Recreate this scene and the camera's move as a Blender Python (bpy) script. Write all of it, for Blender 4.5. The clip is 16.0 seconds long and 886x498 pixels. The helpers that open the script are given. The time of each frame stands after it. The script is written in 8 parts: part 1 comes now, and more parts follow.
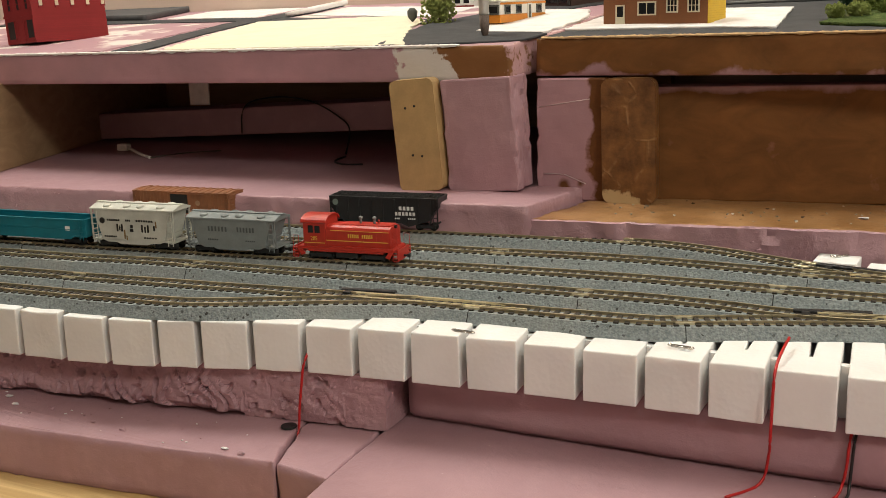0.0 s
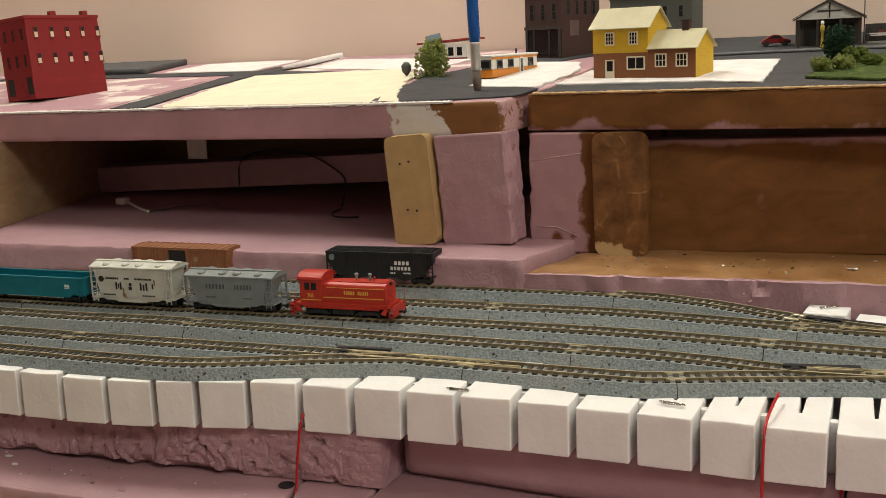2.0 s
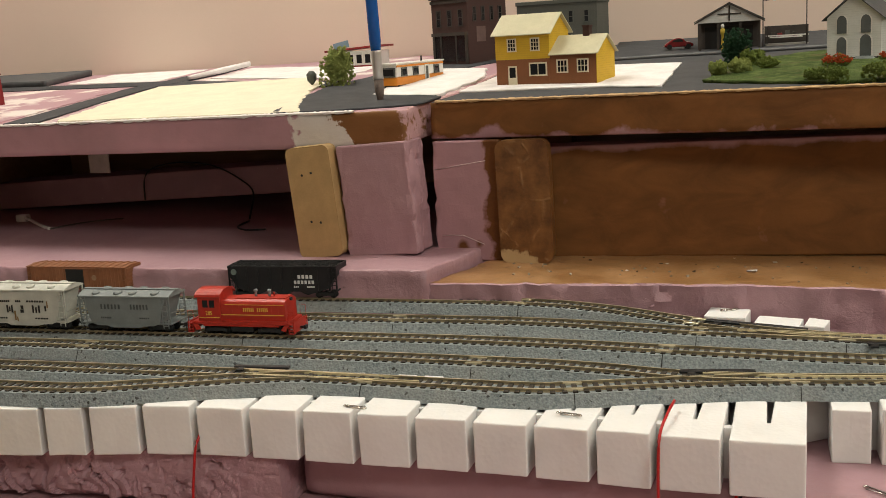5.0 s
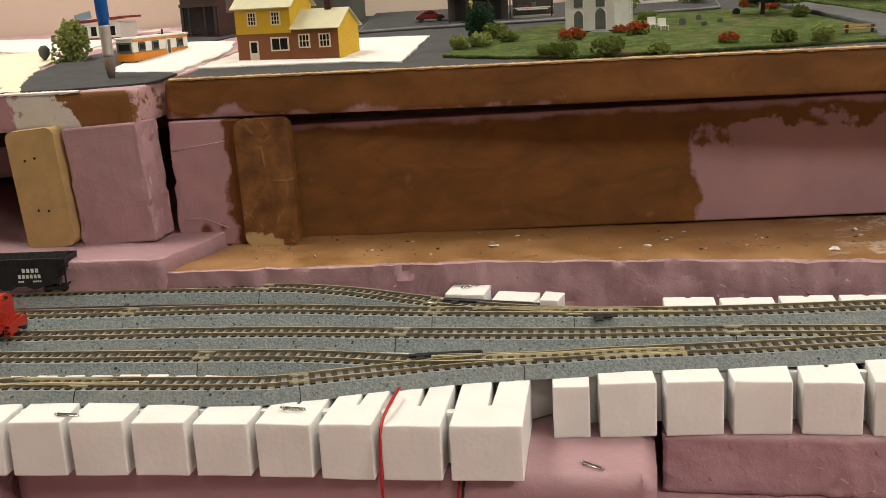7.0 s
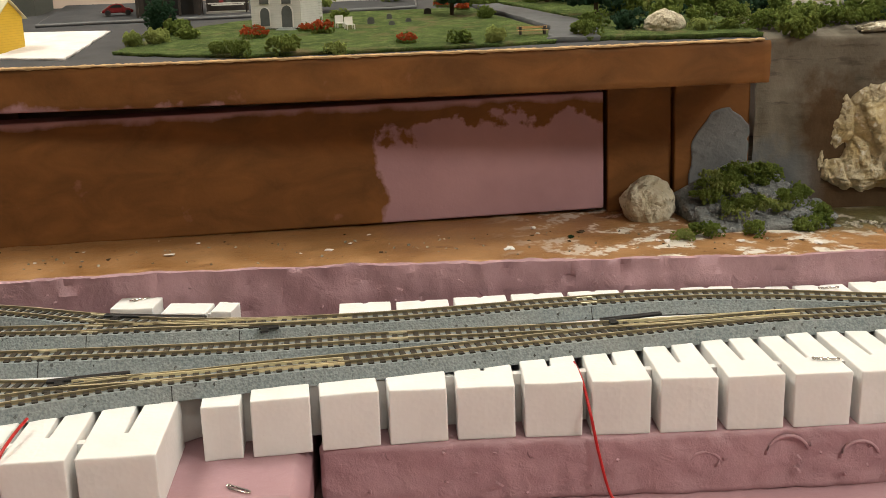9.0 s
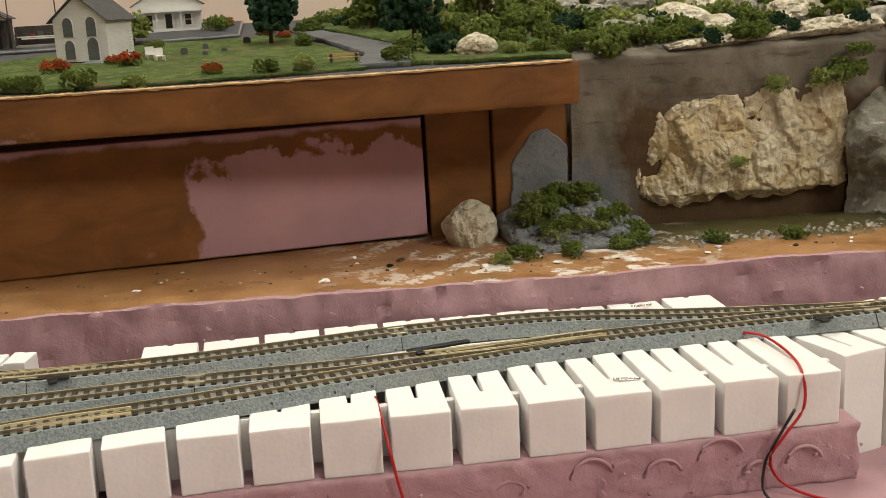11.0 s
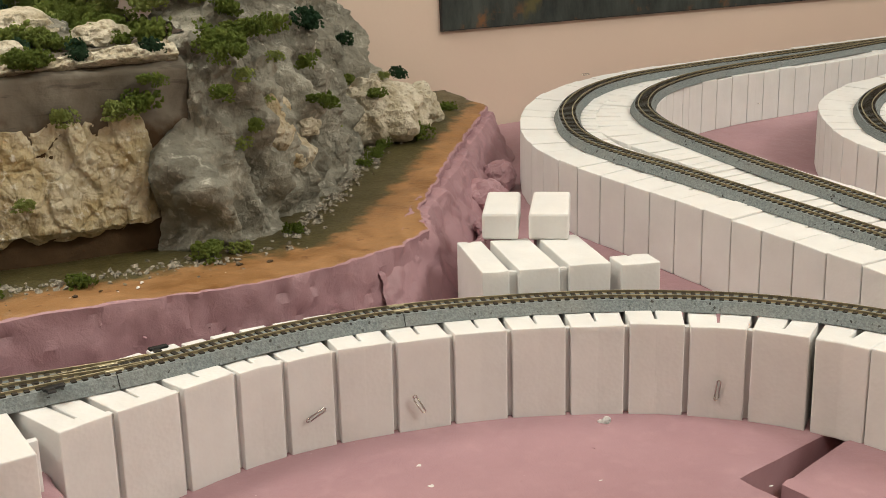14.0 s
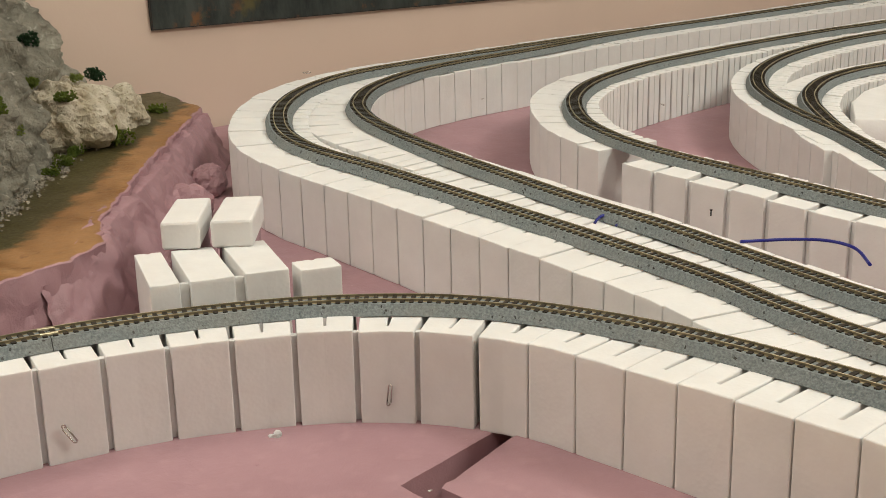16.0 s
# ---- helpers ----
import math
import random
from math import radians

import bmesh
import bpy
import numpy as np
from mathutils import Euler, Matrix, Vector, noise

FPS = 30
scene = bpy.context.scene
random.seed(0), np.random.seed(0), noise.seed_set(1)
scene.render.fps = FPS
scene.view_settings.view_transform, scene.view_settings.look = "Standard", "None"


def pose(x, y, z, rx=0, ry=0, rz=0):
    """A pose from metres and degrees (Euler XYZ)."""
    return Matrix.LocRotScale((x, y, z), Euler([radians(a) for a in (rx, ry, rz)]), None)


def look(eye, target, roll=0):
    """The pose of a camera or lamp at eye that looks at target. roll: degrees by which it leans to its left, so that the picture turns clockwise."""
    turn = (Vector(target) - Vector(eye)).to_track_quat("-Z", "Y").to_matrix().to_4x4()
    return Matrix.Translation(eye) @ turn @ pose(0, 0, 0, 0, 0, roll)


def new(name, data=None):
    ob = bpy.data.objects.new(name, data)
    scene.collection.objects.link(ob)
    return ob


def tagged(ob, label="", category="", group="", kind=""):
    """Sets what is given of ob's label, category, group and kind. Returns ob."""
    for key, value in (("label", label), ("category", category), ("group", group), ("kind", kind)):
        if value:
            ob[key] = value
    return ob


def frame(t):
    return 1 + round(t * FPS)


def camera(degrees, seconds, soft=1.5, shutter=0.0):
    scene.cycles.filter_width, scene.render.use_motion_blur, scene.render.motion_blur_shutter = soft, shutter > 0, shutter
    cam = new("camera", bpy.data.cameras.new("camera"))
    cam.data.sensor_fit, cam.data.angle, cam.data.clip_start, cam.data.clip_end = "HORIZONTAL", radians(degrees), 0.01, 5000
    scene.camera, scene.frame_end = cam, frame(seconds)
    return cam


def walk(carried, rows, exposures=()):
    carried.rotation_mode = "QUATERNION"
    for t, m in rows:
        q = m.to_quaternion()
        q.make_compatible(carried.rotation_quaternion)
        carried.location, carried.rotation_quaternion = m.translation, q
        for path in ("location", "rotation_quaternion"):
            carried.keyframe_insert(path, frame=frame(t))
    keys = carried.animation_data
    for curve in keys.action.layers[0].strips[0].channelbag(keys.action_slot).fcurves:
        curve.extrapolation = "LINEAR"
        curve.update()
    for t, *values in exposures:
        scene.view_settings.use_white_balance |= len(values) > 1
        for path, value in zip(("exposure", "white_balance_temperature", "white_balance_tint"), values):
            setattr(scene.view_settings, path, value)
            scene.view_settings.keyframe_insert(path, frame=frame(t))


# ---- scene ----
cam = camera(45.2, 16.0, 0.85)
PATH = [
    (0, (0.0058, 0.0062, 0.2104), (-0.6513, 1.3759, -0.1438), -1.89),
    (0.5, (0.0089, 0.0023, 0.2166), (-0.6526, 1.3759, -0.1158), -2.20),
    (1, (0.0103, 0.0008, 0.2198), (-0.6555, 1.3767, -0.0917), -2.40),
    (1.5, (0.0103, 0.0008, 0.2205), (-0.6557, 1.3798, -0.08), -2.50),
    (2, (0.0111, 0.0016, 0.2222), (-0.6472, 1.3837, -0.0767), -2.50),
    (2.5, (0.0111, 0.0023, 0.2206), (-0.6447, 1.3861, -0.079), -2.50),
    (3, (0.0141, 0.0016, 0.2253), (-0.6349, 1.3907, -0.0632), -2.70),
    (3.2, (0.0134, -0.0008, 0.2222), (-0.6289, 1.3939, -0.053), -2.70),
    (5.3, (0.0313, 0.0203, 0.2264), (-0.509, 1.4516, -0.078), -3.56),
    (5.5, (0.0367, 0.0226, 0.2288), (-0.4817, 1.4617, -0.079), -3.76),
    (6, (0.0414, 0.0335, 0.2258), (-0.4127, 1.4898, -0.1003), -3.74),
    (6.5, (0.0468, 0.0367, 0.2306), (-0.3397, 1.5062, -0.1208), -3.52),
    (7, (0.0569, 0.0445, 0.23), (-0.2341, 1.5327, -0.1359), -3.20),
    (7.5, (0.0665, 0.0569, 0.2232), (-0.0994, 1.5592, -0.1622), -1.78),
    (8, (0.0743, 0.0624, 0.2218), (-0.0117, 1.5686, -0.177), -1.08),
    (8.5, (0.0928, 0.0663, 0.2299), (0.066, 1.5756, -0.1614), -1.78),
    (9, (0.1077, 0.071, 0.2287), (0.154, 1.5818, -0.1582), -1.78),
    (9.5, (0.124, 0.0749, 0.2305), (0.2493, 1.5795, -0.1603), -1.58),
    (9.7, (0.128, 0.078, 0.2291), (0.2952, 1.5803, -0.1547), -1.58),
    (12, (0.1951, 0.0835, 0.2273), (0.4476, 1.5803, -0.1292), -4.20),
    (12.5, (0.2315, 0.0866, 0.2396), (0.6591, 1.5413, -0.1283), -4.02),
    (13, (0.2643, 0.0897, 0.2379), (0.8572, 1.4843, -0.13), -2.37),
    (13.5, (0.2808, 0.0897, 0.2328), (0.9751, 1.4375, -0.1356), -1.40),
    (14, (0.3174, 0.0811, 0.2358), (1.1274, 1.3595, -0.1436), -1.35),
    (14.5, (0.3525, 0.0694, 0.2356), (1.2615, 1.28, -0.1434), -1.40),
    (15, (0.3736, 0.0593, 0.2337), (1.3561, 1.2098, -0.1486), -1.24),
    (15.5, (0.3862, 0.0577, 0.2324), (1.4163, 1.163, -0.1545), -1.18),
    (16, (0.3861, 0.0562, 0.234), (1.4319, 1.1458, -0.1565), -1.29),
]
walk(cam, [(t, look(eye, target, roll)) for t, eye, target, roll in PATH], [(0.0, -0.38), (1.0, -0.45), (3.0, -0.54), (5.5, -0.50), (7.0, -0.38), (9.0, -0.29), (12.5, -0.34), (14.5, -0.51), (16.0, -0.60)])

# ---- world and light ----
world = bpy.data.worlds.new("room_air")
scene.world = world
world.use_nodes = True
world.node_tree.nodes["Background"].inputs[0].default_value = (1.0, 0.9, 0.8, 1)
world.node_tree.nodes["Background"].inputs[1].default_value = 0.05


def unseen_lamp(x, y, z, size, watts):
    d = bpy.data.lights.new("unseen_lamp", "AREA")
    d.shape, d.size, d.energy, d.color = "DISK", size, watts, (0.965, 0.955, 0.84)
    ob = new("unseen_lamp", d)
    ob.matrix_world = pose(x, y, z)
    return ob


# Unseen lamps over the layout, placed to suit the shadows; two hang low
unseen_lamp(-0.72, 0.93, 0.95, 0.35, 2.6)
unseen_lamp(0.30, 0.93, 1.05, 0.35, 6)
unseen_lamp(-0.80, 0.72, 1.46, 0.45, 18)
unseen_lamp(0.75, 0.30, 1.46, 0.45, 5)
unseen_lamp(2.20, 0.45, 1.46, 0.45, 8)
# Two fill lamps added behind the camera; no fixture is known there
unseen_lamp(1.60, -0.75, 1.46, 0.60, 42)
unseen_lamp(0.35, -0.95, 1.46, 0.60, 9)
# added fill panel facing the layout from across the room; the wall has no window
far_fill = unseen_lamp(-0.50, -2.30, 0.60, 1.2, 1.2)
far_fill.matrix_world = pose(-0.50, -2.30, 0.60, 90, 0, 0)
scene.view_settings.exposure = 0.0


# ---- materials ----
class Nodes:
    def __init__(self, name):
        self.m = bpy.data.materials.new(name)
        self.m.use_nodes = True
        self.t = self.m.node_tree
        self.b = self.t.nodes["Principled BSDF"]
        self.co = self.t.nodes.new("ShaderNodeTexCoord").outputs["Object"]

    def put(self, socket, value):
        if hasattr(value, "is_linked"):
            self.t.links.new(value, socket)
        else:
            socket.default_value = value

    def node(self, kind, **ins):
        n = self.t.nodes.new(kind)
        for k, v in ins.items():
            self.put(n.inputs[int(k[1:])] if k[0] == "i" and k[1:].isdigit() else n.inputs[k.replace("_", " ")], v)
        return n

    def noise(self, scale, detail=4.0, rough=0.6, co=None, distortion=0.0):
        return self.node("ShaderNodeTexNoise", Vector=co or self.co, Scale=scale, Detail=detail, Roughness=rough, Distortion=distortion).outputs[0]

    def voronoi(self, scale, out="Distance", co=None, feature="F1"):
        n = self.node("ShaderNodeTexVoronoi", Vector=co or self.co, Scale=scale)
        n.feature = feature
        return n.outputs[out]

    def warp(self, scale, much=0.02):
        n = self.t.nodes.new("ShaderNodeVectorMath")
        n.operation = "MULTIPLY_ADD"
        self.put(n.inputs[0], self.node("ShaderNodeTexNoise", Vector=self.co, Scale=scale * 1.5, Detail=3.0).outputs[1])
        n.inputs[1].default_value = (much, much, much)
        self.put(n.inputs[2], self.co)
        return n.outputs[0]

    def math(self, op, a, b=0.0):
        n = self.t.nodes.new("ShaderNodeMath")
        n.operation = op
        self.put(n.inputs[0], a)
        self.put(n.inputs[1], b)
        return n.outputs[0]

    def step(self, v, a, b):
        n = self.node("ShaderNodeMapRange", i0=v, i1=a, i2=b)
        return n.outputs[0]

    def mix(self, f, a, b, mode="MIX"):
        n = self.t.nodes.new("ShaderNodeMix")
        n.data_type, n.blend_type = "RGBA", mode
        self.put(n.inputs[0], f)
        self.put(n.inputs[6], a if hasattr(a, "is_linked") else (*a, 1))
        self.put(n.inputs[7], b if hasattr(b, "is_linked") else (*b, 1))
        return n.outputs[2]

    def xyz(self, co=None):
        n = self.node("ShaderNodeSeparateXYZ", Vector=co or self.co)
        return n.outputs

    def random(self):
        return self.t.nodes.new("ShaderNodeObjectInfo").outputs["Random"]

    def done(self, colour, rough=0.7, metal=0.0, bump=None, strength=0.3, distance=0.001, spec=0.4):
        self.put(self.b.inputs["Base Color"], colour if hasattr(colour, "is_linked") else (*colour, 1))
        self.put(self.b.inputs["Roughness"], rough)
        self.put(self.b.inputs["Metallic"], metal)
        self.put(self.b.inputs["Specular IOR Level"], spec)
        if bump is not None:
            n = self.node("ShaderNodeBump", Strength=strength, Distance=distance, Height=bump)
            self.t.links.new(n.outputs[0], self.b.inputs["Normal"])
        return self.m


def plain(name, c, rough=0.6, metal=0.0, vary=0.18, scale=90, fine=900, bump=0.15, distance=0.0004, spec=0.4):
    n = Nodes(name)
    dark = tuple(v * (1 - vary) for v in c)
    lite = tuple(min(1, v * (1 + vary)) for v in c)
    f = n.noise(fine, 3)
    col = n.mix(n.step(n.noise(scale), 0.3, 0.7), dark, lite)
    col = n.mix(n.math("MULTIPLY", n.step(f, 0.35, 0.75), 0.25), col, tuple(v * 0.7 for v in c))
    return n.done(col, rough, metal, f, bump, distance, spec)


PINK = (0.375, 0.215, 0.243)
BROWN = (0.168, 0.070, 0.020)


def pink_foam(name="pink_foam", torn=0.25):
    n = Nodes(name)
    big, mid, fine = n.noise(9, 5), n.noise(70, 5), n.noise(1100, 2)
    col = n.mix(n.step(big, 0.35, 0.7), tuple(v * 0.9 for v in PINK), (0.425, 0.255, 0.283))
    col = n.mix(n.math("MULTIPLY", n.step(mid, 0.52, 0.72), 0.25), col, (0.52, 0.335, 0.355))
    specks = n.step(n.voronoi(140), 0.07, 0.03)
    col = n.mix(n.math("MULTIPLY", specks, n.step(n.noise(30), 0.55, 0.65)), col, (0.75, 0.62, 0.60))
    gouge = n.math("MULTIPLY", n.step(n.noise(75, 4, 0.6, None, 0.5), 0.50, 0.62), torn)
    h = n.math("ADD", n.math("ADD", n.math("MULTIPLY", mid, 1.5), n.math("MULTIPLY", gouge, 0.8)), n.math("MULTIPLY", fine, 0.25))
    return n.done(col, n.math("ADD", n.math("MULTIPLY", mid, 0.3), 0.38), 0, h, torn, 0.002, 0.45)


def painted_foam(name, edge, brown=BROWN, spread=0.012):
    """Pink foam with brown paint brushed on; edge(n, x, z, wobble) gives the paint's mask."""
    n = Nodes(name)
    x, y, z = n.xyz()
    wob = n.math("MULTIPLY", n.math("SUBTRACT", n.noise(30, 5, 0.55), 0.5), spread * 4.5)
    mask = n.step(edge(n, x, z, wob), -0.0016, 0.0016)
    streak = n.node("ShaderNodeMapping", Vector=n.co, Scale=(1.0, 1.0, 2.0)).outputs[0]
    cloud = n.noise(26, 5, 0.6, streak, 0.6)
    pink = n.mix(n.step(n.noise(14), 0.3, 0.7), tuple(v * 0.9 for v in PINK), (0.44, 0.255, 0.28))
    paint = n.mix(n.step(cloud, 0.3, 0.72), tuple(v * 0.72 for v in brown), tuple(v * 1.35 for v in brown))
    thin = n.math("MULTIPLY", n.step(n.noise(45, 4), 0.66, 0.74), 0.35)
    paint = n.mix(thin, paint, (0.35, 0.17, 0.13))
    h = n.math("ADD", n.noise(400, 3), n.math("MULTIPLY", mask, 0.5))
    return n.done(n.mix(mask, pink, paint), n.math("ADD", n.math("MULTIPLY", cloud, 0.3), 0.5), 0, h, 0.25, 0.0006, 0.22)


def ledge_paint():
    n = Nodes("brown_ledge_paint")
    cloud = n.noise(35, 6, 0.65)
    col = n.mix(n.step(cloud, 0.3, 0.7), (0.20, 0.090, 0.027), (0.40, 0.215, 0.092))
    col = n.mix(n.step(n.noise(95, 4), 0.6, 0.75), col, (0.15, 0.06, 0.02))
    x, y, z = n.xyz()
    grass = n.math("MULTIPLY", n.step(n.math("ADD", n.math("SUBTRACT", y, n.math("MULTIPLY", n.math("MAXIMUM", n.math("SUBTRACT", x, 0.62), 0.0), 0.98)), n.math("MULTIPLY", n.noise(60), 0.06)), 0.712, 0.728), n.step(x, 0.33, 0.38))
    turf = n.mix(n.step(n.noise(500, 3), 0.35, 0.65), (0.045, 0.036, 0.012), (0.10, 0.085, 0.03))
    col = n.mix(grass, col, turf)
    plaster = n.math("MULTIPLY", n.step(n.noise(60, 5, 0.65), 0.53, 0.58), n.math("MULTIPLY", n.step(x, 0.15, 0.24), n.step(x, 0.42, 0.34)))
    col = n.mix(plaster, col, (0.66, 0.60, 0.53))
    col = n.mix(n.math("MULTIPLY", n.step(n.voronoi(120), 0.07, 0.04), n.step(n.noise(26, 3), 0.52, 0.60)), col, n.mix(n.step(n.noise(90), 0.45, 0.55), (0.66, 0.57, 0.44), (0.09, 0.06, 0.03)))
    return n.done(col, n.math("ADD", n.math("MULTIPLY", cloud, 0.5), 0.2), 0, n.noise(260, 5), 0.5, 0.001, 0.5)


def white_foam():
    n = Nodes("white_bead_foam")
    bead = n.voronoi(420)
    col = n.mix(n.step(n.noise(40), 0.3, 0.75), (0.70, 0.687, 0.672), (0.765, 0.755, 0.74))
    col = n.mix(n.math("MULTIPLY", n.random(), 0.10), col, (0.72, 0.66, 0.63))
    pits = n.math("MULTIPLY", n.step(n.voronoi(260), 0.09, 0.03), n.step(n.noise(80), 0.5, 0.6))
    col = n.mix(n.math("MULTIPLY", pits, 0.35), col, (0.55, 0.5, 0.47))
    n.put(n.b.inputs["Subsurface Weight"], 0.55)
    n.put(n.b.inputs["Subsurface Radius"], (1.0, 0.92, 0.86))
    n.put(n.b.inputs["Subsurface Scale"], 0.004)
    return n.done(col, 0.75, 0, n.math("ADD", bead, n.math("MULTIPLY", n.noise(60), 1.5)), 0.14, 0.0007, 0.25)


def ballast():
    n = Nodes("grey_moulded_ballast")
    grain = n.voronoi(900)
    col = n.mix(n.step(n.noise(700, 3), 0.35, 0.68), (0.140, 0.163, 0.168), (0.255, 0.285, 0.285))
    col = n.mix(n.step(n.voronoi(800, "Color"), 0.13, 0.08), col, (0.035, 0.035, 0.033))
    col = n.mix(n.math("MULTIPLY", n.step(n.noise(22), 0.45, 0.7), 0.3), col, (0.30, 0.285, 0.25))
    return n.done(col, 0.7, 0, grain, 0.5, 0.0006, 0.35)


def stone(name, a, b, c, scale=40, bump=0.8):
    n = Nodes(name)
    big, mid = n.noise(scale, 6, 0.65), n.noise(scale * 5, 5, 0.6)
    col = n.mix(n.step(big, 0.33, 0.66), a, b)
    col = n.mix(n.step(mid, 0.56, 0.7), col, c)
    crack = n.step(n.voronoi(scale * 1.7, feature="DISTANCE_TO_EDGE", co=n.warp(scale)), 0.0, 0.06)
    h = n.math("ADD", n.math("ADD", n.voronoi(scale * 3), n.math("MULTIPLY", mid, 1.6)), n.math("MULTIPLY", crack, 0.15))
    return n.done(col, 0.85, 0, h, bump, 0.003, 0.25)


def grain_wood(name, a, b, sx=4, sy=90, sz=40):
    n = Nodes(name)
    co = n.node("ShaderNodeMapping", Vector=n.co, Scale=(sx, sy, sz)).outputs[0]
    g = n.noise(1.0, 6, 0.7, co, 1.2)
    return n.done(n.mix(n.step(g, 0.3, 0.7), a, b), 0.55, 0, g, 0.15, 0.0005)


def wall_paint(name, c):
    n = Nodes(name)
    col = n.mix(n.step(n.noise(1.6, 4), 0.3, 0.7), tuple(v * 0.95 for v in c), tuple(v * 1.04 for v in c))
    col = n.mix(n.math("MULTIPLY", n.step(n.noise(14, 5), 0.55, 0.75), 0.12), col, tuple(v * 0.85 for v in c))
    return n.done(col, 0.8, 0, n.noise(240, 3), 0.12, 0.001, 0.25)


M_PINK = pink_foam()
M_TORN = pink_foam("torn_pink_foam", 0.40)
M_WHITE = white_foam()
M_BALLAST = ballast()
M_LEDGE = ledge_paint()
M_TIE = plain("brown_tie_plastic", (0.030, 0.023, 0.015), 0.7, scale=200, fine=2000)
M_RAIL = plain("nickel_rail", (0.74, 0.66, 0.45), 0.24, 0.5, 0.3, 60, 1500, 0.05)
M_RAILSIDE = plain("brown_rail_side", (0.29, 0.24, 0.145), 0.42, 0.35, 0.3, 60, 1500, 0.1)
M_BLADE = plain("bright_golden_nickel", (0.90, 0.77, 0.48), 0.24, 0.4, 0.15, 60, 1500, 0.04)
M_WALL = wall_paint("warm_beige_wall_paint", (0.70, 0.555, 0.465))
M_CEIL = wall_paint("white_ceiling_paint", (0.8, 0.77, 0.72))
M_FLOOR = grain_wood("floor_boards", (0.14, 0.08, 0.04), (0.24, 0.15, 0.08), 2, 30, 30)
M_PINE = grain_wood("pine_edge", (0.42, 0.26, 0.10), (0.66, 0.47, 0.22), 3, 120, 260)
M_PLY = grain_wood("plywood_face", (0.30, 0.19, 0.10), (0.44, 0.30, 0.17), 6, 25, 60)
M_CHIP = plain("tan_chipboard", (0.44, 0.285, 0.125), 0.7, 0, 0.14, 60, 700, 0.25)
def creased_card():
    n = Nodes("creased_brown_card")
    x, y, z = n.xyz()
    cloud = n.noise(55, 5, 0.6)
    col = n.mix(n.step(cloud, 0.34, 0.66), (0.085, 0.031, 0.008), (0.235, 0.105, 0.030))
    fold = n.voronoi(40, feature="DISTANCE_TO_EDGE")
    crease = n.math("MULTIPLY", n.step(fold, 0.045, 0.0), n.step(n.noise(60, 3), 0.48, 0.60))
    # Creases are tinted lighter: their glossy highlight is put into the colour
    col = n.mix(n.math("MULTIPLY", crease, 0.28), col, (0.42, 0.25, 0.12))
    bare = n.step(n.math("ADD", n.math("ADD", z, n.math("MULTIPLY", n.noise(90, 4), 0.030)), n.math("MULTIPLY", n.math("MAXIMUM", x, 0.0), 0.9)), 0.0245, 0.0215)
    col = n.mix(bare, col, (0.47, 0.33, 0.17))
    return n.done(col, n.math("ADD", n.math("MULTIPLY", cloud, 0.35), 0.22), 0, n.math("ADD", n.math("MULTIPLY", crease, 0.8), n.math("MULTIPLY", n.noise(70, 4), 1.2)), 0.55, 0.0012, 0.45)


M_CARD = creased_card()
M_BLACK = plain("black_plastic", (0.012, 0.012, 0.012), 0.45, 0, 0.3, 120, 900)
# Near-black fill; on door openings, panes and holes it stands for shade inside
M_DARK = plain("near_black_fill", (0.01, 0.009, 0.008), 0.6)
M_CHROME = plain("bright_steel_wire", (0.62, 0.60, 0.57), 0.22, 1.0, 0.15, 200, 900, 0.05)
M_REDWIRE = plain("red_wire_plastic", (0.42, 0.012, 0.012), 0.35, 0, 0.1)
M_BLUEWIRE = plain("blue_wire_plastic", (0.015, 0.02, 0.22), 0.35, 0, 0.1)
M_BLACKWIRE = plain("black_wire_plastic", (0.015, 0.012, 0.012), 0.35, 0, 0.1)


# ---- mesh helpers ----
def part(name, bm, material, parent=None, label=""):
    me = bpy.data.meshes.new(name)
    bm.to_mesh(me)
    bm.free()
    for m in material if isinstance(material, (list, tuple)) else [material]:
        me.materials.append(m)
    ob = new(name, me)
    if parent is not None:
        ob.parent = parent
    return tagged(ob, label)


def thing(name, label, category, m=None, group="", kind=""):
    ob = new(name)
    ob.empty_display_size = 0.01
    if m is not None:
        ob.matrix_basis = m
    return tagged(ob, label, category, group, kind)


def box(bm, x0, x1, y0, y1, z0, z1, mi=0):
    v = [bm.verts.new(p) for p in ((x0, y0, z0), (x1, y0, z0), (x1, y1, z0), (x0, y1, z0), (x0, y0, z1), (x1, y0, z1), (x1, y1, z1), (x0, y1, z1))]
    for f in ((3, 2, 1, 0), (4, 5, 6, 7), (0, 1, 5, 4), (1, 2, 6, 5), (2, 3, 7, 6), (3, 0, 4, 7)):
        bm.faces.new([v[i] for i in f]).material_index = mi
    return v


def boxes(*args, bevel=0.0, seg=1):
    bm = bmesh.new()
    for a in args:
        box(bm, *a)
    if bevel:
        bmesh.ops.bevel(bm, geom=bm.edges[:], offset=bevel, segments=seg, profile=0.5, affect="EDGES")
        bm.normal_update()
        for f in bm.faces:
            f.smooth = False
    return bm


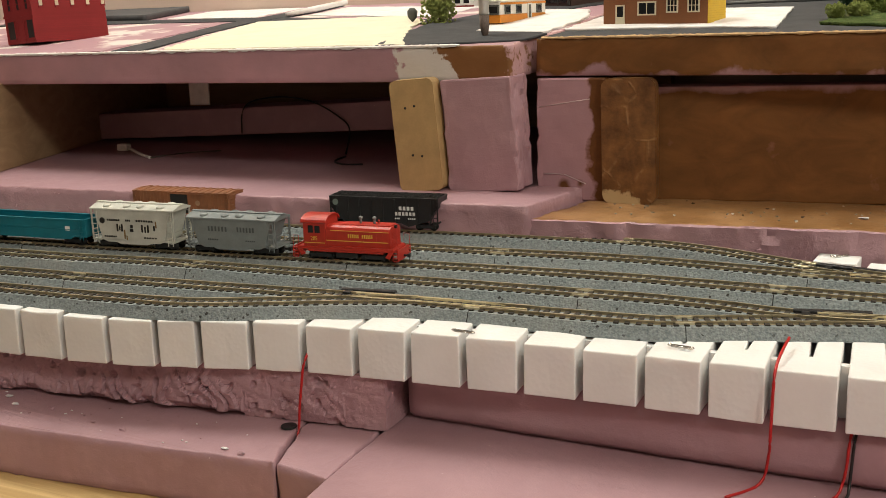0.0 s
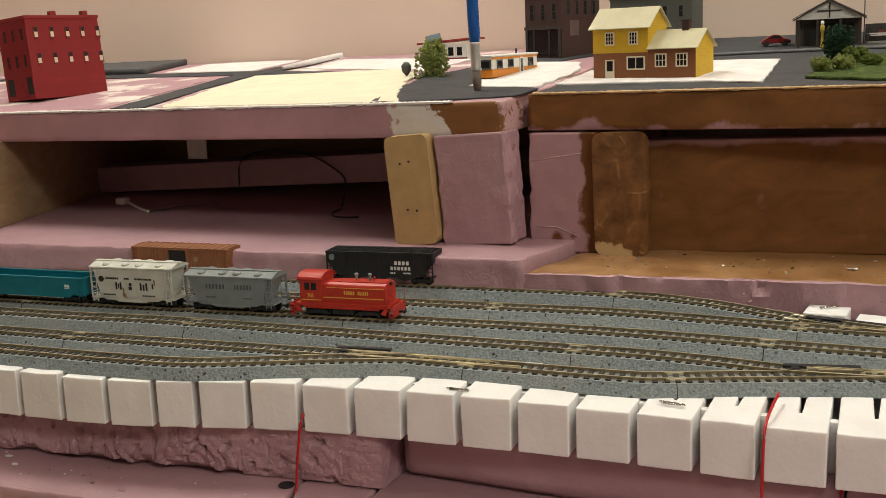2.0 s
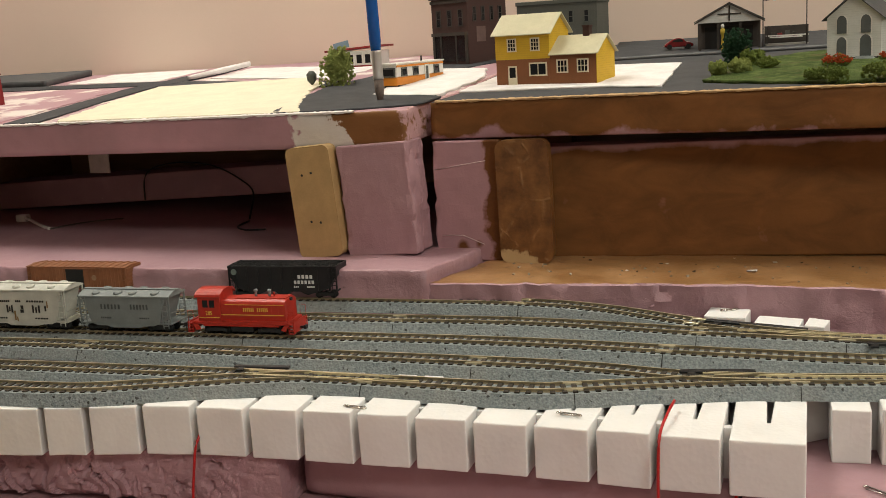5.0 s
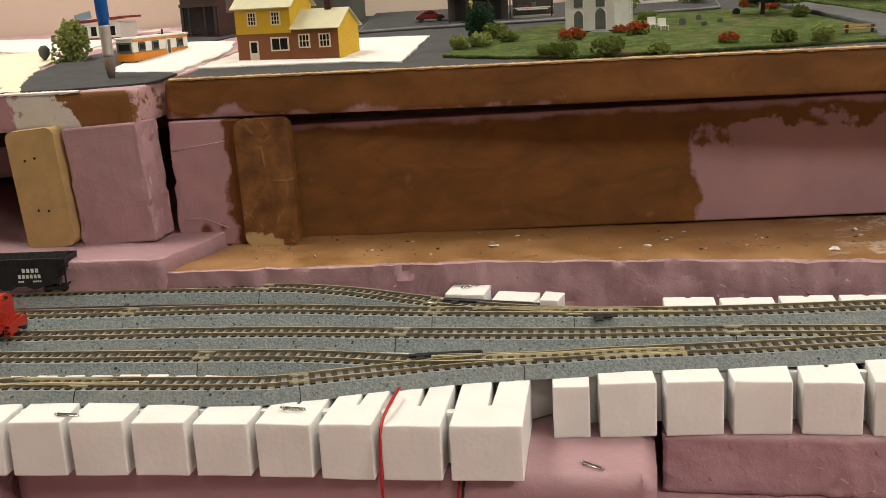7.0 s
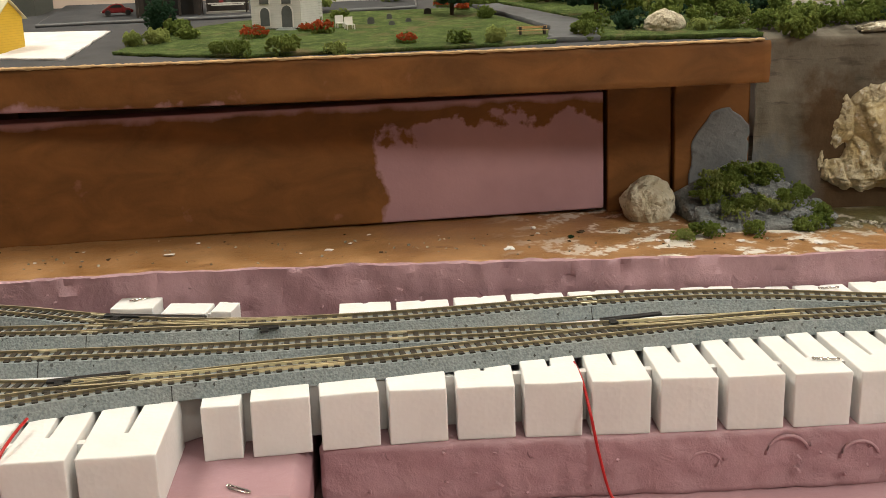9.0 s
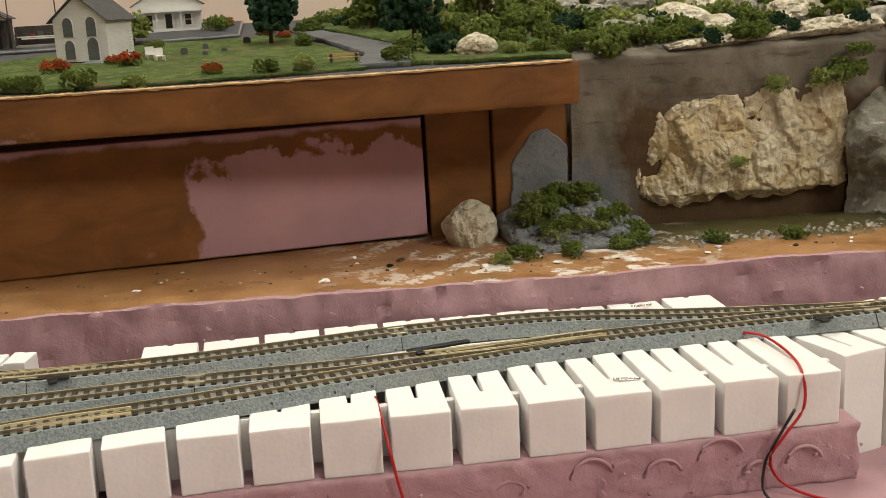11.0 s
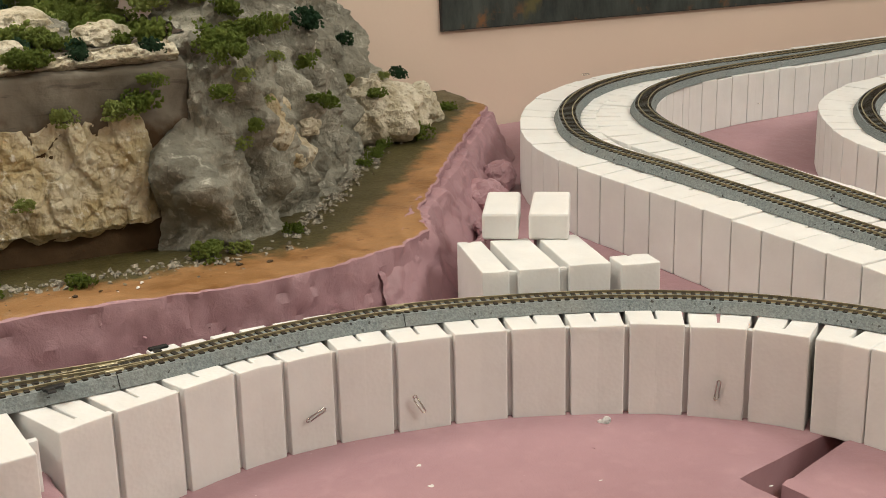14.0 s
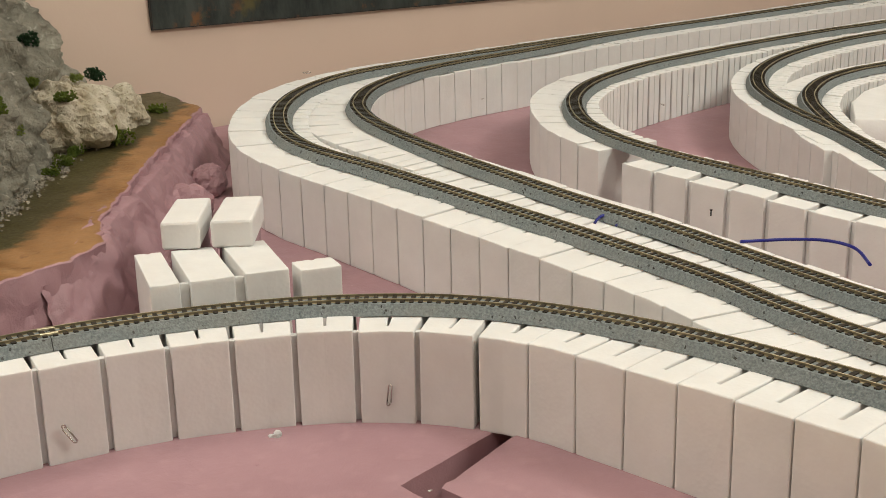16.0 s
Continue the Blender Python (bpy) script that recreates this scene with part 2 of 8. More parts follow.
def tube(points, r, sides=6, closed_ends=True):
    """A round wire along points."""
    bm = bmesh.new()
    pts = [Vector(p) for p in points]
    rings = []
    for i, p in enumerate(pts):
        d = (pts[min(i + 1, len(pts) - 1)] - pts[max(i - 1, 0)]).normalized()
        a = d.cross(Vector((0, 0, 1)) if abs(d.z) < 0.9 else Vector((1, 0, 0))).normalized()
        b = d.cross(a)
        rr = r[i] if isinstance(r, (list, tuple)) else r
        rings.append([bm.verts.new(p + rr * (math.cos(k) * a + math.sin(k) * b)) for k in (math.tau * j / sides for j in range(sides))])
    for a, b in zip(rings, rings[1:]):
        for j in range(sides):
            f = bm.faces.new((a[j], a[(j + 1) % sides], b[(j + 1) % sides], b[j]))
            f.smooth = True
    if closed_ends:
        bm.faces.new(rings[0][::-1])
        bm.faces.new(rings[-1])
    bmesh.ops.recalc_face_normals(bm, faces=bm.faces[:])
    return bm


def lathe(profile, sides=16, centre=(0, 0, 0)):
    """A turned form: profile of (radius, z)."""
    bm = bmesh.new()
    rings = [[bm.verts.new((centre[0] + r * math.cos(k), centre[1] + r * math.sin(k), centre[2] + z)) for k in (math.tau * j / sides for j in range(sides))] for r, z in profile]
    for a, b in zip(rings, rings[1:]):
        for j in range(sides):
            bm.faces.new((a[j], a[(j + 1) % sides], b[(j + 1) % sides], b[j])).smooth = True
    bm.faces.new(rings[0][::-1])
    bm.faces.new(rings[-1])
    return bm


def spline(pts, step):
    """Points every step metres along a smooth line through pts."""
    p = [Vector((*q, 0)) if len(q) == 2 else Vector(q) for q in pts]
    p = [2 * p[0] - p[1], *p, 2 * p[-1] - p[-2]]
    fine = []
    for a, b, c, d in zip(p, p[1:], p[2:], p[3:]):
        for k in range(24):
            t = k / 24
            fine.append(0.5 * (2 * b + (c - a) * t + (2 * a - 5 * b + 4 * c - d) * t * t + (3 * b - a - 3 * c + d) * t ** 3))
    fine.append(p[-2])
    out, need = [fine[0]], step
    for a, b in zip(fine, fine[1:]):
        seg = (b - a).length
        while seg >= need > 0:
            a = a + (b - a) * (need / seg)
            out.append(a)
            seg, need = (b - a).length, step
        need -= seg
    return out


def frames(line):
    """Each point with its heading and its left side."""
    out = []
    for i, p in enumerate(line):
        d = (line[min(i + 1, len(line) - 1)] - line[max(i - 1, 0)])
        d.z = 0
        d.normalize()
        out.append((p, d, Vector((-d.y, d.x, 0))))
    return out


def along(fr, s, step):
    i = min(max(s / step, 0), len(fr) - 1.001)
    k = int(i)
    f = i - k
    return fr[k][0].lerp(fr[k + 1][0], f), fr[k][1].lerp(fr[k + 1][1], f).normalized(), fr[k][2].lerp(fr[k + 1][2], f).normalized()


def slab(name, outline, z0, z1, mats, rough=0.0, ds=0.006, nz=5, round_top=0.0015, waves=60.0, seed=0.0, parent=None, label="", top_noise=0.0004, grid=0.0, tear=None, flakes=None):
    """A foam slab with that outline (counter-clockwise), with torn sides; z0 and z1 are numbers or functions of x and y. Its top has the second material."""
    zf0 = z0 if callable(z0) else (lambda x, y: z0)
    zf1 = z1 if callable(z1) else (lambda x, y: z1)
    pts = []
    n = len(outline)
    for i in range(n):
        a, b = Vector((*outline[i], 0)), Vector((*outline[(i + 1) % n], 0))
        k = max(1, min(140, int((b - a).length / ds)))
        d = (b - a).normalized()
        pts += [(a.lerp(b, j / k), Vector((d.y, -d.x, 0))) for j in range(k)]
    bm = bmesh.new()
    rings = []
    steps = [k / nz for k in range(nz + 1)]
    if round_top < 0.004:
        e = min(0.45 / nz, 0.6 * round_top / max(0.004, zf1(*outline[0]) - zf0(*outline[0])))
        steps = [0, e] + steps[1:-1] + [1 - e, 1]
    for h in steps:
        ring = []
        for p, o in pts:
            z = zf0(p.x, p.y) * (1 - h) + zf1(p.x, p.y) * h
            q = Vector((p.x * waves, p.y * waves, z * waves * 1.3 + seed))
            push = rough * (noise.fractal(q, 0.8, 2.0, 4) + 0.4 * noise.noise(q * 3.1) - 2.6 * max(0, noise.noise(q * 1.9 + Vector((3, 8, 1))) - 0.30))
            push *= tear(h, p.x) if tear else 1
            inset = round_top if h in (0, 1) else 0
            if flakes:
                push += flakes(h, p.x)
            ring.append(bm.verts.new((p.x + o.x * (push - inset), p.y + o.y * (push - inset), z + (top_noise * noise.noise(q * 0.7) if h == 1 else 0))))
        rings.append(ring)
    m = len(pts)
    for a, b in zip(rings, rings[1:]):
        for j in range(m):
            bm.faces.new((a[j], a[(j + 1) % m], b[(j + 1) % m], b[j])).smooth = True
    bm.faces.new(rings[0][::-1])
    lid = [bm.faces.new(rings[-1])]
    lid[0].material_index = 1 if isinstance(mats, (list, tuple)) and len(mats) > 1 else 0
    if grid:
        for axis in (0, 1):
            lo, hi = min(p[0][axis] for p in pts), max(p[0][axis] for p in pts)
            for k in range(1, int((hi - lo) / grid)):
                co = Vector((0, 0, 0))
                co[axis] = lo + k * grid + 0.00013
                no = Vector((1, 0, 0)) if axis == 0 else Vector((0, 1, 0))
                geom = {e for f in lid for e in f.edges} | {v for f in lid for v in f.verts} | set(lid)
                bmesh.ops.bisect_plane(bm, geom=list(geom), plane_co=co, plane_no=no)
                lid = [f for f in bm.faces if f.material_index == 1]
        for v in {v for f in lid for v in f.verts}:
            q = Vector((v.co.x * waves, v.co.y * waves, seed))
            v.co.z = zf1(v.co.x, v.co.y) + top_noise * (noise.noise(q * 0.7) + 0.6 * noise.noise(q * 2.1))
        for f in lid:
            f.smooth = True
    for e in bm.edges:
        if len(e.link_faces) == 2 and e.calc_face_angle(0) > 0.6:
            e.smooth = False
    return part(name, bm, mats, parent, label)


def setting(ob, label, category=""):
    return tagged(ob, label, category, "", "structure")


# ---- the room ----
ROOM = [(-2.4, -2.4), (3.6, -2.4), (3.6, 1.09), (-2.4, 1.09)]
FLOOR_Z, CEIL_Z = -0.93, 1.5


def wall_between(name, a, b, label):
    a, b = Vector((*a, 0)), Vector((*b, 0))
    d = (b - a).normalized()
    o = Vector((d.y, -d.x, 0)) * 0.1
    bm = bmesh.new()
    v = [bm.verts.new((p.x, p.y, z)) for z in (FLOOR_Z, CEIL_Z) for p in (a, b, b + o, a + o)]
    for f in ((3, 2, 1, 0), (4, 5, 6, 7), (0, 1, 5, 4), (1, 2, 6, 5), (2, 3, 7, 6), (3, 0, 4, 7)):
        bm.faces.new([v[i] for i in f])
    return setting(part(name, bm, M_WALL), label, "wall")


for i, wname in enumerate(("wall_south", "wall_east", "wall_north", "wall_west")):
    wall_between(wname, ROOM[i], ROOM[(i + 1) % 4], "plain wall painted warm pinkish beige")
setting(part("floor", boxes((-2.5, 3.7, -2.5, 1.2, FLOOR_Z - 0.1, FLOOR_Z)), M_FLOOR), "dark wooden floor of the room under the layout", "floor")
setting(part("ceiling", boxes((-2.5, 3.7, -2.5, 1.2, CEIL_Z, CEIL_Z + 0.1)), M_CEIL), "plain white ceiling of the room", "ceiling")


def rise(x, y):
    """How far the board under the far loops climbs above the yard's board."""
    p = 0.0415 * x + 0.1052 * y - 0.0820
    return 0.5 * (p + math.sqrt(p * p + 0.005 ** 2))


# the table that carries the layout
table = thing("layout_table", "long pine and plywood table carrying the foam layout", "table")
part("tabletop", boxes((-1.3, 3.4, 0.335, 1.085, -0.046, -0.028), bevel=0.001), M_PINE, table, "pale plywood top with layered edge")
part("front_rail", boxes((-1.3, 3.4, 0.34, 0.36, -0.13, -0.046), bevel=0.001), M_PINE, table)
part("side_top", boxes((0.40, 3.4, -0.1, 0.335, -0.046, -0.028), bevel=0.001), M_PINE, table)
for lx in (-1.2, 0.3, 1.6, 3.2):
    for ly in (0.40, 1.04):
        part("leg", boxes((lx - 0.03, lx + 0.03, ly - 0.03, ly + 0.03, FLOOR_Z, -0.046), bevel=0.002), M_PINE, table)
for lx in (0.6, 3.2):
    part("leg", boxes((lx - 0.03, lx + 0.03, -0.06, 0.0, FLOOR_Z, -0.046), bevel=0.002), M_PINE, table)

# ---- foam slabs under the yard ----
base_l = slab("foam_board", [(-1.25, 0.372), (-0.43, 0.380), (-0.33, 0.388), (-0.2722, 0.393), (-0.2772, 0.405), (-0.2818, 0.421), (-0.2866, 0.437), (-0.289, 0.70), (-1.25, 0.70)], -0.028, 0.0, [M_PINK, M_PINK], 0.0007, ds=0.002, nz=6, waves=110, round_top=0.0009)
tagged(base_l, "pink insulation foam board with a cracked end", "foam board", "base boards")
base_m = slab("foam_board", [(-0.2706, 0.393), (-0.2405, 0.388), (-0.2425, 0.425), (-0.247, 0.475), (-0.247, 0.70), (-0.285, 0.70), (-0.2845, 0.437), (-0.2794, 0.421), (-0.2752, 0.405)], -0.028, -0.0008, [M_PINK, M_PINK], 0.0008, ds=0.002, nz=6, waves=110, seed=3, round_top=0.0009)
tagged(base_m, "short broken piece of pink foam board", "foam board", "base boards")
base_r = slab("foam_board", [(-0.236, 0.30), (0.688, 0.30), (0.688, 0.404), (0.772, 0.414), (1.0, 0.43), (3.3, 0.43), (3.3, 1.083), (-0.243, 1.083), (-0.243, 0.475)], -0.028, rise, [M_PINK, M_PINK], 0.0006, ds=0.01, nz=4, seed=5, grid=0.08)
tagged(base_r, "large pink insulation foam base board", "foam board", "base boards")
base_n = slab("foam_board", [(0.70, -0.06), (3.3, -0.06), (3.3, 0.426), (1.0, 0.426), (0.78, 0.405), (0.70, 0.388)], -0.028, lambda x, y: 0.001 + rise(x, y), [M_PINK, M_PINK], 0.0006, ds=0.01, nz=4, seed=8, round_top=0.003, grid=0.08)
tagged(base_n, "pink foam board butted against another with a dark gap", "foam board", "base boards")

def torn_flakes(h, x):
    """Scalloped flakes hanging from the lower half of a torn edge, each cut off sharply on one side."""
    if x > -0.262:
        return 0.0
    u = x * 112 + 1.3 * noise.noise(Vector((x * 60, 3.1, h * 2.0))) + h * 0.9
    cell, f = math.floor(u), u - math.floor(u)
    size = 0.5 + 0.9 * noise.noise(Vector((cell * 3.7, 1.2, 0)))
    size *= 1.0 if x < -0.32 else 0.30
    foot = 0.05 + 0.14 * (0.5 + noise.noise(Vector((cell * 2.3, 7.7, 0))))
    top = 0.36 + 0.42 * (0.5 + noise.noise(Vector((x * 34, 5.5, 0))))
    body = max(0.0, min(1.0, (top - h) / 0.25)) * max(0.0, min(1.0, (h - foot) / 0.05))
    pit = max(0.0, noise.noise(Vector((x * 190, 2.2, h * 4.5))) - 0.30) * 2.2 * (1 if h < 0.85 else 0)
    under = -0.0060 * (1 if x < -0.32 else 0.2) * max(0.0, 1 - h / foot)
    return 0.0078 * max(0.0, size) * body * (0.25 + 0.75 * f ** 0.7) * (1.0 if f < 0.92 else (1 - f) / 0.08) - 0.0048 * pit + under


up_l = slab("foam_riser_board", [(-1.2, 0.395), (-0.70, 0.4123), (-0.62, 0.4151), (-0.55, 0.4175), (-0.478, 0.420), (-0.42, 0.4246), (-0.365, 0.429), (-0.325, 0.4347), (-0.288, 0.440), (-0.239, 0.444), (-0.241, 0.60), (-1.2, 0.60)], 0.0, 0.029, [M_TORN, M_PINK], 0.0007, ds=0.0007, nz=26, waves=120, seed=11, flakes=torn_flakes)
for face in up_l.data.polygons:
    face.use_smooth = False
tagged(up_l, "pink foam board with a rough torn front edge under the yard", "foam board", "upper boards")
up_m = slab("foam_riser_board", [(-0.235, 0.462), (-0.10, 0.459), (0.061, 0.4575), (0.059, 0.60), (-0.235, 0.60)], 0.0, 0.029, [M_PINK, M_PINK], 0.0005, nz=6, round_top=0.006, seed=13)
tagged(up_m, "smooth pink foam board with a rounded factory edge", "foam board", "upper boards")
up_r = slab("foam_riser_board", [(0.064, 0.5045), (0.246, 0.503), (0.400, 0.506), (0.402, 0.60), (0.064, 0.60)], 0.0, 0.029, [M_TORN, M_PINK], 0.0016, ds=0.0025, nz=10, waves=60, seed=17)
for ax, az, ar in ((0.235, 0.012, 0.008), (0.272, 0.016, 0.010), (0.305, 0.013, 0.009), (0.332, 0.018, 0.011), (0.372, 0.012, 0.009), (0.350, 0.009, 0.007)):
    part("dent_rim", tube([(ax + ar * math.cos(a), 0.5035, az + ar * math.sin(a)) for a in [0.35 + k * 0.24 for k in range(12)]], 0.0009, 6), M_TORN, up_r)
tagged(up_r, "pink foam board with dents in its front edge", "foam board", "upper boards")

# white sheet that carries the inner yard tracks
yard = slab("foam_sheet", [(-1.2, 0.462), (-0.3, 0.502), (0.0, 0.514), (0.05, 0.555), (0.30, 0.56), (0.30, 0.598), (-0.25, 0.598), (-0.25, 0.600), (-1.2, 0.598)], 0.029, 0.0535, [M_WHITE, M_WHITE], 0.0, nz=1)
tagged(yard, "white foam sheet lying under the yard tracks", "foam sheet")


# ---- risers: slotted white foam strips ----
def riser(label, pts, depth, z0, z1, pitch=0.0285, gap=0.0042, slot=0.62, inner_slot=0.003, side=1, lengths=None, bev=0.0011, group="foam risers", s0=0.0, stop=None, climb=None, web=0.004):
    """A riser strip along the line of its front edge; side 1 puts its body to the left of that line."""
    step = 0.004
    line = spline(pts, step)
    fr = frames(line)
    total = step * (len(line) - 1)
    top = thing("foam_riser", label, "foam riser", pose(line[0].x, line[0].y, z0), group)
    org = Vector((line[0].x, line[0].y, z0))
    s, k = s0, 0
    total = min(total, stop or total)
    while s + pitch * (lengths[k] if lengths and k < len(lengths) else 1.0) - gap <= total + 0.001:
        w = pitch * (lengths[k] if lengths and k < len(lengths) else 1.0) - gap
        bm = bmesh.new()

        def at(u, v, z):
            p, d, l = along(fr, s + u, step)
            q = p + l * (v * side)
            return Vector((q.x, q.y, z + (climb(q.x, q.y) if climb else 0))) - org
        m, hs = w / 2, inner_slot / 2
        vs = depth * (1 - slot)
        dz = random.uniform(-0.0007, 0.0007)
        vv = (0.0, vs, depth)
        g = [[[bm.verts.new(at(u, v, z)) for z in (z0, z1 + dz)] for v, u in zip(vv, (k[0], k[1], k[2]))] for k in ((0.0, 0.0, 0.0), (m - hs * 0.45, m - hs * 0.45, m - hs * 1.25), (m + hs * 0.45, m + hs * 0.45, m + hs * 1.25), (w, w, w))]
        cells = [(i, j) for i in range(3) for j in range(2) if not (i == 1 and j == 1)]
        for i, j in cells:
            bm.faces.new((g[i][j][1], g[i + 1][j][1], g[i + 1][j + 1][1], g[i][j + 1][1]))
            bm.faces.new((g[i][j + 1][0], g[i + 1][j + 1][0], g[i + 1][j][0], g[i][j][0]))

        def wallf(a, b):
            bm.faces.new((a[0], b[0], b[1], a[1]))
        for i in range(3):
            wallf(g[i][0], g[i + 1][0])
        wallf(g[3][0], g[3][1]), wallf(g[3][1], g[3][2]), wallf(g[3][2], g[2][2]), wallf(g[2][2], g[2][1])
        wallf(g[2][1], g[1][1]), wallf(g[1][1], g[1][2]), wallf(g[1][2], g[0][2]), wallf(g[0][2], g[0][1]), wallf(g[0][1], g[0][0])
        bmesh.ops.recalc_face_normals(bm, faces=bm.faces[:])
        hard = [e for e in bm.edges if len(e.link_faces) == 2 and e.calc_face_angle(0) > 0.5]
        bmesh.ops.bevel(bm, geom=hard, offset=bev, segments=3, profile=0.5, affect="EDGES", clamp_overlap=True)
        for v in bm.verts:
            v.co += 0.0006 * noise.noise_vector((v.co + org) * 80)
        part("segment", bm, M_WHITE, top)
        # the thin web that joins it to the next one, set shallow to keep the gap from going black
        if s + pitch < total:
            bw = bmesh.new()
            a = [at(w - 0.0005, web, z0), at(w + gap + 0.0005, web, z0), at(w + gap + 0.0005, web + 0.004, z0), at(w - 0.0005, web + 0.004, z0)]
            vb = [bw.verts.new(p) for p in a] + [bw.verts.new(p + Vector((0, 0, z1 - z0 - 0.002))) for p in a]
            for f in ((3, 2, 1, 0), (4, 5, 6, 7), (0, 1, 5, 4), (1, 2, 6, 5), (2, 3, 7, 6), (3, 0, 4, 7)):
                bw.faces.new([vb[i] for i in f])
            bmesh.ops.recalc_face_normals(bw, faces=bw.faces[:])
            part("web", bw, M_WHITE, top)
        s += w + gap
        k += 1
    return s


random.seed(4)
LOW = "low white slotted foam riser along the yard front"
TALL = "tall white slotted foam riser under the curve"
riser(LOW, [(0.0065, 0.452), (-0.05, 0.4495), (-0.136, 0.448), (-0.248, 0.440), (-0.30, 0.433), (-0.38, 0.413), (-0.462, 0.405), (-0.60, 0.392), (-0.88, 0.375)], 0.060, 0.029, 0.0545, pitch=0.0284, gap=0.0036, slot=0.62, side=-1, bev=0.0022, web=0.018, lengths=[1.21, 1.04, 0.95] + [1.0] * 9 + [0.83])
riser(LOW, [(0.0150, 0.4970), (0.035, 0.4985), (0.065, 0.502), (0.125, 0.507), (0.25, 0.505), (0.404, 0.507)], 0.055, 0.029, 0.0545, pitch=0.0299, lengths=[0.70], slot=0.64, bev=0.0023, web=0.018)
FRONT = [(0.4035, 0.527), (0.430, 0.5345), (0.4576, 0.541), (0.490, 0.548), (0.521, 0.5505), (0.547, 0.5485), (0.576, 0.5425), (0.600, 0.5360), (0.622, 0.5290), (0.662, 0.511), (0.70, 0.487), (0.733, 0.458), (0.752, 0.429), (0.765, 0.398), (0.770, 0.34), (0.771, 0.26), (0.768, 0.16), (0.758, 0.04), (0.75, -0.04)]
reached = riser(TALL, FRONT, 0.062, 0.0, 0.0535, pitch=0.0320, gap=0.0030, bev=0.0018, lengths=[0.89, 1.06, 0.97, 0.82, 0.86], slot=0.86, inner_slot=0.0026, stop=0.402)
riser(TALL, FRONT, 0.060, 0.0, 0.0535, pitch=0.0284, gap=0.0008, slot=0.80, inner_slot=0.0036, s0=reached, web=0.0025)
riser("low white foam riser behind the back yard track", [(0.068, 0.599), (0.12, 0.601), (0.18, 0.602), (0.25, 0.602), (0.32, 0.600), (0.40, 0.598)], 0.041, 0.0, 0.0540, pitch=0.0316, gap=0.003, slot=0.05, bev=0.002)
riser("short white foam block behind the back yard track", [(-0.0600, 0.638), (-0.030, 0.636)], 0.024, 0.0, 0.0565, pitch=0.0285, slot=0.03, stop=0.027)
riser("short white foam block behind the back yard track", [(-0.0315, 0.634), (0.011, 0.629)], 0.018, 0.0, 0.0545, pitch=0.0285, gap=0.0030, slot=0.03, lengths=[1.0, 0.52], bev=0.002)

# ---- the far loops ----
L1O = [(0.845, 0.16), (0.860, 0.252), (0.880, 0.319), (0.898, 0.363), (0.911, 0.415), (0.916, 0.488), (0.915, 0.612), (0.913, 0.689), (0.910, 0.735), (0.913, 0.776), (0.926, 0.816), (0.951, 0.857), (0.976, 0.888), (1.006, 0.915), (1.037, 0.937), (1.072, 0.955), (1.113, 0.969), (1.162, 0.977), (1.248, 0.980), (1.345, 0.979), (1.447, 0.977), (1.559, 0.973), (1.679, 0.966), (1.811, 0.960), (1.970, 0.956), (2.136, 0.952), (2.6, 0.945), (3.2, 0.935)]
L1I = [(0.895, 0.16), (0.922, 0.280), (0.947, 0.356), (0.961, 0.404), (0.968, 0.453), (0.970, 0.530), (0.976, 0.600), (0.982, 0.660), (0.990, 0.714), (1.000, 0.761), (1.012, 0.801), (1.026, 0.830), (1.045, 0.857), (1.078, 0.887), (1.111, 0.908), (1.151, 0.925), (1.192, 0.937), (1.235, 0.944), (1.283, 0.948), (1.333, 0.949), (1.423, 0.952), (1.546, 0.962), (1.66, 0.9665)]
L2 = [(1.116, 0.25), (1.125, 0.371), (1.127, 0.451), (1.126, 0.536), (1.129, 0.580), (1.139, 0.622), (1.163, 0.673), (1.203, 0.717), (1.247, 0.750), (1.305, 0.777), (1.372, 0.794), (1.451, 0.805), (1.539, 0.807), (1.647, 0.807), (1.766, 0.803), (1.894, 0.796), (2.036, 0.783), (2.6, 0.74), (3.2, 0.70)]
L3 = [(1.19, 0.33), (1.265, 0.433), (1.290, 0.464), (1.316, 0.500), (1.336, 0.532), (1.360, 0.568), (1.396, 0.613), (1.444, 0.656), (1.513, 0.695), (1.597, 0.722), (1.689, 0.737), (1.795, 0.742), (1.918, 0.736), (2.4, 0.69), (3.0, 0.64)]
L3I = [(1.290, 0.464), (1.320, 0.502), (1.360, 0.538), (1.406, 0.574), (1.460, 0.603), (1.535, 0.624), (1.612, 0.628), (1.690, 0.620), (2.2, 0.56)]
F1 = [(0.940, 0.20), (0.955, 0.280), (0.985, 0.370), (1.000, 0.450), (1.004, 0.540), (1.011, 0.650), (1.012, 0.730), (1.020, 0.790), (1.037, 0.828), (1.063, 0.857), (1.098, 0.885), (1.150, 0.914), (1.200, 0.926), (1.270, 0.931), (1.420, 0.930), (1.580, 0.934), (1.740, 0.932), (1.930, 0.922), (2.280, 0.900), (3.2, 0.86)]
E2 = [(1.106, 0.612), (1.114, 0.655), (1.135, 0.699), (1.177, 0.751), (1.235, 0.797), (1.330, 0.834), (1.450, 0.848), (1.600, 0.850), (1.800, 0.845), (2.040, 0.825), (3.2, 0.74)]


def shifted(pts, off):
    line = spline(pts, 0.06)
    return [(p + l * off).to_2d() for p, d, l in frames(line)]


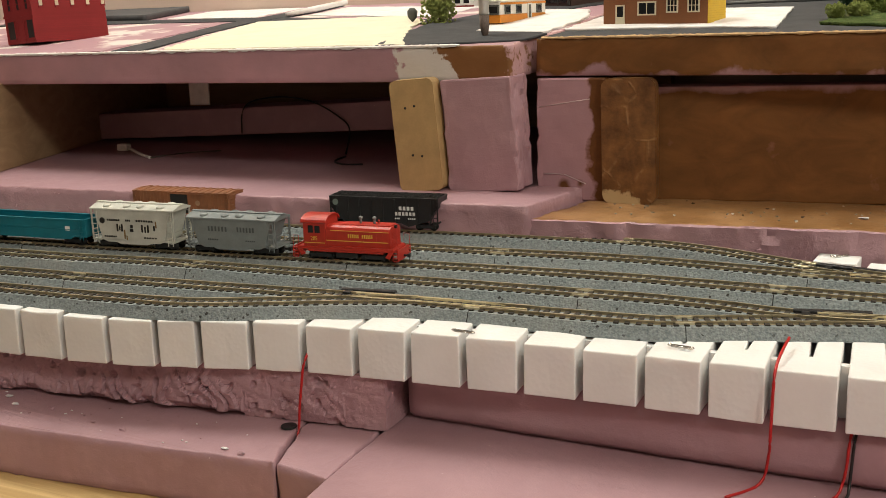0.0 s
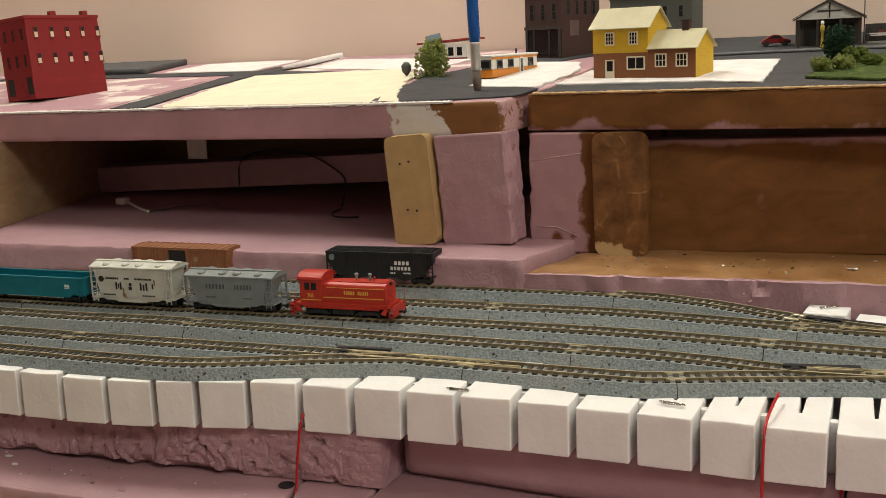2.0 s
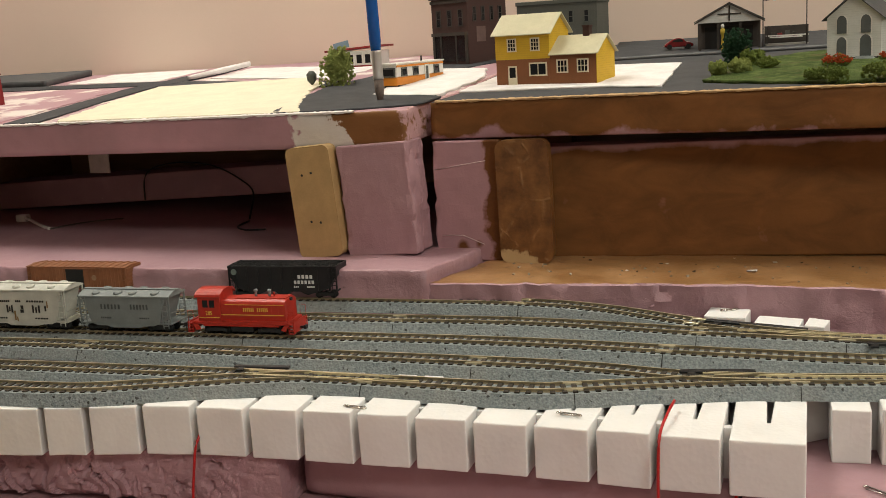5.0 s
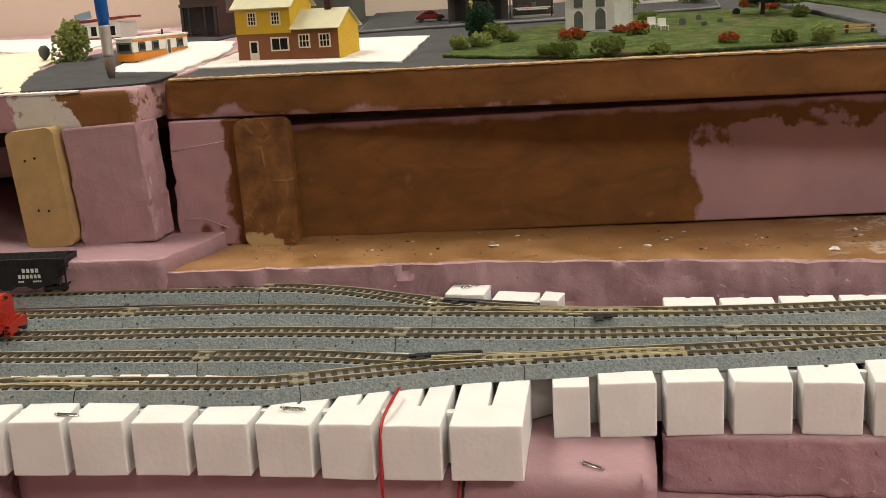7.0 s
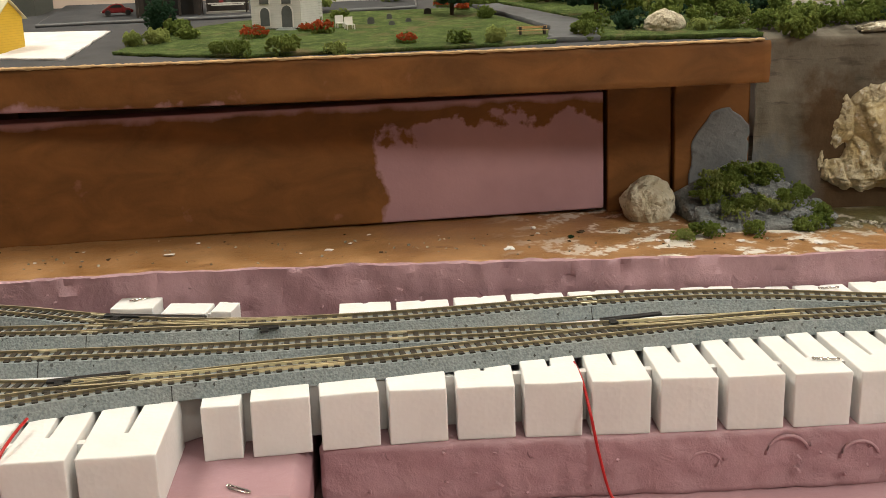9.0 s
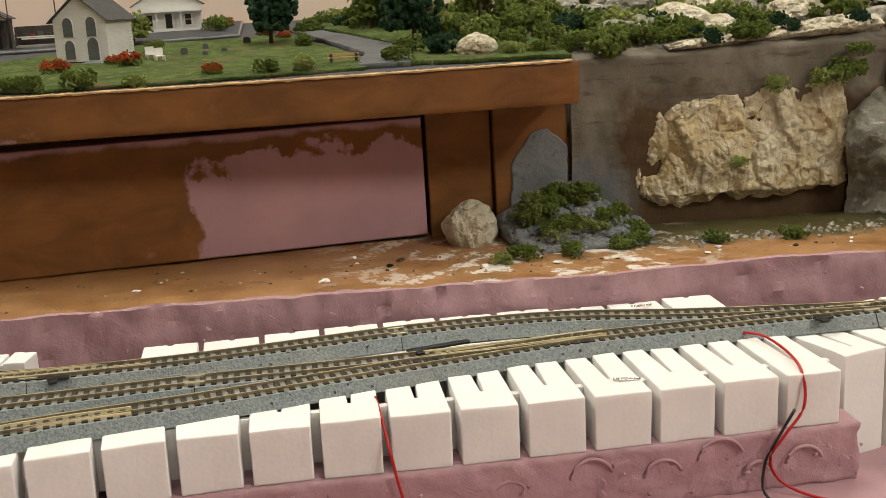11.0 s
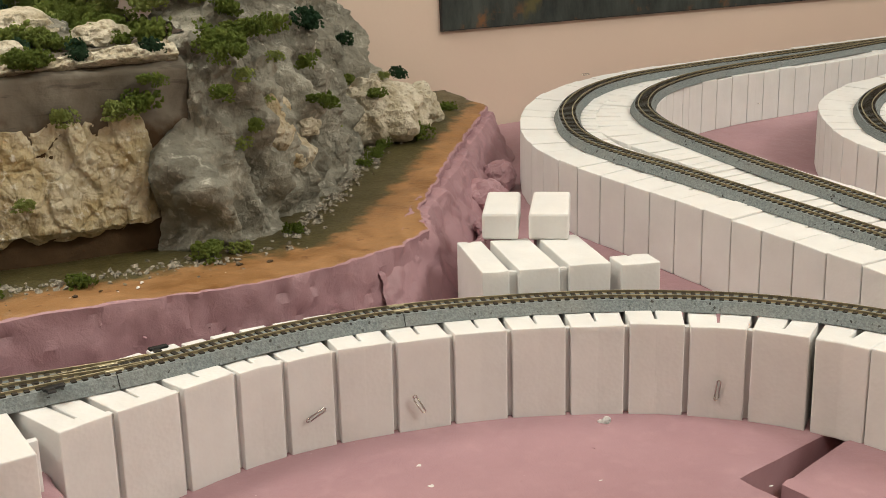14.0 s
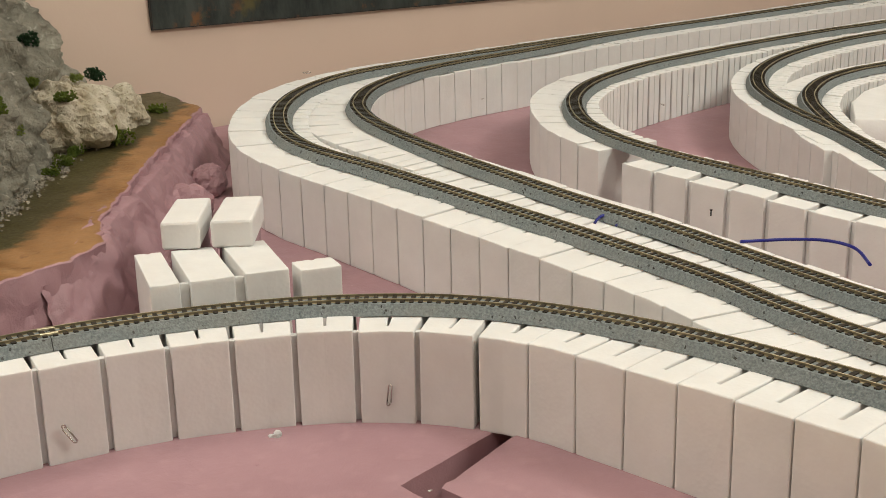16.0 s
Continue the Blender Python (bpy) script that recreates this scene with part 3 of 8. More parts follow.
LOOP = "white slotted foam riser of a far loop"
for pts, off, dep, zz in ((L1O, 0.045, 0.072, 0.0565), (L3, 0.028, 0.060, 0.0565), (L3I, 0.036, 0.066, 0.0561)):
    riser(LOOP, [tuple(p) for p in shifted(pts, off)], dep, 0.0, zz, pitch=0.0265, gap=0.0009, slot=0.6, inner_slot=0.0030, side=-1, bev=0.0017, web=0.0025, group="loop risers", climb=rise)
riser(LOOP, F1[:13], 0.068, 0.0, 0.0562, pitch=0.0265, gap=0.0009, slot=0.5, inner_slot=0.0030, side=1, bev=0.0017, web=0.0025, group="loop risers", climb=rise)
riser(LOOP, [(1.172, 0.9200)] + F1[12:], 0.020, 0.0, 0.0562, pitch=0.0265, gap=0.0009, slot=0.2, inner_slot=0.0030, side=1, bev=0.0017, web=0.0025, group="loop risers", climb=rise)
riser(LOOP, E2, 0.070, 0.0, 0.0565, pitch=0.0265, gap=0.0013, slot=0.6, inner_slot=0.0030, side=-1, bev=0.0017, web=0.0025, group="loop risers", climb=rise)
riser("white foam riser with wide open gaps bracing a loop", [(1.083, 0.25), (1.092, 0.370), (1.092, 0.470), (1.089, 0.540), (1.094, 0.600)], 0.070, 0.0, 0.0565, pitch=0.0330, gap=0.0050, slot=0.3, side=-1, bev=0.0022, group="loop risers", climb=rise)
inner = slab("foam_sheet", [(1.40, 0.525), (1.45, 0.486), (2.30, 0.38), (2.30, 0.50), (1.70, 0.575), (1.61, 0.586), (1.54, 0.582), (1.475, 0.565)], rise, lambda x, y: rise(x, y) + 0.0555, [M_WHITE, M_WHITE], 0.0004, nz=3)
tagged(inner, "white foam sheet filling the inside of the inner loop", "foam sheet")

# ---- tracks ----
ROAD_Z, ROAD_H, RAIL_H = 0.0537, 0.0061, 0.0017
TRACKS = []


def sweep(fr, section, closed=True):
    """A prism along a line; section in (left, up)."""
    bm = bmesh.new()
    rings = [[bm.verts.new((p.x + l.x * a, p.y + l.y * a, p.z + l.z * a + b)) for a, b in section] for p, d, l in fr]
    n = len(section)
    for a, b in zip(rings, rings[1:]):
        for j in range(n if closed else n - 1):
            bm.faces.new((a[j], b[j], b[(j + 1) % n], a[(j + 1) % n]))
    bm.faces.new(rings[0])
    bm.faces.new(rings[-1][::-1])
    bmesh.ops.recalc_face_normals(bm, faces=bm.faces[:])
    return bm


def tie_mesh():
    return boxes((-0.00125, 0.00125, -0.0078, 0.0078, 0, 0.0008), bevel=0.00012)


def track(label, pts, lift=0.0, near=None, z=ROAD_Z, climb=None):
    """One line of sectional track with moulded roadbed; ties that lie within near (x0, x1, y0, y1) are pieces of their own."""
    line = spline(pts, 0.008)
    up = climb or (lambda x, y: 0.0)

    def banked(p, l):
        return Vector((l.x, l.y, (up(p.x + l.x * 0.01, p.y + l.y * 0.01) - up(p.x - l.x * 0.01, p.y - l.y * 0.01)) / 0.02))
    fr = [(Vector((p.x, p.y, z + lift + up(p.x, p.y))), d, banked(p, l)) for p, d, l in frames(line)]
    top = thing("track", label, "model track", None, "tracks")
    part("roadbed", sweep(fr, [(-0.0125, 0), (-0.0092, ROAD_H), (0.0092, ROAD_H), (0.0125, 0)]), M_BALLAST, top, "grey speckled plastic roadbed")
    for s in (-1, 1):
        c = s * 0.0047
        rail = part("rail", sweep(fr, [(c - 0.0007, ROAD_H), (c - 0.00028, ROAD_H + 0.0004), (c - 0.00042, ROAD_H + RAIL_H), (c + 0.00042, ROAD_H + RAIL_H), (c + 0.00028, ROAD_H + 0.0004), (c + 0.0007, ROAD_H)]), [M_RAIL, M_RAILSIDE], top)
        # Upward faces get the paler material, all others the browner one
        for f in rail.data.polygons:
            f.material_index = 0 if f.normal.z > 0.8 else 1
    tl = spline(pts, 0.0052)
    me = None
    verts, faces = [], []
    for p, d, l in frames(tl):
        l = banked(p, l)
        base = Vector((p.x, p.y, z + lift + up(p.x, p.y) + ROAD_H - 0.00005))
        if near and near[0] < p.x < near[1] and near[2] < p.y < near[3]:
            if me is None:
                bm = tie_mesh()
                me = bpy.data.meshes.new("tie")
                bm.to_mesh(me)
                bm.free()
                me.materials.append(M_TIE)
            ob = new("tie", me)
            ob.parent = top
            ob.matrix_basis = Matrix.Translation(base) @ Matrix.Rotation(math.atan2(d.y, d.x), 4, "Z")
        else:
            k = len(verts)
            for sz in (0, 0.0007):
                for a, b in ((-1, -1), (1, -1), (1, 1), (-1, 1)):
                    verts.append(base + d * (a * 0.00125) + l * (b * 0.0078) + Vector((0, 0, sz)))
            faces += [tuple(k + i for i in f) for f in ((4, 5, 6, 7), (0, 1, 5, 4), (1, 2, 6, 5), (2, 3, 7, 6), (3, 0, 4, 7))]
    if verts:
        me2 = bpy.data.meshes.new("tie_strip")
        me2.from_pydata([tuple(v) for v in verts], [], faces)
        me2.materials.append(M_TIE)
        ob = new("tie_strip", me2)
        ob.parent = top
        tagged(ob, kind="stuff")
    TRACKS.append(top)
    return top


YARD = "straight yard track with grey roadbed and brown ties"
T3 = [(-0.95, 0.497), (-0.559, 0.522), (-0.402, 0.535), (-0.265, 0.547), (-0.15, 0.555), (-0.032, 0.555), (0.026, 0.556), (0.098, 0.561), (0.18, 0.563), (0.237, 0.566), (0.295, 0.570), (0.38, 0.572), (0.457, 0.573), (0.532, 0.579), (0.596, 0.573), (0.659, 0.551), (0.716, 0.520), (0.762, 0.479), (0.79, 0.437), (0.806, 0.392), (0.816, 0.338), (0.818, 0.278), (0.813, 0.20), (0.803, 0.10), (0.79, -0.04)]
T5 = [(-0.95, 0.590), (-0.433, 0.621), (-0.282, 0.634), (-0.174, 0.640), (-0.12, 0.633), (-0.067, 0.613), (-0.02, 0.5975), (0.03, 0.591)]
track("main track leaving the yard into the curve, brown ties", T3, 0.0, near=(0.10, 0.83, 0.05, 0.60))
T2 = [(-0.95, 0.541), (-0.559, 0.566), (-0.283, 0.585), (-0.162, 0.595), (-0.095, 0.593), (-0.05, 0.591), (0.081, 0.592), (0.194, 0.606), (0.249, 0.609), (0.294, 0.605), (0.353, 0.590), (0.43, 0.576), (0.46, 0.5735)]
track(YARD, T2, 0.0004)
track("back yard track with parked cars on grey roadbed", T5, 0.0002)
T4 = [(-0.95, 0.470), (-0.53, 0.493), (-0.423, 0.503), (-0.268, 0.511), (-0.139, 0.5175), (-0.095, 0.517), (-0.05, 0.513), (0.002, 0.518), (0.047, 0.527), (0.10, 0.535), (0.152, 0.545), (0.193, 0.553), (0.236, 0.561), (0.29, 0.5695)]
track(YARD, T4, 0.0003)
TF = [(-0.95, 0.432), (-0.492, 0.456), (-0.388, 0.4635), (-0.249, 0.475), (-0.128, 0.4805), (-0.1, 0.4865), (-0.078, 0.4945), (-0.029, 0.511), (0.002, 0.5178)]
track("front yard track with grey roadbed and brown ties", TF, 0.0001, near=(-0.14, 0.0, 0.45, 0.52))
track("short front siding joining the front yard track", [(-0.95, 0.400), (-0.458, 0.4245), (-0.398, 0.428), (-0.351, 0.433), (-0.318, 0.4445), (-0.27, 0.4645), (-0.235, 0.4757)], 0.0005)
FARL = "dark curved track of a far loop on white risers"
track(FARL, L1O, 0.0, z=0.0567, climb=rise)
track(FARL, L1I, 0.0003, z=0.0567, climb=rise)
track(FARL, L2, 0.0, z=0.0567, climb=rise)
track(FARL, L3, 0.0, z=0.0567, climb=rise)
track(FARL, L3I, 0.0003, z=0.0567, climb=rise)


def switch_bar(a, b, label="black switch cover strip beside the points"):
    a, b = Vector((*a, 0)), Vector((*b, 0))
    d = b - a
    m = pose(a.x, a.y, ROAD_Z + ROAD_H + 0.0006, 0, 0, math.degrees(math.atan2(d.y, d.x)))
    t = thing("switch_cover", label, "switch cover", m, "switch covers")
    part("cover", boxes((0, d.length, -0.0017, 0.0017, 0, 0.0016), bevel=0.0004), M_BLACK, t)
    part("lever", boxes((d.length * 0.1, d.length * 0.1 + 0.004, -0.006, -0.0017, 0, 0.0012), bevel=0.0003), M_BLACK, t)


switch_bar((-0.283, 0.4805), (-0.252, 0.4845))
switch_bar((-0.055, 0.5165), (-0.020, 0.5235))
switch_bar((-0.055, 0.612), (0.0, 0.601))
switch_bar((0.030, 0.5800), (0.040, 0.5808))
switch_bar((0.200, 0.5705), (0.232, 0.5775))
switch_bar((0.405, 0.5610), (0.415, 0.5616))
switch_bar((0.462, 0.5862), (0.472, 0.5868))


def point_blades(line, xa, xb, lead, label="bright nickel point rails of a track switch"):
    """The moving rails of a switch, between xa and xb, bending from the line of the main rails towards lead."""
    run = [p for p in line if xa <= p.x <= xb]
    fr = frames(run)
    pb = thing("point_rails", label, "point rails", None, "point rails")
    for c in (-0.0034, 0.0034):
        bent = [(Vector((p.x + l.x * (c + lead * (i / len(fr)) ** 2), p.y + l.y * (c + lead * (i / len(fr)) ** 2), ROAD_Z + ROAD_H)), d, l) for i, (p, d, l) in enumerate(fr)]
        part("blade", sweep(bent, [(-0.00055, 0.0004), (-0.00042, RAIL_H + 0.0001), (0.00042, RAIL_H + 0.0001), (0.00055, 0.0004)]), M_BLADE, pb)
    mid = run[1]
    part("throw_bar", boxes((mid.x - 0.0012, mid.x + 0.0012, mid.y - 0.0075, mid.y + 0.0075, ROAD_Z + ROAD_H + 0.0008, ROAD_Z + ROAD_H + 0.0013), bevel=0.0002), M_BLACK, pb)


point_blades(spline(TF, 0.004), -0.272, -0.172, 0.0022)
point_blades(spline(T4, 0.004), -0.046, 0.077, -0.0030)
point_blades(spline(T2, 0.004), -0.040, 0.078, 0.0024)
point_blades(spline(T3, 0.004), 0.205, 0.300, 0.0026)


def joint(line, x, label="silver rail joiners at a seam between track pieces"):
    """Seam between two pieces of track, with its two joiners."""
    i = min(range(2, len(line) - 2), key=lambda k: abs(line[k].x - x))
    d = line[i + 1] - line[i - 1]
    j = thing("track_joint", label, "track joint", pose(line[i].x, line[i].y, ROAD_Z, 0, 0, math.degrees(math.atan2(d.y, d.x))), "track joints")
    part("seam", sweep([(Vector((u, 0, 0)), Vector((1, 0, 0)), Vector((0, 1, 0))) for u in (-0.0002, 0.0002)], [(-0.0128, 0), (-0.0094, ROAD_H + 0.0002), (0.0094, ROAD_H + 0.0002), (0.0128, 0)]), M_DARK, j)
    for s in (-1, 1):
        part("joiner", boxes((-0.0045, 0.0045, s * 0.0047 - 0.0011, s * 0.0047 + 0.0011, ROAD_H + 0.0001, ROAD_H + 0.0016), bevel=0.0002), M_RAIL, j)


for pts, places in ((T3, (-0.55, -0.31, -0.07, 0.10, 0.28, 0.44, 0.60)), (T2, (-0.48, -0.235, -0.055, 0.02, 0.20)), (T4, (-0.40, -0.16, 0.0)), (TF, (-0.45, -0.205, -0.10)), (T5, (-0.42, -0.17, -0.06))):
    for x in places:
        joint(spline(pts, 0.004), x)

# ---- the raised back: ledges, upright panels, town slabs ----
def zt(x, y):
    """Height of the town's ground."""
    return 0.184 + 0.006 * x + 0.075 * (y - 0.71)


def zl(x, y):
    """Height of the brown ledge."""
    k = min(max((x - 0.50) / 0.3, 0), 1)
    return 0.0715 + k * max(0, y - 0.68) * 0.12


shelf = slab("foam_ledge", [(-1.15, 0.565), (-0.663, 0.600), (-0.416, 0.620), (-0.235, 0.634), (-0.222, 0.700), (-0.225, 1.08), (-1.15, 1.08)], 0.0, 0.0805, [M_TORN, M_PINK], 0.0020, ds=0.003, nz=12, waves=60, seed=21)
tagged(shelf, "pink foam ledge and shelf floor beside the yard", "foam ledge")
ledge = slab("foam_ledge", [(-0.234, 0.637), (-0.139, 0.646), (-0.04, 0.657), (0.07, 0.657), (0.195, 0.651), (0.32, 0.643), (0.42, 0.648), (0.51, 0.637), (0.564, 0.634), (0.606, 0.644), (0.650, 0.660), (0.690, 0.687), (0.712, 0.735), (0.762, 0.790), (0.838, 0.872), (0.955, 0.994), (0.960, 1.083), (0.80, 1.083), (-0.215, 1.082), (-0.218, 0.71)], 0.0, zl, [M_TORN, M_LEDGE], 0.0030, ds=0.0028, nz=14, waves=52, seed=23, top_noise=0.0010, grid=0.012)
tagged(ledge, "pink foam ledge painted brown on top with plaster specks", "foam ledge")


def upright(name, label, x0, x1, y0, y1, z0, z1, mat, lean=0.0, tilt=0.0, rz=0.0, bev=0.002, rough=0.0, seed=0, cat="foam block"):
    """An upright block, standing on z0, leaning back by lean and sideways by tilt degrees."""
    bm = bmesh.new()
    w, h = x1 - x0, z1 - z0
    box(bm, -w / 2, w / 2, 0, y1 - y0, 0, h)
    if bev >= 0.003 and not rough:
        deep = [e for e in bm.edges if abs((e.verts[0].co - e.verts[1].co).normalized().y) > 0.9]
        bmesh.ops.bevel(bm, geom=deep, offset=bev * 1.6, segments=4, profile=0.5, affect="EDGES")
    else:
        bmesh.ops.bevel(bm, geom=bm.edges[:], offset=min(bev, 0.0012), segments=2, profile=0.5, affect="EDGES")
    bm.normal_update()
    for f in bm.faces:
        f.smooth = False
    bmesh.ops.subdivide_edges(bm, edges=[e for e in bm.edges if e.calc_length() > 0.02 and rough], cuts=16 if rough else 7, use_grid_fill=True)
    if rough:
        for v in bm.verts:
            q = Vector((v.co.x * 90 + seed, v.co.y * 90, v.co.z * 90))
            edge = 1.0 if abs(v.co.x) > w / 2 - bev * 1.3 else 0.25
            chip = max(0, noise.noise(q * 2.1) - 0.1) * 2.2 * edge
            v.co += Vector((noise.noise(q) * edge - math.copysign(chip, v.co.x), noise.noise(q + Vector((7, 0, 0))) * edge, 0)) * rough
    ob = part(name, bm, mat)
    ob.matrix_basis = pose((x0 + x1) / 2, y0, z0, -lean, tilt, rz)
    return tagged(ob, label, cat, "uprights")


M_PANEL = painted_foam("panel_half_painted_brown", lambda n, x, z, w: n.math("MINIMUM", n.math("SUBTRACT", n.math("ADD", n.math("MULTIPLY", w, 0.30), 0.0748), z), n.math("MAXIMUM", n.math("SUBTRACT", n.math("ADD", n.math("MULTIPLY", w, 0.8), 0.065), x), n.math("SUBTRACT", z, n.math("ADD", n.math("MULTIPLY", w, 1.5), n.math("ADD", 0.061, n.math("MULTIPLY", n.step(x, 0.055, 0.20), 0.004)))))))
M_BEAM = painted_foam("slab_edge_painted_brown", lambda n, x, z, w: n.math("ADD", n.math("ADD", n.math("SUBTRACT", z, 0.1585), -0.0005), n.math("ADD", n.math("MULTIPLY", w, 1.1), n.step(x, 0.0, 0.25))), spread=0.007)
M_POST = painted_foam("post_all_brown", lambda n, x, z, w: n.math("ADD", w, 1.0))
def spots(n, x, z, w):
    right = n.math("SUBTRACT", n.math("ADD", x, n.math("MULTIPLY", w, 0.8)), 0.0145)
    for cx, cz, r in ((-0.0125, 0.004, 0.0055), (-0.0055, 0.010, 0.0045), (0.004, 0.0015, 0.0030), (0.0065, 0.012, 0.0018)):
        dx, dz = n.math("SUBTRACT", x, cx), n.math("SUBTRACT", z, cz)
        d = n.math("SQRT", n.math("ADD", n.math("MULTIPLY", dx, dx), n.math("MULTIPLY", dz, dz)), 0.0)
        right = n.math("MAXIMUM", right, n.math("SUBTRACT", n.math("ADD", r, n.math("MULTIPLY", w, 0.25)), d))
    return right


M_SPOT = painted_foam("block_spotted_brown", spots, (0.135, 0.05, 0.014))
M_GREYB = plain("grey_plaster_paint", (0.13, 0.115, 0.095), 0.85, 0, 0.3, 25, 400, 0.3)

wood = upright("wood_block", "tan chipboard block with small holes", -0.3425, -0.3095, 0.667, 0.680, 0.0805, 0.1585, M_CHIP, 0, -4.5, 3, 0.003, cat="wood block")
# Flat black discs stand for the shade inside the holes
for hx, hz in ((-0.336, 0.139), (-0.329, 0.140), (-0.334, 0.106), (-0.327, 0.105)):
    part("screw_hole", lathe([(0.0009, 0), (0.0009, 0.0006)], 8), M_DARK, wood).matrix_basis = pose(hx + 0.33, 0.0004, hz - 0.0805, 90, 0, 0)
upright("foam_block", "pink foam block with a dented corner holding up the slab", -0.309, -0.2565, 0.676, 0.706, 0.0805, 0.1585, M_PINK, 0, -3.2, 1, 0.002, 0.0016, 3)
M_CREASE = plain("pale_pink_crease", (0.55, 0.42, 0.43), 0.5)
spotted = upright("foam_block", "pink foam block spotted with brown paint", -0.2545, -0.2045, 0.708, 0.74, 0.0712, 0.156, M_SPOT, 0, -0.5, 2, 0.0015, 0.0016, 5)
for crease in ([(-0.0199, 0.0183), (-0.0120, 0.0186), (-0.0047, 0.0183), (0.0105, 0.0120)], [(-0.0240, 0.0650), (-0.005, 0.0680), (0.0141, 0.0707)]):
    part("crease", tube([(cx, -0.0004, cz) for cx, cz in crease], 0.00030, 5), M_CREASE, spotted, "pale raised crease")
upright("card_strip", "crumpled brown painted card bent over a block", -0.206, -0.1685, 0.704, 0.712, 0.0712, 0.1565, M_CARD, 0, -1.0, 1, 0.0042, 0.0, 9, "card")
upright("foam_board", "long pink foam panel half painted dark brown", -0.1900, 0.2395, 0.748, 0.773, 0.0722, 0.1505, M_PANEL, 0, -0.5, 5.6, 0.0012)
upright("foam_post", "brown painted foam post", 0.2408, 0.2835, 0.768, 0.79, 0.0712, 0.1570, M_POST, 0, -0.5, 0, 0.0015)
upright("foam_post", "brown painted foam post with grey plaster", 0.2846, 0.3345, 0.764, 0.79, 0.0712, 0.1590, M_POST, 0, -0.5, 0, 0.0015)
M_GREYBLOT = stone("grey_blue_plaster", (0.125, 0.13, 0.135), (0.185, 0.19, 0.195), (0.10, 0.10, 0.10), 30, 0.3)
bl = slab("plaster_patch", [(0.292, 0.072), (0.3335, 0.072), (0.3335, 0.128), (0.320, 0.140), (0.308, 0.137), (0.296, 0.118)], -0.0008, 0.0, [M_GREYBLOT], 0.0012, ds=0.003, nz=1)
bl.matrix_basis = Matrix.Translation((0, 0.7628, 0)) @ pose(0, 0, 0, 90, 0, 0)
tagged(bl, "grey plaster patch smeared on a brown post", "plaster")

SLAB_L = [(-1.15, 0.665), (-0.70, 0.677), (-0.40, 0.680), (-0.262, 0.681), (-0.263, 0.71), (-0.255, 0.76), (-0.262, 0.90), (-0.25, 1.086), (-1.15, 1.086)]
M_LTOP = Nodes("pink_board_with_plaster")
_p = M_LTOP.mix(M_LTOP.step(M_LTOP.noise(16, 5), 0.52, 0.6), PINK, (0.68, 0.60, 0.56))
M_LTOP = M_LTOP.done(_p, 0.6, 0, M_LTOP.noise(120), 0.3, 0.001)
M_LEDGEL = Nodes("pink_edge_with_white_and_brown_end")
_x, _y, _z = M_LEDGEL.xyz()
_w = M_LEDGEL.math("MULTIPLY", M_LEDGEL.math("SUBTRACT", M_LEDGEL.noise(70, 4), 0.5), 0.05)
_w2 = M_LEDGEL.math("MULTIPLY", M_LEDGEL.math("SUBTRACT", M_LEDGEL.noise(120, 3), 0.5), 0.04)
_c = M_LEDGEL.mix(M_LEDGEL.step(M_LEDGEL.noise(10), 0.3, 0.7), tuple(v * 0.9 for v in PINK), (0.52, 0.28, 0.325))
_c = M_LEDGEL.mix(M_LEDGEL.step(M_LEDGEL.math("ADD", _x, M_LEDGEL.math("MULTIPLY", _w, 0.7)), -0.349, -0.347), _c, (0.62, 0.585, 0.555))
_c = M_LEDGEL.mix(M_LEDGEL.math("MULTIPLY", M_LEDGEL.step(M_LEDGEL.math("ADD", M_LEDGEL.math("ADD", _x, _w2), M_LEDGEL.math("MULTIPLY", M_LEDGEL.math("SUBTRACT", _z, 0.148), 1.1)), -0.288, -0.286), 1.0), _c, (0.20, 0.085, 0.025))
_c = M_LEDGEL.mix(M_LEDGEL.step(M_LEDGEL.math("ADD", _x, M_LEDGEL.math("MULTIPLY", _w2, 0.6)), -0.266, -0.264), _c, (0.50, 0.30, 0.31))
M_LEDGEL = M_LEDGEL.done(_c, 0.5, 0, M_LEDGEL.noise(200, 4), 0.4, 0.001)
town_l = slab("town_board", SLAB_L, lambda x, y: zt(x, y) - 0.0245, zt, [M_LEDGEL, M_LTOP], 0.0009, ds=0.004, nz=6, waves=50, seed=31, round_top=0.001)
tagged(town_l, "pink foam board with white plaster end, carrying the unfinished town", "foam board", "town boards")
SLAB_R = [(-0.256, 0.712), (-0.05, 0.709), (0.20, 0.7085), (0.328, 0.712), (0.331, 0.75), (0.331, 1.086), (-0.247, 1.086), (-0.259, 0.90), (-0.252, 0.76)]
M_ROADTOP = plain("dark_asphalt_paint", (0.047, 0.047, 0.05), 0.85, 0, 0.25, 40, 700, 0.25)
town_r = slab("town_board", SLAB_R, lambda x, y: zt(x, y) - 0.0255, zt, [M_BEAM, M_ROADTOP], 0.0008, ds=0.004, nz=6, waves=50, seed=33, round_top=0.001)
tagged(town_r, "foam board edge painted brown, carrying the finished town", "foam board", "town boards")

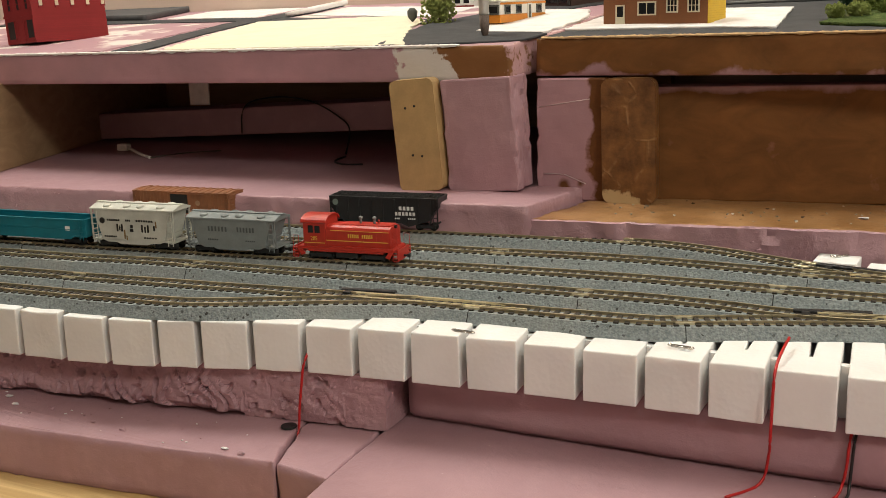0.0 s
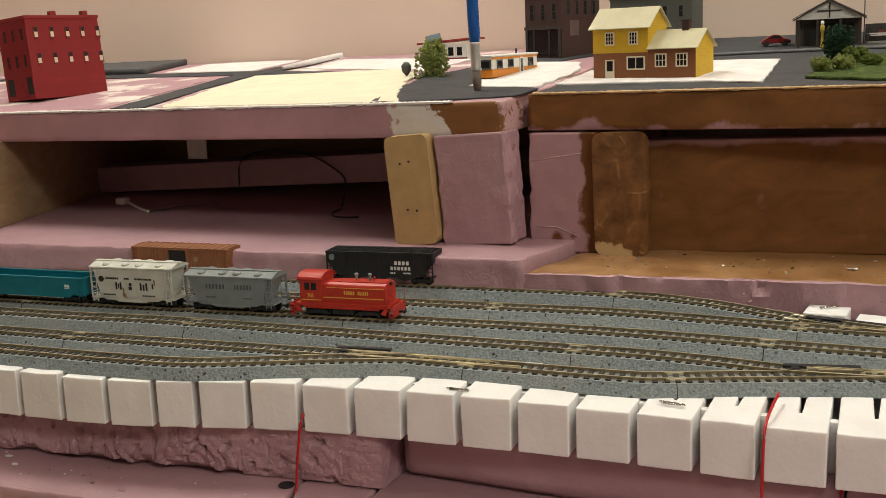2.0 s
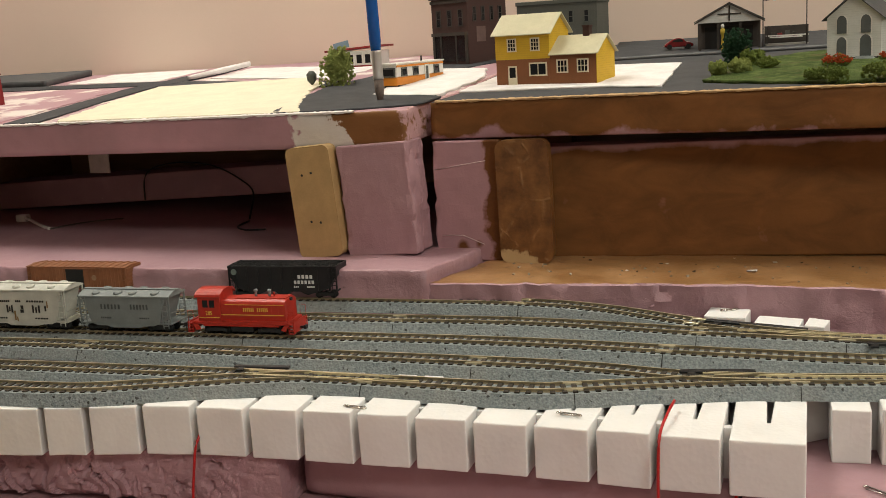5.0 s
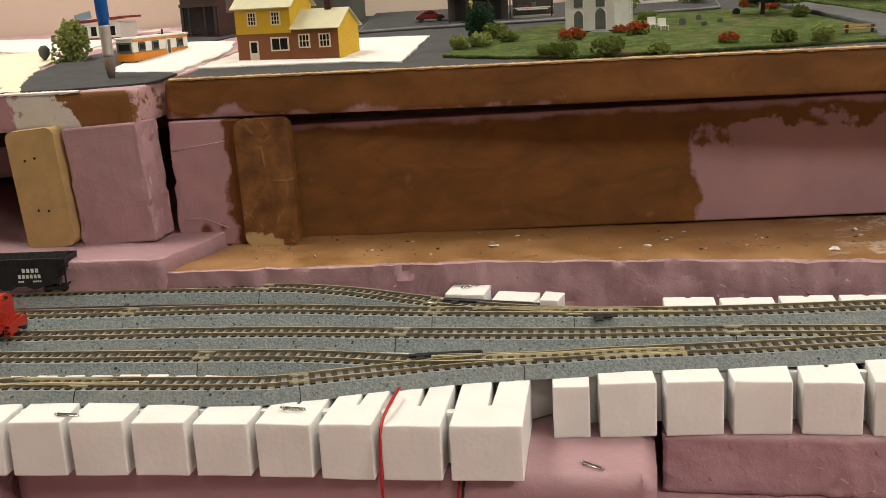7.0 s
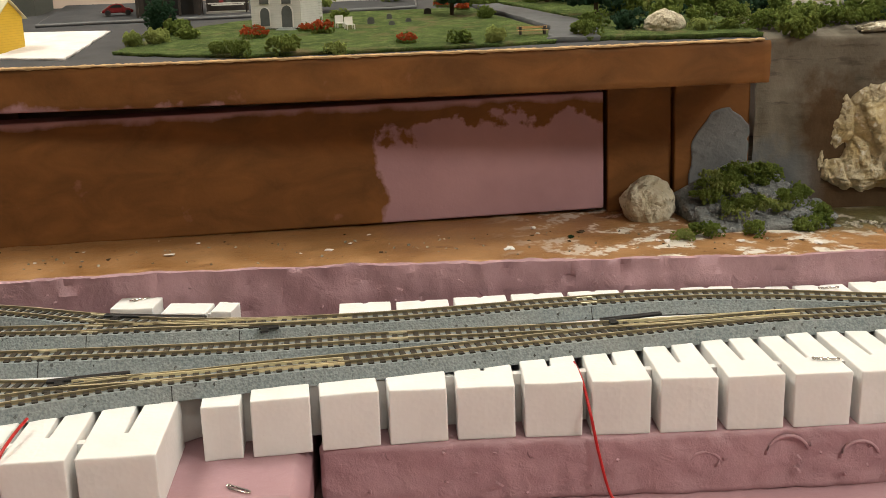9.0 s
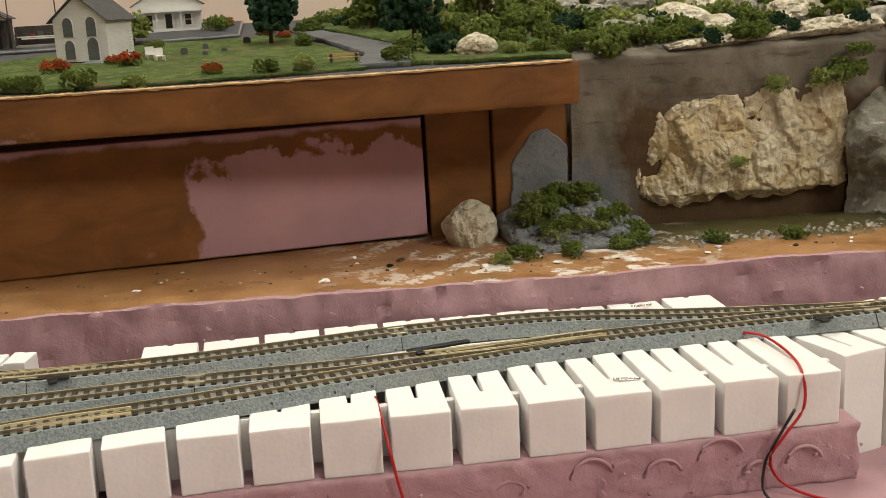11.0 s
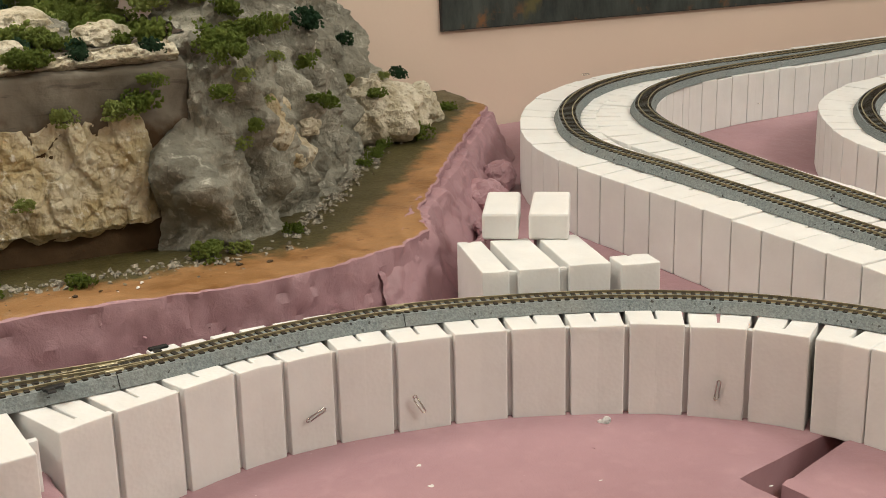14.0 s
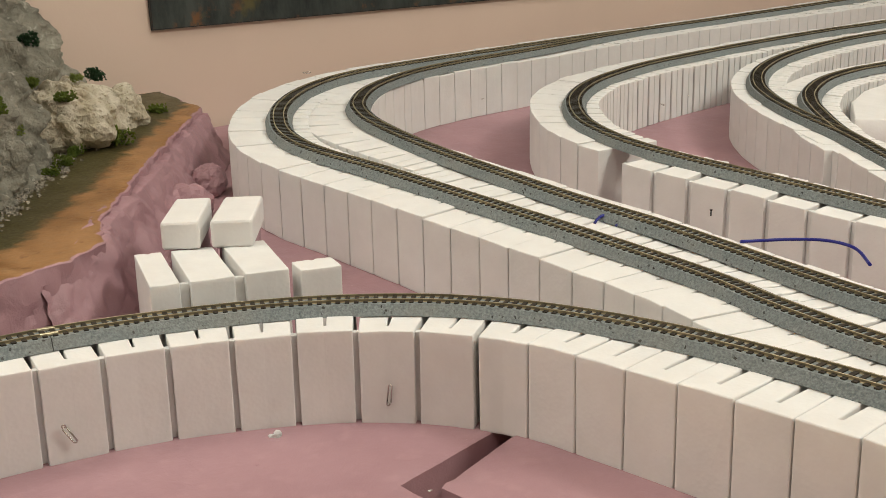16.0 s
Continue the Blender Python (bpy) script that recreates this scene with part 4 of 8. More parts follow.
# inside the open shelf
upright("plywood_side", "plywood side board closing the open shelf", -0.011, 0.011, 0, 0.45, 0.0805, 0.1535, M_PLY, cat="board").matrix_basis = pose(-0.7160, 0.6080, 0.0805, 0, 0, 19)
upright("foam_strip", "long pink foam strip lying inside the open shelf", -0.235, 0.235, 0.0, 0.05, 0, 0.026, M_PINK).matrix_basis = pose(-0.575, 0.85, 0.0925, 0, -2.9, 0)
part("back_board", boxes((-1.1, -0.24, 1.04, 1.06, 0.0805, 0.155)), M_PLY)
tagged(bpy.data.objects["back_board"], "dark plywood board at the back of the open shelf", "board")
upright("foam_prop", "small foam prop under the strip inside the shelf", -0.80, -0.77, 0.86, 0.89, 0.0805, 0.0820, M_PINK)
upright("foam_prop", "foam prop under the strip inside the shelf", -0.37, -0.345, 0.86, 0.89, 0.0805, 0.1035, M_PINK)
wt = thing("white_lead", "thin white lead with a plug on the shelf floor", "cable")
part("plug", boxes((-0.712, -0.700, 0.788, 0.796, 0.0806, 0.087), bevel=0.001), plain("white_plastic", (0.7, 0.68, 0.64), 0.4), wt)
part("lead", tube(spline([(-0.702, 0.791, 0.084), (-0.6876, 0.7827, 0.083), (-0.660, 0.764, 0.0818), (-0.640, 0.752, 0.0815)], 0.004), 0.0014), plain("white_plastic_lead", (0.7, 0.68, 0.64), 0.4), wt)
part("thin_lead", tube(spline([(-0.640, 0.752, 0.0815), (-0.637, 0.771, 0.0813), (-0.627, 0.790, 0.0813), (-0.6025, 0.810, 0.0813)], 0.005), 0.0006), M_GREYB, wt)
bl2 = thing("black_lead", "thin black lead looping inside the open shelf", "cable")
part("lead", tube(spline([(-0.607, 0.846, 0.0925), (-0.6045, 0.845, 0.1124), (-0.595, 0.845, 0.1222), (-0.572, 0.845, 0.1272), (-0.547, 0.845, 0.1274), (-0.522, 0.845, 0.1228), (-0.4987, 0.845, 0.1111), (-0.484, 0.840, 0.100), (-0.466, 0.80, 0.0815)], 0.006), 0.0008), M_BLACKWIRE, bl2)
part("lead", tube(spline([(-0.466, 0.80, 0.0815), (-0.462, 0.775, 0.0813), (-0.445, 0.760, 0.0813), (-0.425, 0.765, 0.0813)], 0.006), 0.0008), M_BLACKWIRE, bl2)
part("paper_tag", boxes((-0.629, -0.607, 0.80, 0.801, 0.1245, 0.157)), plain("grey_paper", (0.5, 0.47, 0.42), 0.7))
tagged(bpy.data.objects["paper_tag"], "small grey paper tag hanging under the board", "paper")

# ---- town ground: roads, plaster sheets, turf ----
M_CREAM = plain("cream_plaster_cloth", (0.72, 0.66, 0.50), 0.8, 0, 0.07, 50, 500, 0.3)
M_PLASTER = plain("white_plaster", (0.74, 0.70, 0.68), 0.75, 0, 0.12, 60, 400, 0.4)
M_ROAD = plain("asphalt_strip", (0.040, 0.041, 0.045), 0.85, 0, 0.25, 60, 900, 0.25)
M_GREYBOARD = plain("grey_card_board", (0.075, 0.075, 0.078), 0.7, 0, 0.15)


def turf_mat():
    n = Nodes("green_turf")
    f = n.noise(900, 3)
    col = n.mix(n.step(n.noise(45, 4), 0.35, 0.68), (0.050, 0.080, 0.018), (0.105, 0.150, 0.040))
    col = n.mix(n.step(f, 0.45, 0.7), col, (0.028, 0.035, 0.012))
    col = n.mix(n.math("MULTIPLY", n.step(n.noise(130, 4), 0.52, 0.66), 0.55), col, (0.17, 0.20, 0.07))
    col = n.mix(n.step(n.noise(38, 5), 0.56, 0.70), col, (0.13, 0.105, 0.05))
    return n.done(col, 0.95, 0, f, 0.9, 0.002, 0.15)


M_TURF = turf_mat()


def sheet(name, label, outline, lift, mat, rough=0.0015, thick=0.0012, seed=0, cat="sheet", group="town ground"):
    ob = slab(name, outline, lambda x, y: zt(x, y) - 0.0002, lambda x, y: zt(x, y) + lift, [mat], rough, ds=0.006, nz=1, round_top=0.0003, waves=70, seed=seed)
    return tagged(ob, label, cat, group)


sheet("cream_sheet", "cream plaster cloth lying on the town board", [(-0.560, 0.684), (-0.345, 0.684), (-0.352, 0.70), (-0.375, 0.745), (-0.400, 0.805), (-0.415, 0.86), (-0.46, 0.912), (-0.618, 0.900), (-0.59, 0.79)], 0.0016, M_CREAM, 0.003, seed=1)
sheet("road", "dark asphalt road strip", [(-0.612, 0.684), (-0.578, 0.684), (-0.605, 0.79), (-0.625, 0.905), (-0.61, 0.99), (-0.62, 1.075), (-0.65, 1.075), (-0.65, 0.985), (-0.655, 0.90), (-0.63, 0.78)], 0.0012, M_ROAD, 0.0012, seed=2, cat="road")
sheet("road", "dark asphalt cross road strip", [(-1.05, 0.965), (-0.66, 0.922), (-0.40, 0.838), (-0.40, 0.872), (-0.64, 0.955), (-1.05, 0.998)], 0.0009, M_ROAD, 0.0012, seed=3, cat="road")
sheet("road", "dark asphalt road curving round the front of the town", [(-0.368, 0.684), (-0.300, 0.690), (-0.262, 0.700), (-0.256, 0.735), (-0.31, 0.79), (-0.335, 0.86), (-0.30, 0.95), (-0.262, 1.02), (-0.40, 1.02), (-0.38, 0.91), (-0.398, 0.84), (-0.385, 0.76)], 0.0014, M_ROAD, 0.0015, seed=4, cat="road")
sheet("plaster_sheet", "white plaster round the camper", [(-0.322, 0.760), (-0.262, 0.742), (-0.258, 0.83), (-0.28, 0.91), (-0.325, 0.925), (-0.338, 0.85)], 0.0020, M_PLASTER, 0.003, seed=5)
sheet("plaster_sheet", "white plaster lot under the yellow house", [(-0.252, 0.760), (-0.14, 0.754), (-0.100, 0.740), (-0.103, 0.80), (-0.107, 0.878), (-0.17, 0.888), (-0.248, 0.89)], 0.0015, M_PLASTER, 0.0015, seed=6)
sheet("plaster_sheet", "white plaster patch on the pink board", [(-0.68, 0.684), (-0.625, 0.688), (-0.648, 0.82), (-0.66, 0.875), (-0.73, 0.90), (-0.72, 0.83), (-0.69, 0.75)], 0.0006, M_LTOP, 0.004, seed=7)
sheet("plaster_sheet", "white plaster strip far back on the board", [(-0.60, 0.965), (-0.42, 0.90), (-0.42, 1.00), (-0.60, 1.05)], 0.0011, M_PLASTER, 0.003, seed=8)
sheet("plaster_sheet", "white plaster strip behind the cross road", [(-0.80, 0.985), (-0.665, 0.965), (-0.67, 1.07), (-0.80, 1.07)], 0.0008, M_PLASTER, 0.003, seed=9)
gb = slab("grey_board", [(-1.0, 1.0), (-0.82, 0.972), (-0.842, 1.08), (-1.0, 1.08)], lambda x, y: zt(x, y), lambda x, y: zt(x, y) + 0.007, [M_GREYBOARD], 0, nz=2)
tagged(gb, "flat dark grey board lying on the town board", "board")
st = slab("kerb_board", [(-0.178, 0.928), (-0.13, 0.935), (-0.006, 0.942), (0.12, 0.965), (0.12, 1.08), (-0.20, 1.08)], lambda x, y: zt(x, y), lambda x, y: zt(x, y) + 0.0028, [plain("grey_pavement_edge", (0.14, 0.14, 0.14)), M_ROAD], 0, nz=1)
tagged(st, "dark raised street board with a pale kerb edge", "street")
sheet("turf", "green turf of the cemetery lawn", [(-0.075, 0.755), (-0.03, 0.735), (0.0, 0.722), (0.10, 0.722), (0.20, 0.730), (0.205, 0.78), (0.18, 0.87), (0.16, 0.94), (0.06, 0.94), (-0.02, 0.90), (-0.06, 0.85)], 0.0022, M_TURF, 0.003, seed=10, cat="turf")
sheet("turf", "brown-green turf at the edge of the hill", [(0.205, 0.735), (0.326, 0.725), (0.328, 1.08), (0.18, 1.08), (0.19, 0.97), (0.222, 0.88), (0.235, 0.79)], 0.0030, M_TURF, 0.004, seed=11, cat="turf")


# ragged plaster edges on the fronts of the town boards
def ragged_edge(label, pts, mat, seed, wide=0.0022):
    r = random.Random(seed)
    line = spline([(x, y, zt(x, y) + 0.0004) for x, y in pts], 0.0016)
    bm = bmesh.new()
    rows = []
    for p, d, l in frames(line):
        q = Vector((p.x * 120, seed, 0))
        a = wide * (0.5 + 0.9 * noise.noise(q) + 0.5 * r.random())
        b = wide * (0.9 + 0.9 * noise.noise(q * 1.7 + Vector((9, 0, 0))))
        rows.append([bm.verts.new((p.x + l.x * k, p.y + l.y * k, p.z + h)) for k, h in ((-0.0006, -max(a, 0.0003)), (-0.0008, 0.0003), (max(b, 0.0004), 0.0007 + 0.0006 * r.random()), (max(b, 0.0004) + 0.0005, -0.0008))])
    for a, b in zip(rows, rows[1:]):
        for k in range(3):
            bm.faces.new((a[k], b[k], b[k + 1], a[k + 1]))
    tagged(part("plaster_edge", bm, mat), label, "plaster", "plaster edges")


ragged_edge("ragged pale plaster along the front of the town board", [(-1.1, 0.6655), (-0.70, 0.6765), (-0.40, 0.6795), (-0.30, 0.6803)], M_PLASTER, 3, 0.0014)
ragged_edge("ragged tan plaster along the edge of the brown board", [(-0.252, 0.7115), (-0.05, 0.7085), (0.10, 0.7082), (0.20, 0.7080), (0.325, 0.7115)], plain("tan_plaster", (0.46, 0.30, 0.15), 0.8, 0, 0.35, 120, 700, 0.3), 5, 0.0008)


# ---- the hill ----
M_CLIFF = stone("grey_plaster_rock", (0.155, 0.147, 0.118), (0.335, 0.318, 0.262), (0.46, 0.44, 0.375), 26, 1.0)
M_CREAMROCK = stone("cream_plaster_rock", (0.42, 0.315, 0.165), (0.66, 0.60, 0.48), (0.25, 0.18, 0.09), 45, 1.0)
M_QUARRY = stone("cream_and_tan_quarry_rock", (0.44, 0.335, 0.165), (0.66, 0.60, 0.46), (0.78, 0.74, 0.64), 34, 0.9)
def wash():
    n = Nodes("brown_grey_wash")
    x, y, z = n.xyz()
    lay = n.noise(1.0, 5, 0.6, n.node("ShaderNodeMapping", Vector=n.co, Scale=(30, 30, 190)).outputs[0])
    col = n.mix(n.step(n.noise(24, 5), 0.35, 0.68), (0.115, 0.098, 0.074), (0.205, 0.180, 0.145))
    col = n.mix(n.math("MULTIPLY", n.step(lay, 0.58, 0.66), 0.6), col, (0.06, 0.05, 0.04))
    umber = n.math("MULTIPLY", n.step(n.math("ADD", z, n.math("MULTIPLY", n.noise(50, 4), 0.06)), 0.192, 0.176), n.step(n.math("ADD", x, n.math("MULTIPLY", n.noise(60, 4), 0.05)), 0.385, 0.40))
    col = n.mix(umber, col, n.mix(n.noise(90, 4), (0.045, 0.026, 0.012), (0.105, 0.062, 0.03)))
    blue = n.math("MULTIPLY", n.step(n.math("ADD", z, n.math("MULTIPLY", n.noise(40), 0.05)), 0.142, 0.13), n.step(x, 0.385, 0.36))
    col = n.mix(blue, col, (0.125, 0.13, 0.135))
    return n.done(col, 0.85, 0, n.math("ADD", lay, n.noise(300, 4)), 0.5, 0.001, 0.25)


M_UMBER = wash()
M_GREYROCK = stone("blue_grey_rock", (0.13, 0.14, 0.145), (0.25, 0.255, 0.25), (0.36, 0.36, 0.34), 60, 0.9)
M_WHITEROCK = stone("white_plaster_rock", (0.46, 0.395, 0.27), (0.70, 0.645, 0.53), (0.27, 0.22, 0.14), 48, 0.9)


def rocky(q, octaves=6):
    w = q + noise.noise_vector(q * 0.9) * 0.5
    r = noise.ridged_multi_fractal(w, 0.9, 2.1, octaves, 1.0, 2.0)
    f, _ = noise.voronoi(w * 1.3)
    g, _ = noise.voronoi(w * 3.1 + Vector((5, 2, 9)))
    return r * 0.28 + noise.fractal(q * 0.6, 0.9, 2.0, 3) * 0.8 + (f[1] - f[0]) * 0.9 + (g[1] - g[0]) * 0.45 - 0.5


def cliff(name, label, foot, rows, mat, ns=110, nv=60, amp=0.008, waves=28, seed=0.0, strata=0.0, gully=0.0, fine=0.28, lift=0.25, blocks=0.0, bx=55.0, bz=36.0):
    """A rock face: foot line from left to right; rows of (back, up) tell how it steps back from the foot as it rises, as functions of the place along it."""
    line = spline(foot, 0.004)
    fr = frames(line)
    bm = bmesh.new()
    grid = []
    for i in range(ns + 1):
        s = i / ns
        p, d, l = along(fr, s * (len(fr) - 1) * 0.004, 0.004)
        col = []
        for j in range(nv + 1):
            k = j / nv * (len(rows) - 1)
            a, b = rows[min(int(k), len(rows) - 2)], rows[min(int(k), len(rows) - 2) + 1]
            f = k - min(int(k), len(rows) - 2)
            back = a[0](s) * (1 - f) + b[0](s) * f
            up = a[1](s) * (1 - f) + b[1](s) * f
            c = Vector((p.x + l.x * back, p.y + l.y * back, up))
            q = Vector((c.x * waves + seed, c.y * waves, c.z * waves * 0.8))
            h = (rocky(q) + fine * rocky(q * 3.3)) * amp
            if strata:
                h += strata * noise.noise(Vector((c.x * 12, seed, c.z * 150)))
            if gully:
                h += gully * (noise.noise(Vector((c.x * 34 + c.y * 20 + c.z * 12, seed, c.z * 10))) + 0.35 * noise.noise(Vector((c.x * 70, c.y * 70, c.z * 60 + seed))))
            if blocks:
                f, near = noise.voronoi(Vector((c.x * bx + 0.25 * noise.noise(q), c.y * bx, c.z * bz + 0.4 * noise.noise(q * 1.7))))
                h += blocks * (1.6 * noise.noise(near[0] * 5.3 + Vector((seed, 0, 0))) - 0.4 * max(0, 0.12 - (f[1] - f[0])) / 0.12)
            fade = min(1, j / 3)
            c += Vector((-l.x * h, -l.y * h, h * lift)) * fade
            c.y = min(c.y, 1.084)
            col.append(bm.verts.new(c))
        grid.append(col)
    for a, b in zip(grid, grid[1:]):
        for j in range(nv):
            bm.faces.new((a[j], b[j], b[j + 1], a[j + 1])).smooth = True
    bmesh.ops.recalc_face_normals(bm, faces=bm.faces[:])
    if sum(f.normal.y for f in bm.faces) > 0:
        bmesh.ops.reverse_faces(bm, faces=bm.faces[:])
    spots = [(v.co.copy(), v.normal.copy()) for v in bm.verts]
    tagged(part(name, bm, mat), label, "rock")
    return spots


def C(v):
    return lambda s: v


def R(a, b):
    return lambda s: a + (b - a) * s


def R3(a, b, c):
    return lambda s: a + (b - a) * s * 2 if s < 0.5 else b + (c - b) * (s - 0.5) * 2


def sunk(v):
    """Set back by v, and sunk into the wall at both ends."""
    return lambda s: v + 0.012 * max(0, 1 - s / 0.22) ** 1.5 + 0.012 * max(0, 1 - (1 - s) / 0.12) ** 1.5


def ragged(a, b, k):
    return lambda s: a + (b - a) * s + 0.009 * noise.noise(Vector((s * 11, k * 5.0, 0)))


# torn foam slope below the ledge
cliff("foam_slope", "torn lumpy slope of pink foam below the ledge", [(0.640, 0.636), (0.676, 0.652), (0.712, 0.682), (0.742, 0.724), (0.792, 0.776), (0.868, 0.858), (0.978, 0.975)], [(C(0), R3(0.006, 0.031, 0.058)), (C(0.010), R3(0.022, 0.046, 0.072)), (C(0.018), R3(0.038, 0.060, 0.085)), (C(0.022), R3(0.053, 0.072, 0.096)), (C(0.026), R3(0.063, 0.079, 0.103)), (C(0.040), R3(0.067, 0.084, 0.106))], M_TORN, 190, 60, 0.0060, 22, 41.0, fine=0.10)
# plain wash-painted wall between the town board and the quarry face
cliff("rock_wall", "brown-grey washed plaster wall under the hill edge", [(0.336, 0.762), (0.40, 0.756), (0.47, 0.752), (0.55, 0.748)], [(C(0), C(0.070)), (C(0.001), C(0.12)), (C(-0.002), C(0.155)), (C(-0.006), R(0.183, 0.188)), (C(0.012), R(0.188, 0.196)), (C(0.08), R(0.195, 0.207)), (C(0.20), R(0.207, 0.228)), (C(0.34), R(0.216, 0.245))], M_UMBER, 90, 60, 0.0035, 26, 2.0)
# cream quarry face
cliff("quarry_rock", "cream plaster quarry face with chipped layers", [(0.374, 0.7575), (0.40, 0.7515), (0.45, 0.7475), (0.50, 0.7450), (0.530, 0.7445)], [(sunk(0.008), ragged(0.080, 0.089, 1)), (sunk(-0.003), C(0.092)), (sunk(-0.003), C(0.115)), (sunk(-0.002), C(0.135)), (sunk(0.001), ragged(0.150, 0.162, 2)), (sunk(0.034), ragged(0.150, 0.164, 2))], M_QUARRY, 260, 150, 0.0046, 40, 5.0, fine=0.42, lift=0.0, blocks=0.0030, bx=64.0, bz=38.0)
# rim of pale rock on top of the wall
cliff("rim_rock", "pale plaster rock rim on top of the wall", [(0.40, 0.752), (0.46, 0.748), (0.545, 0.740)], [(C(0.010), R(0.184, 0.191)), (C(0.001), R(0.187, 0.197)), (C(0.014), R(0.189, 0.203)), (C(0.045), R(0.187, 0.203))], M_WHITEROCK, 220, 30, 0.0085, 52, 9.0, fine=0.5)
# grey cliffs
SPOTS = cliff("rock_cliff", "tall grey plaster cliff with steep gullies", [(0.520, 0.742), (0.545, 0.722), (0.585, 0.728), (0.625, 0.752), (0.665, 0.790), (0.715, 0.852), (0.765, 0.912), (0.81, 0.962), (0.85, 1.02), (0.86, 1.12)], [(C(0), R(0.070, 0.090)), (C(0.006), R(0.10, 0.115)), (R3(0.014, 0.018, 0.016), R3(0.14, 0.145, 0.14)), (R3(0.022, 0.034, 0.03), R3(0.185, 0.19, 0.165)), (R3(0.04, 0.055, 0.045), R3(0.205, 0.225, 0.20)), (R3(0.09, 0.08, 0.06), R3(0.22, 0.255, 0.24)), (R3(0.15, 0.13, 0.08), R3(0.25, 0.275, 0.26)), (R3(0.34, 0.20, 0.10), R3(0.26, 0.285, 0.27))], M_CLIFF, 260, 150, 0.0085, 26, 14.0, gully=0.024, fine=0.55, blocks=0.0038, bx=48.0, bz=22.0)


def boulder(label, x, y, z, size, mat, seed, flat=0.8, rough=0.35, sub=4, name="boulder"):
    bm = bmesh.new()
    bmesh.ops.create_icosphere(bm, subdivisions=sub, radius=1.0)
    for v in bm.verts:
        q = v.co * 1.6 + Vector((seed * 3.7, seed, 0))
        r = 1 + rough * (rocky(q * 0.62, 5) + 0.12 * rocky(q * 2.2, 4))
        v.co = Vector((v.co.x * r, v.co.y * r, v.co.z * r * flat))
    lo = min(v.co.z for v in bm.verts)
    for v in bm.verts:
        v.co = Vector((v.co.x, v.co.y, max(v.co.z, lo * 0.55) - lo * 0.55)) * size
    ob = part(name, bm, mat)
    ob.matrix_basis = pose(x, y, z, 0, 0, seed * 40)
    return tagged(ob, label, "rock", "rocks")


boulder("large white plaster boulder on the ledge", 0.263, 0.747, 0.0710, 0.0175, M_WHITEROCK, 1, 1.0, 0.22)
boulder("white plaster boulder at the edge of the lawn", 0.275, 0.762, zt(0.275, 0.762), 0.0125, M_WHITEROCK, 2, 0.75, 0.25)
boulder("big cream rock outcrop on the hill's shoulder", 0.790, 0.940, 0.090, 0.047, M_WHITEROCK, 3, 0.80, 0.36, 5)
boulder("cream rock outcrop beside another", 0.848, 0.972, 0.100, 0.030, M_WHITEROCK, 4, 0.9, 0.36)
boulder("cream rock set in the grey cliff", 0.612, 0.772, 0.124, 0.017, M_CREAMROCK, 5, 1.3, 0.38)
boulder("tan rock set low in the grey cliff", 0.632, 0.782, 0.108, 0.017, M_CREAMROCK, 6, 0.9, 0.38)
boulder("small cream rock set in the grey cliff", 0.655, 0.800, 0.128, 0.010, M_WHITEROCK, 7, 1.0, 0.36)
rng = random.Random(7)
for k in range(16):
    x, y = rng.uniform(0.37, 0.55), rng.uniform(0.785, 0.96)
    boulder("pale grey plaster rock among the shrubs", x, y, 0.186 + 0.10 * (y - 0.752) + 0.03 * (x - 0.33), rng.uniform(0.012, 0.024), M_CLIFF if k % 3 else M_WHITEROCK, 50 + k * 1.3, 0.6, 0.34, 4)
for k in range(46):
    x, y = rng.uniform(0.285, 0.375), rng.uniform(0.695, 0.758)
    h = 0.071 + max(0, (y - 0.695)) * 0.55 * max(0, 1 - abs(x - 0.325) / 0.065)
    boulder("blue-grey rock of the rubble heap", x, y, h - 0.003, rng.uniform(0.003, 0.0075), M_GREYROCK, rng.uniform(1, 90), rng.uniform(0.5, 0.9), 0.35, 2, "rubble_rock")
slab("rubble", [(0.29, 0.698), (0.365, 0.698), (0.37, 0.76), (0.282, 0.76)], 0.070, lambda x, y: 0.0735 + max(0, (y - 0.695)) * 0.52 * max(0, 1 - abs(x - 0.325) / 0.065), [M_GREYROCK], 0.002, nz=2)
tagged(bpy.data.objects["rubble"], "heap of blue-grey rubble against the wall", "rock")

# ---- foliage ----
def leaf_mat(name, a, b):
    n = Nodes(name)
    f = n.noise(700, 3)
    col = n.mix(n.random(), a, b)
    col = n.mix(n.step(f, 0.4, 0.65), col, tuple(v * 0.6 for v in a))
    return n.done(col, 0.9, 0, f, 0.8, 0.0015, 0.15)


M_LEAF = leaf_mat("foam_foliage_mid", (0.14, 0.195, 0.035), (0.22, 0.275, 0.06))
M_LEAFD = leaf_mat("foam_foliage_dark", (0.028, 0.070, 0.034), (0.048, 0.10, 0.048))
M_LEAFL = leaf_mat("foam_foliage_light", (0.29, 0.35, 0.09), (0.37, 0.43, 0.13))
M_FLOWER = leaf_mat("orange_red_flowers", (0.50, 0.075, 0.018), (0.58, 0.11, 0.03))
M_TRUNK = plain("bark_plastic", (0.07, 0.045, 0.025), 0.85)


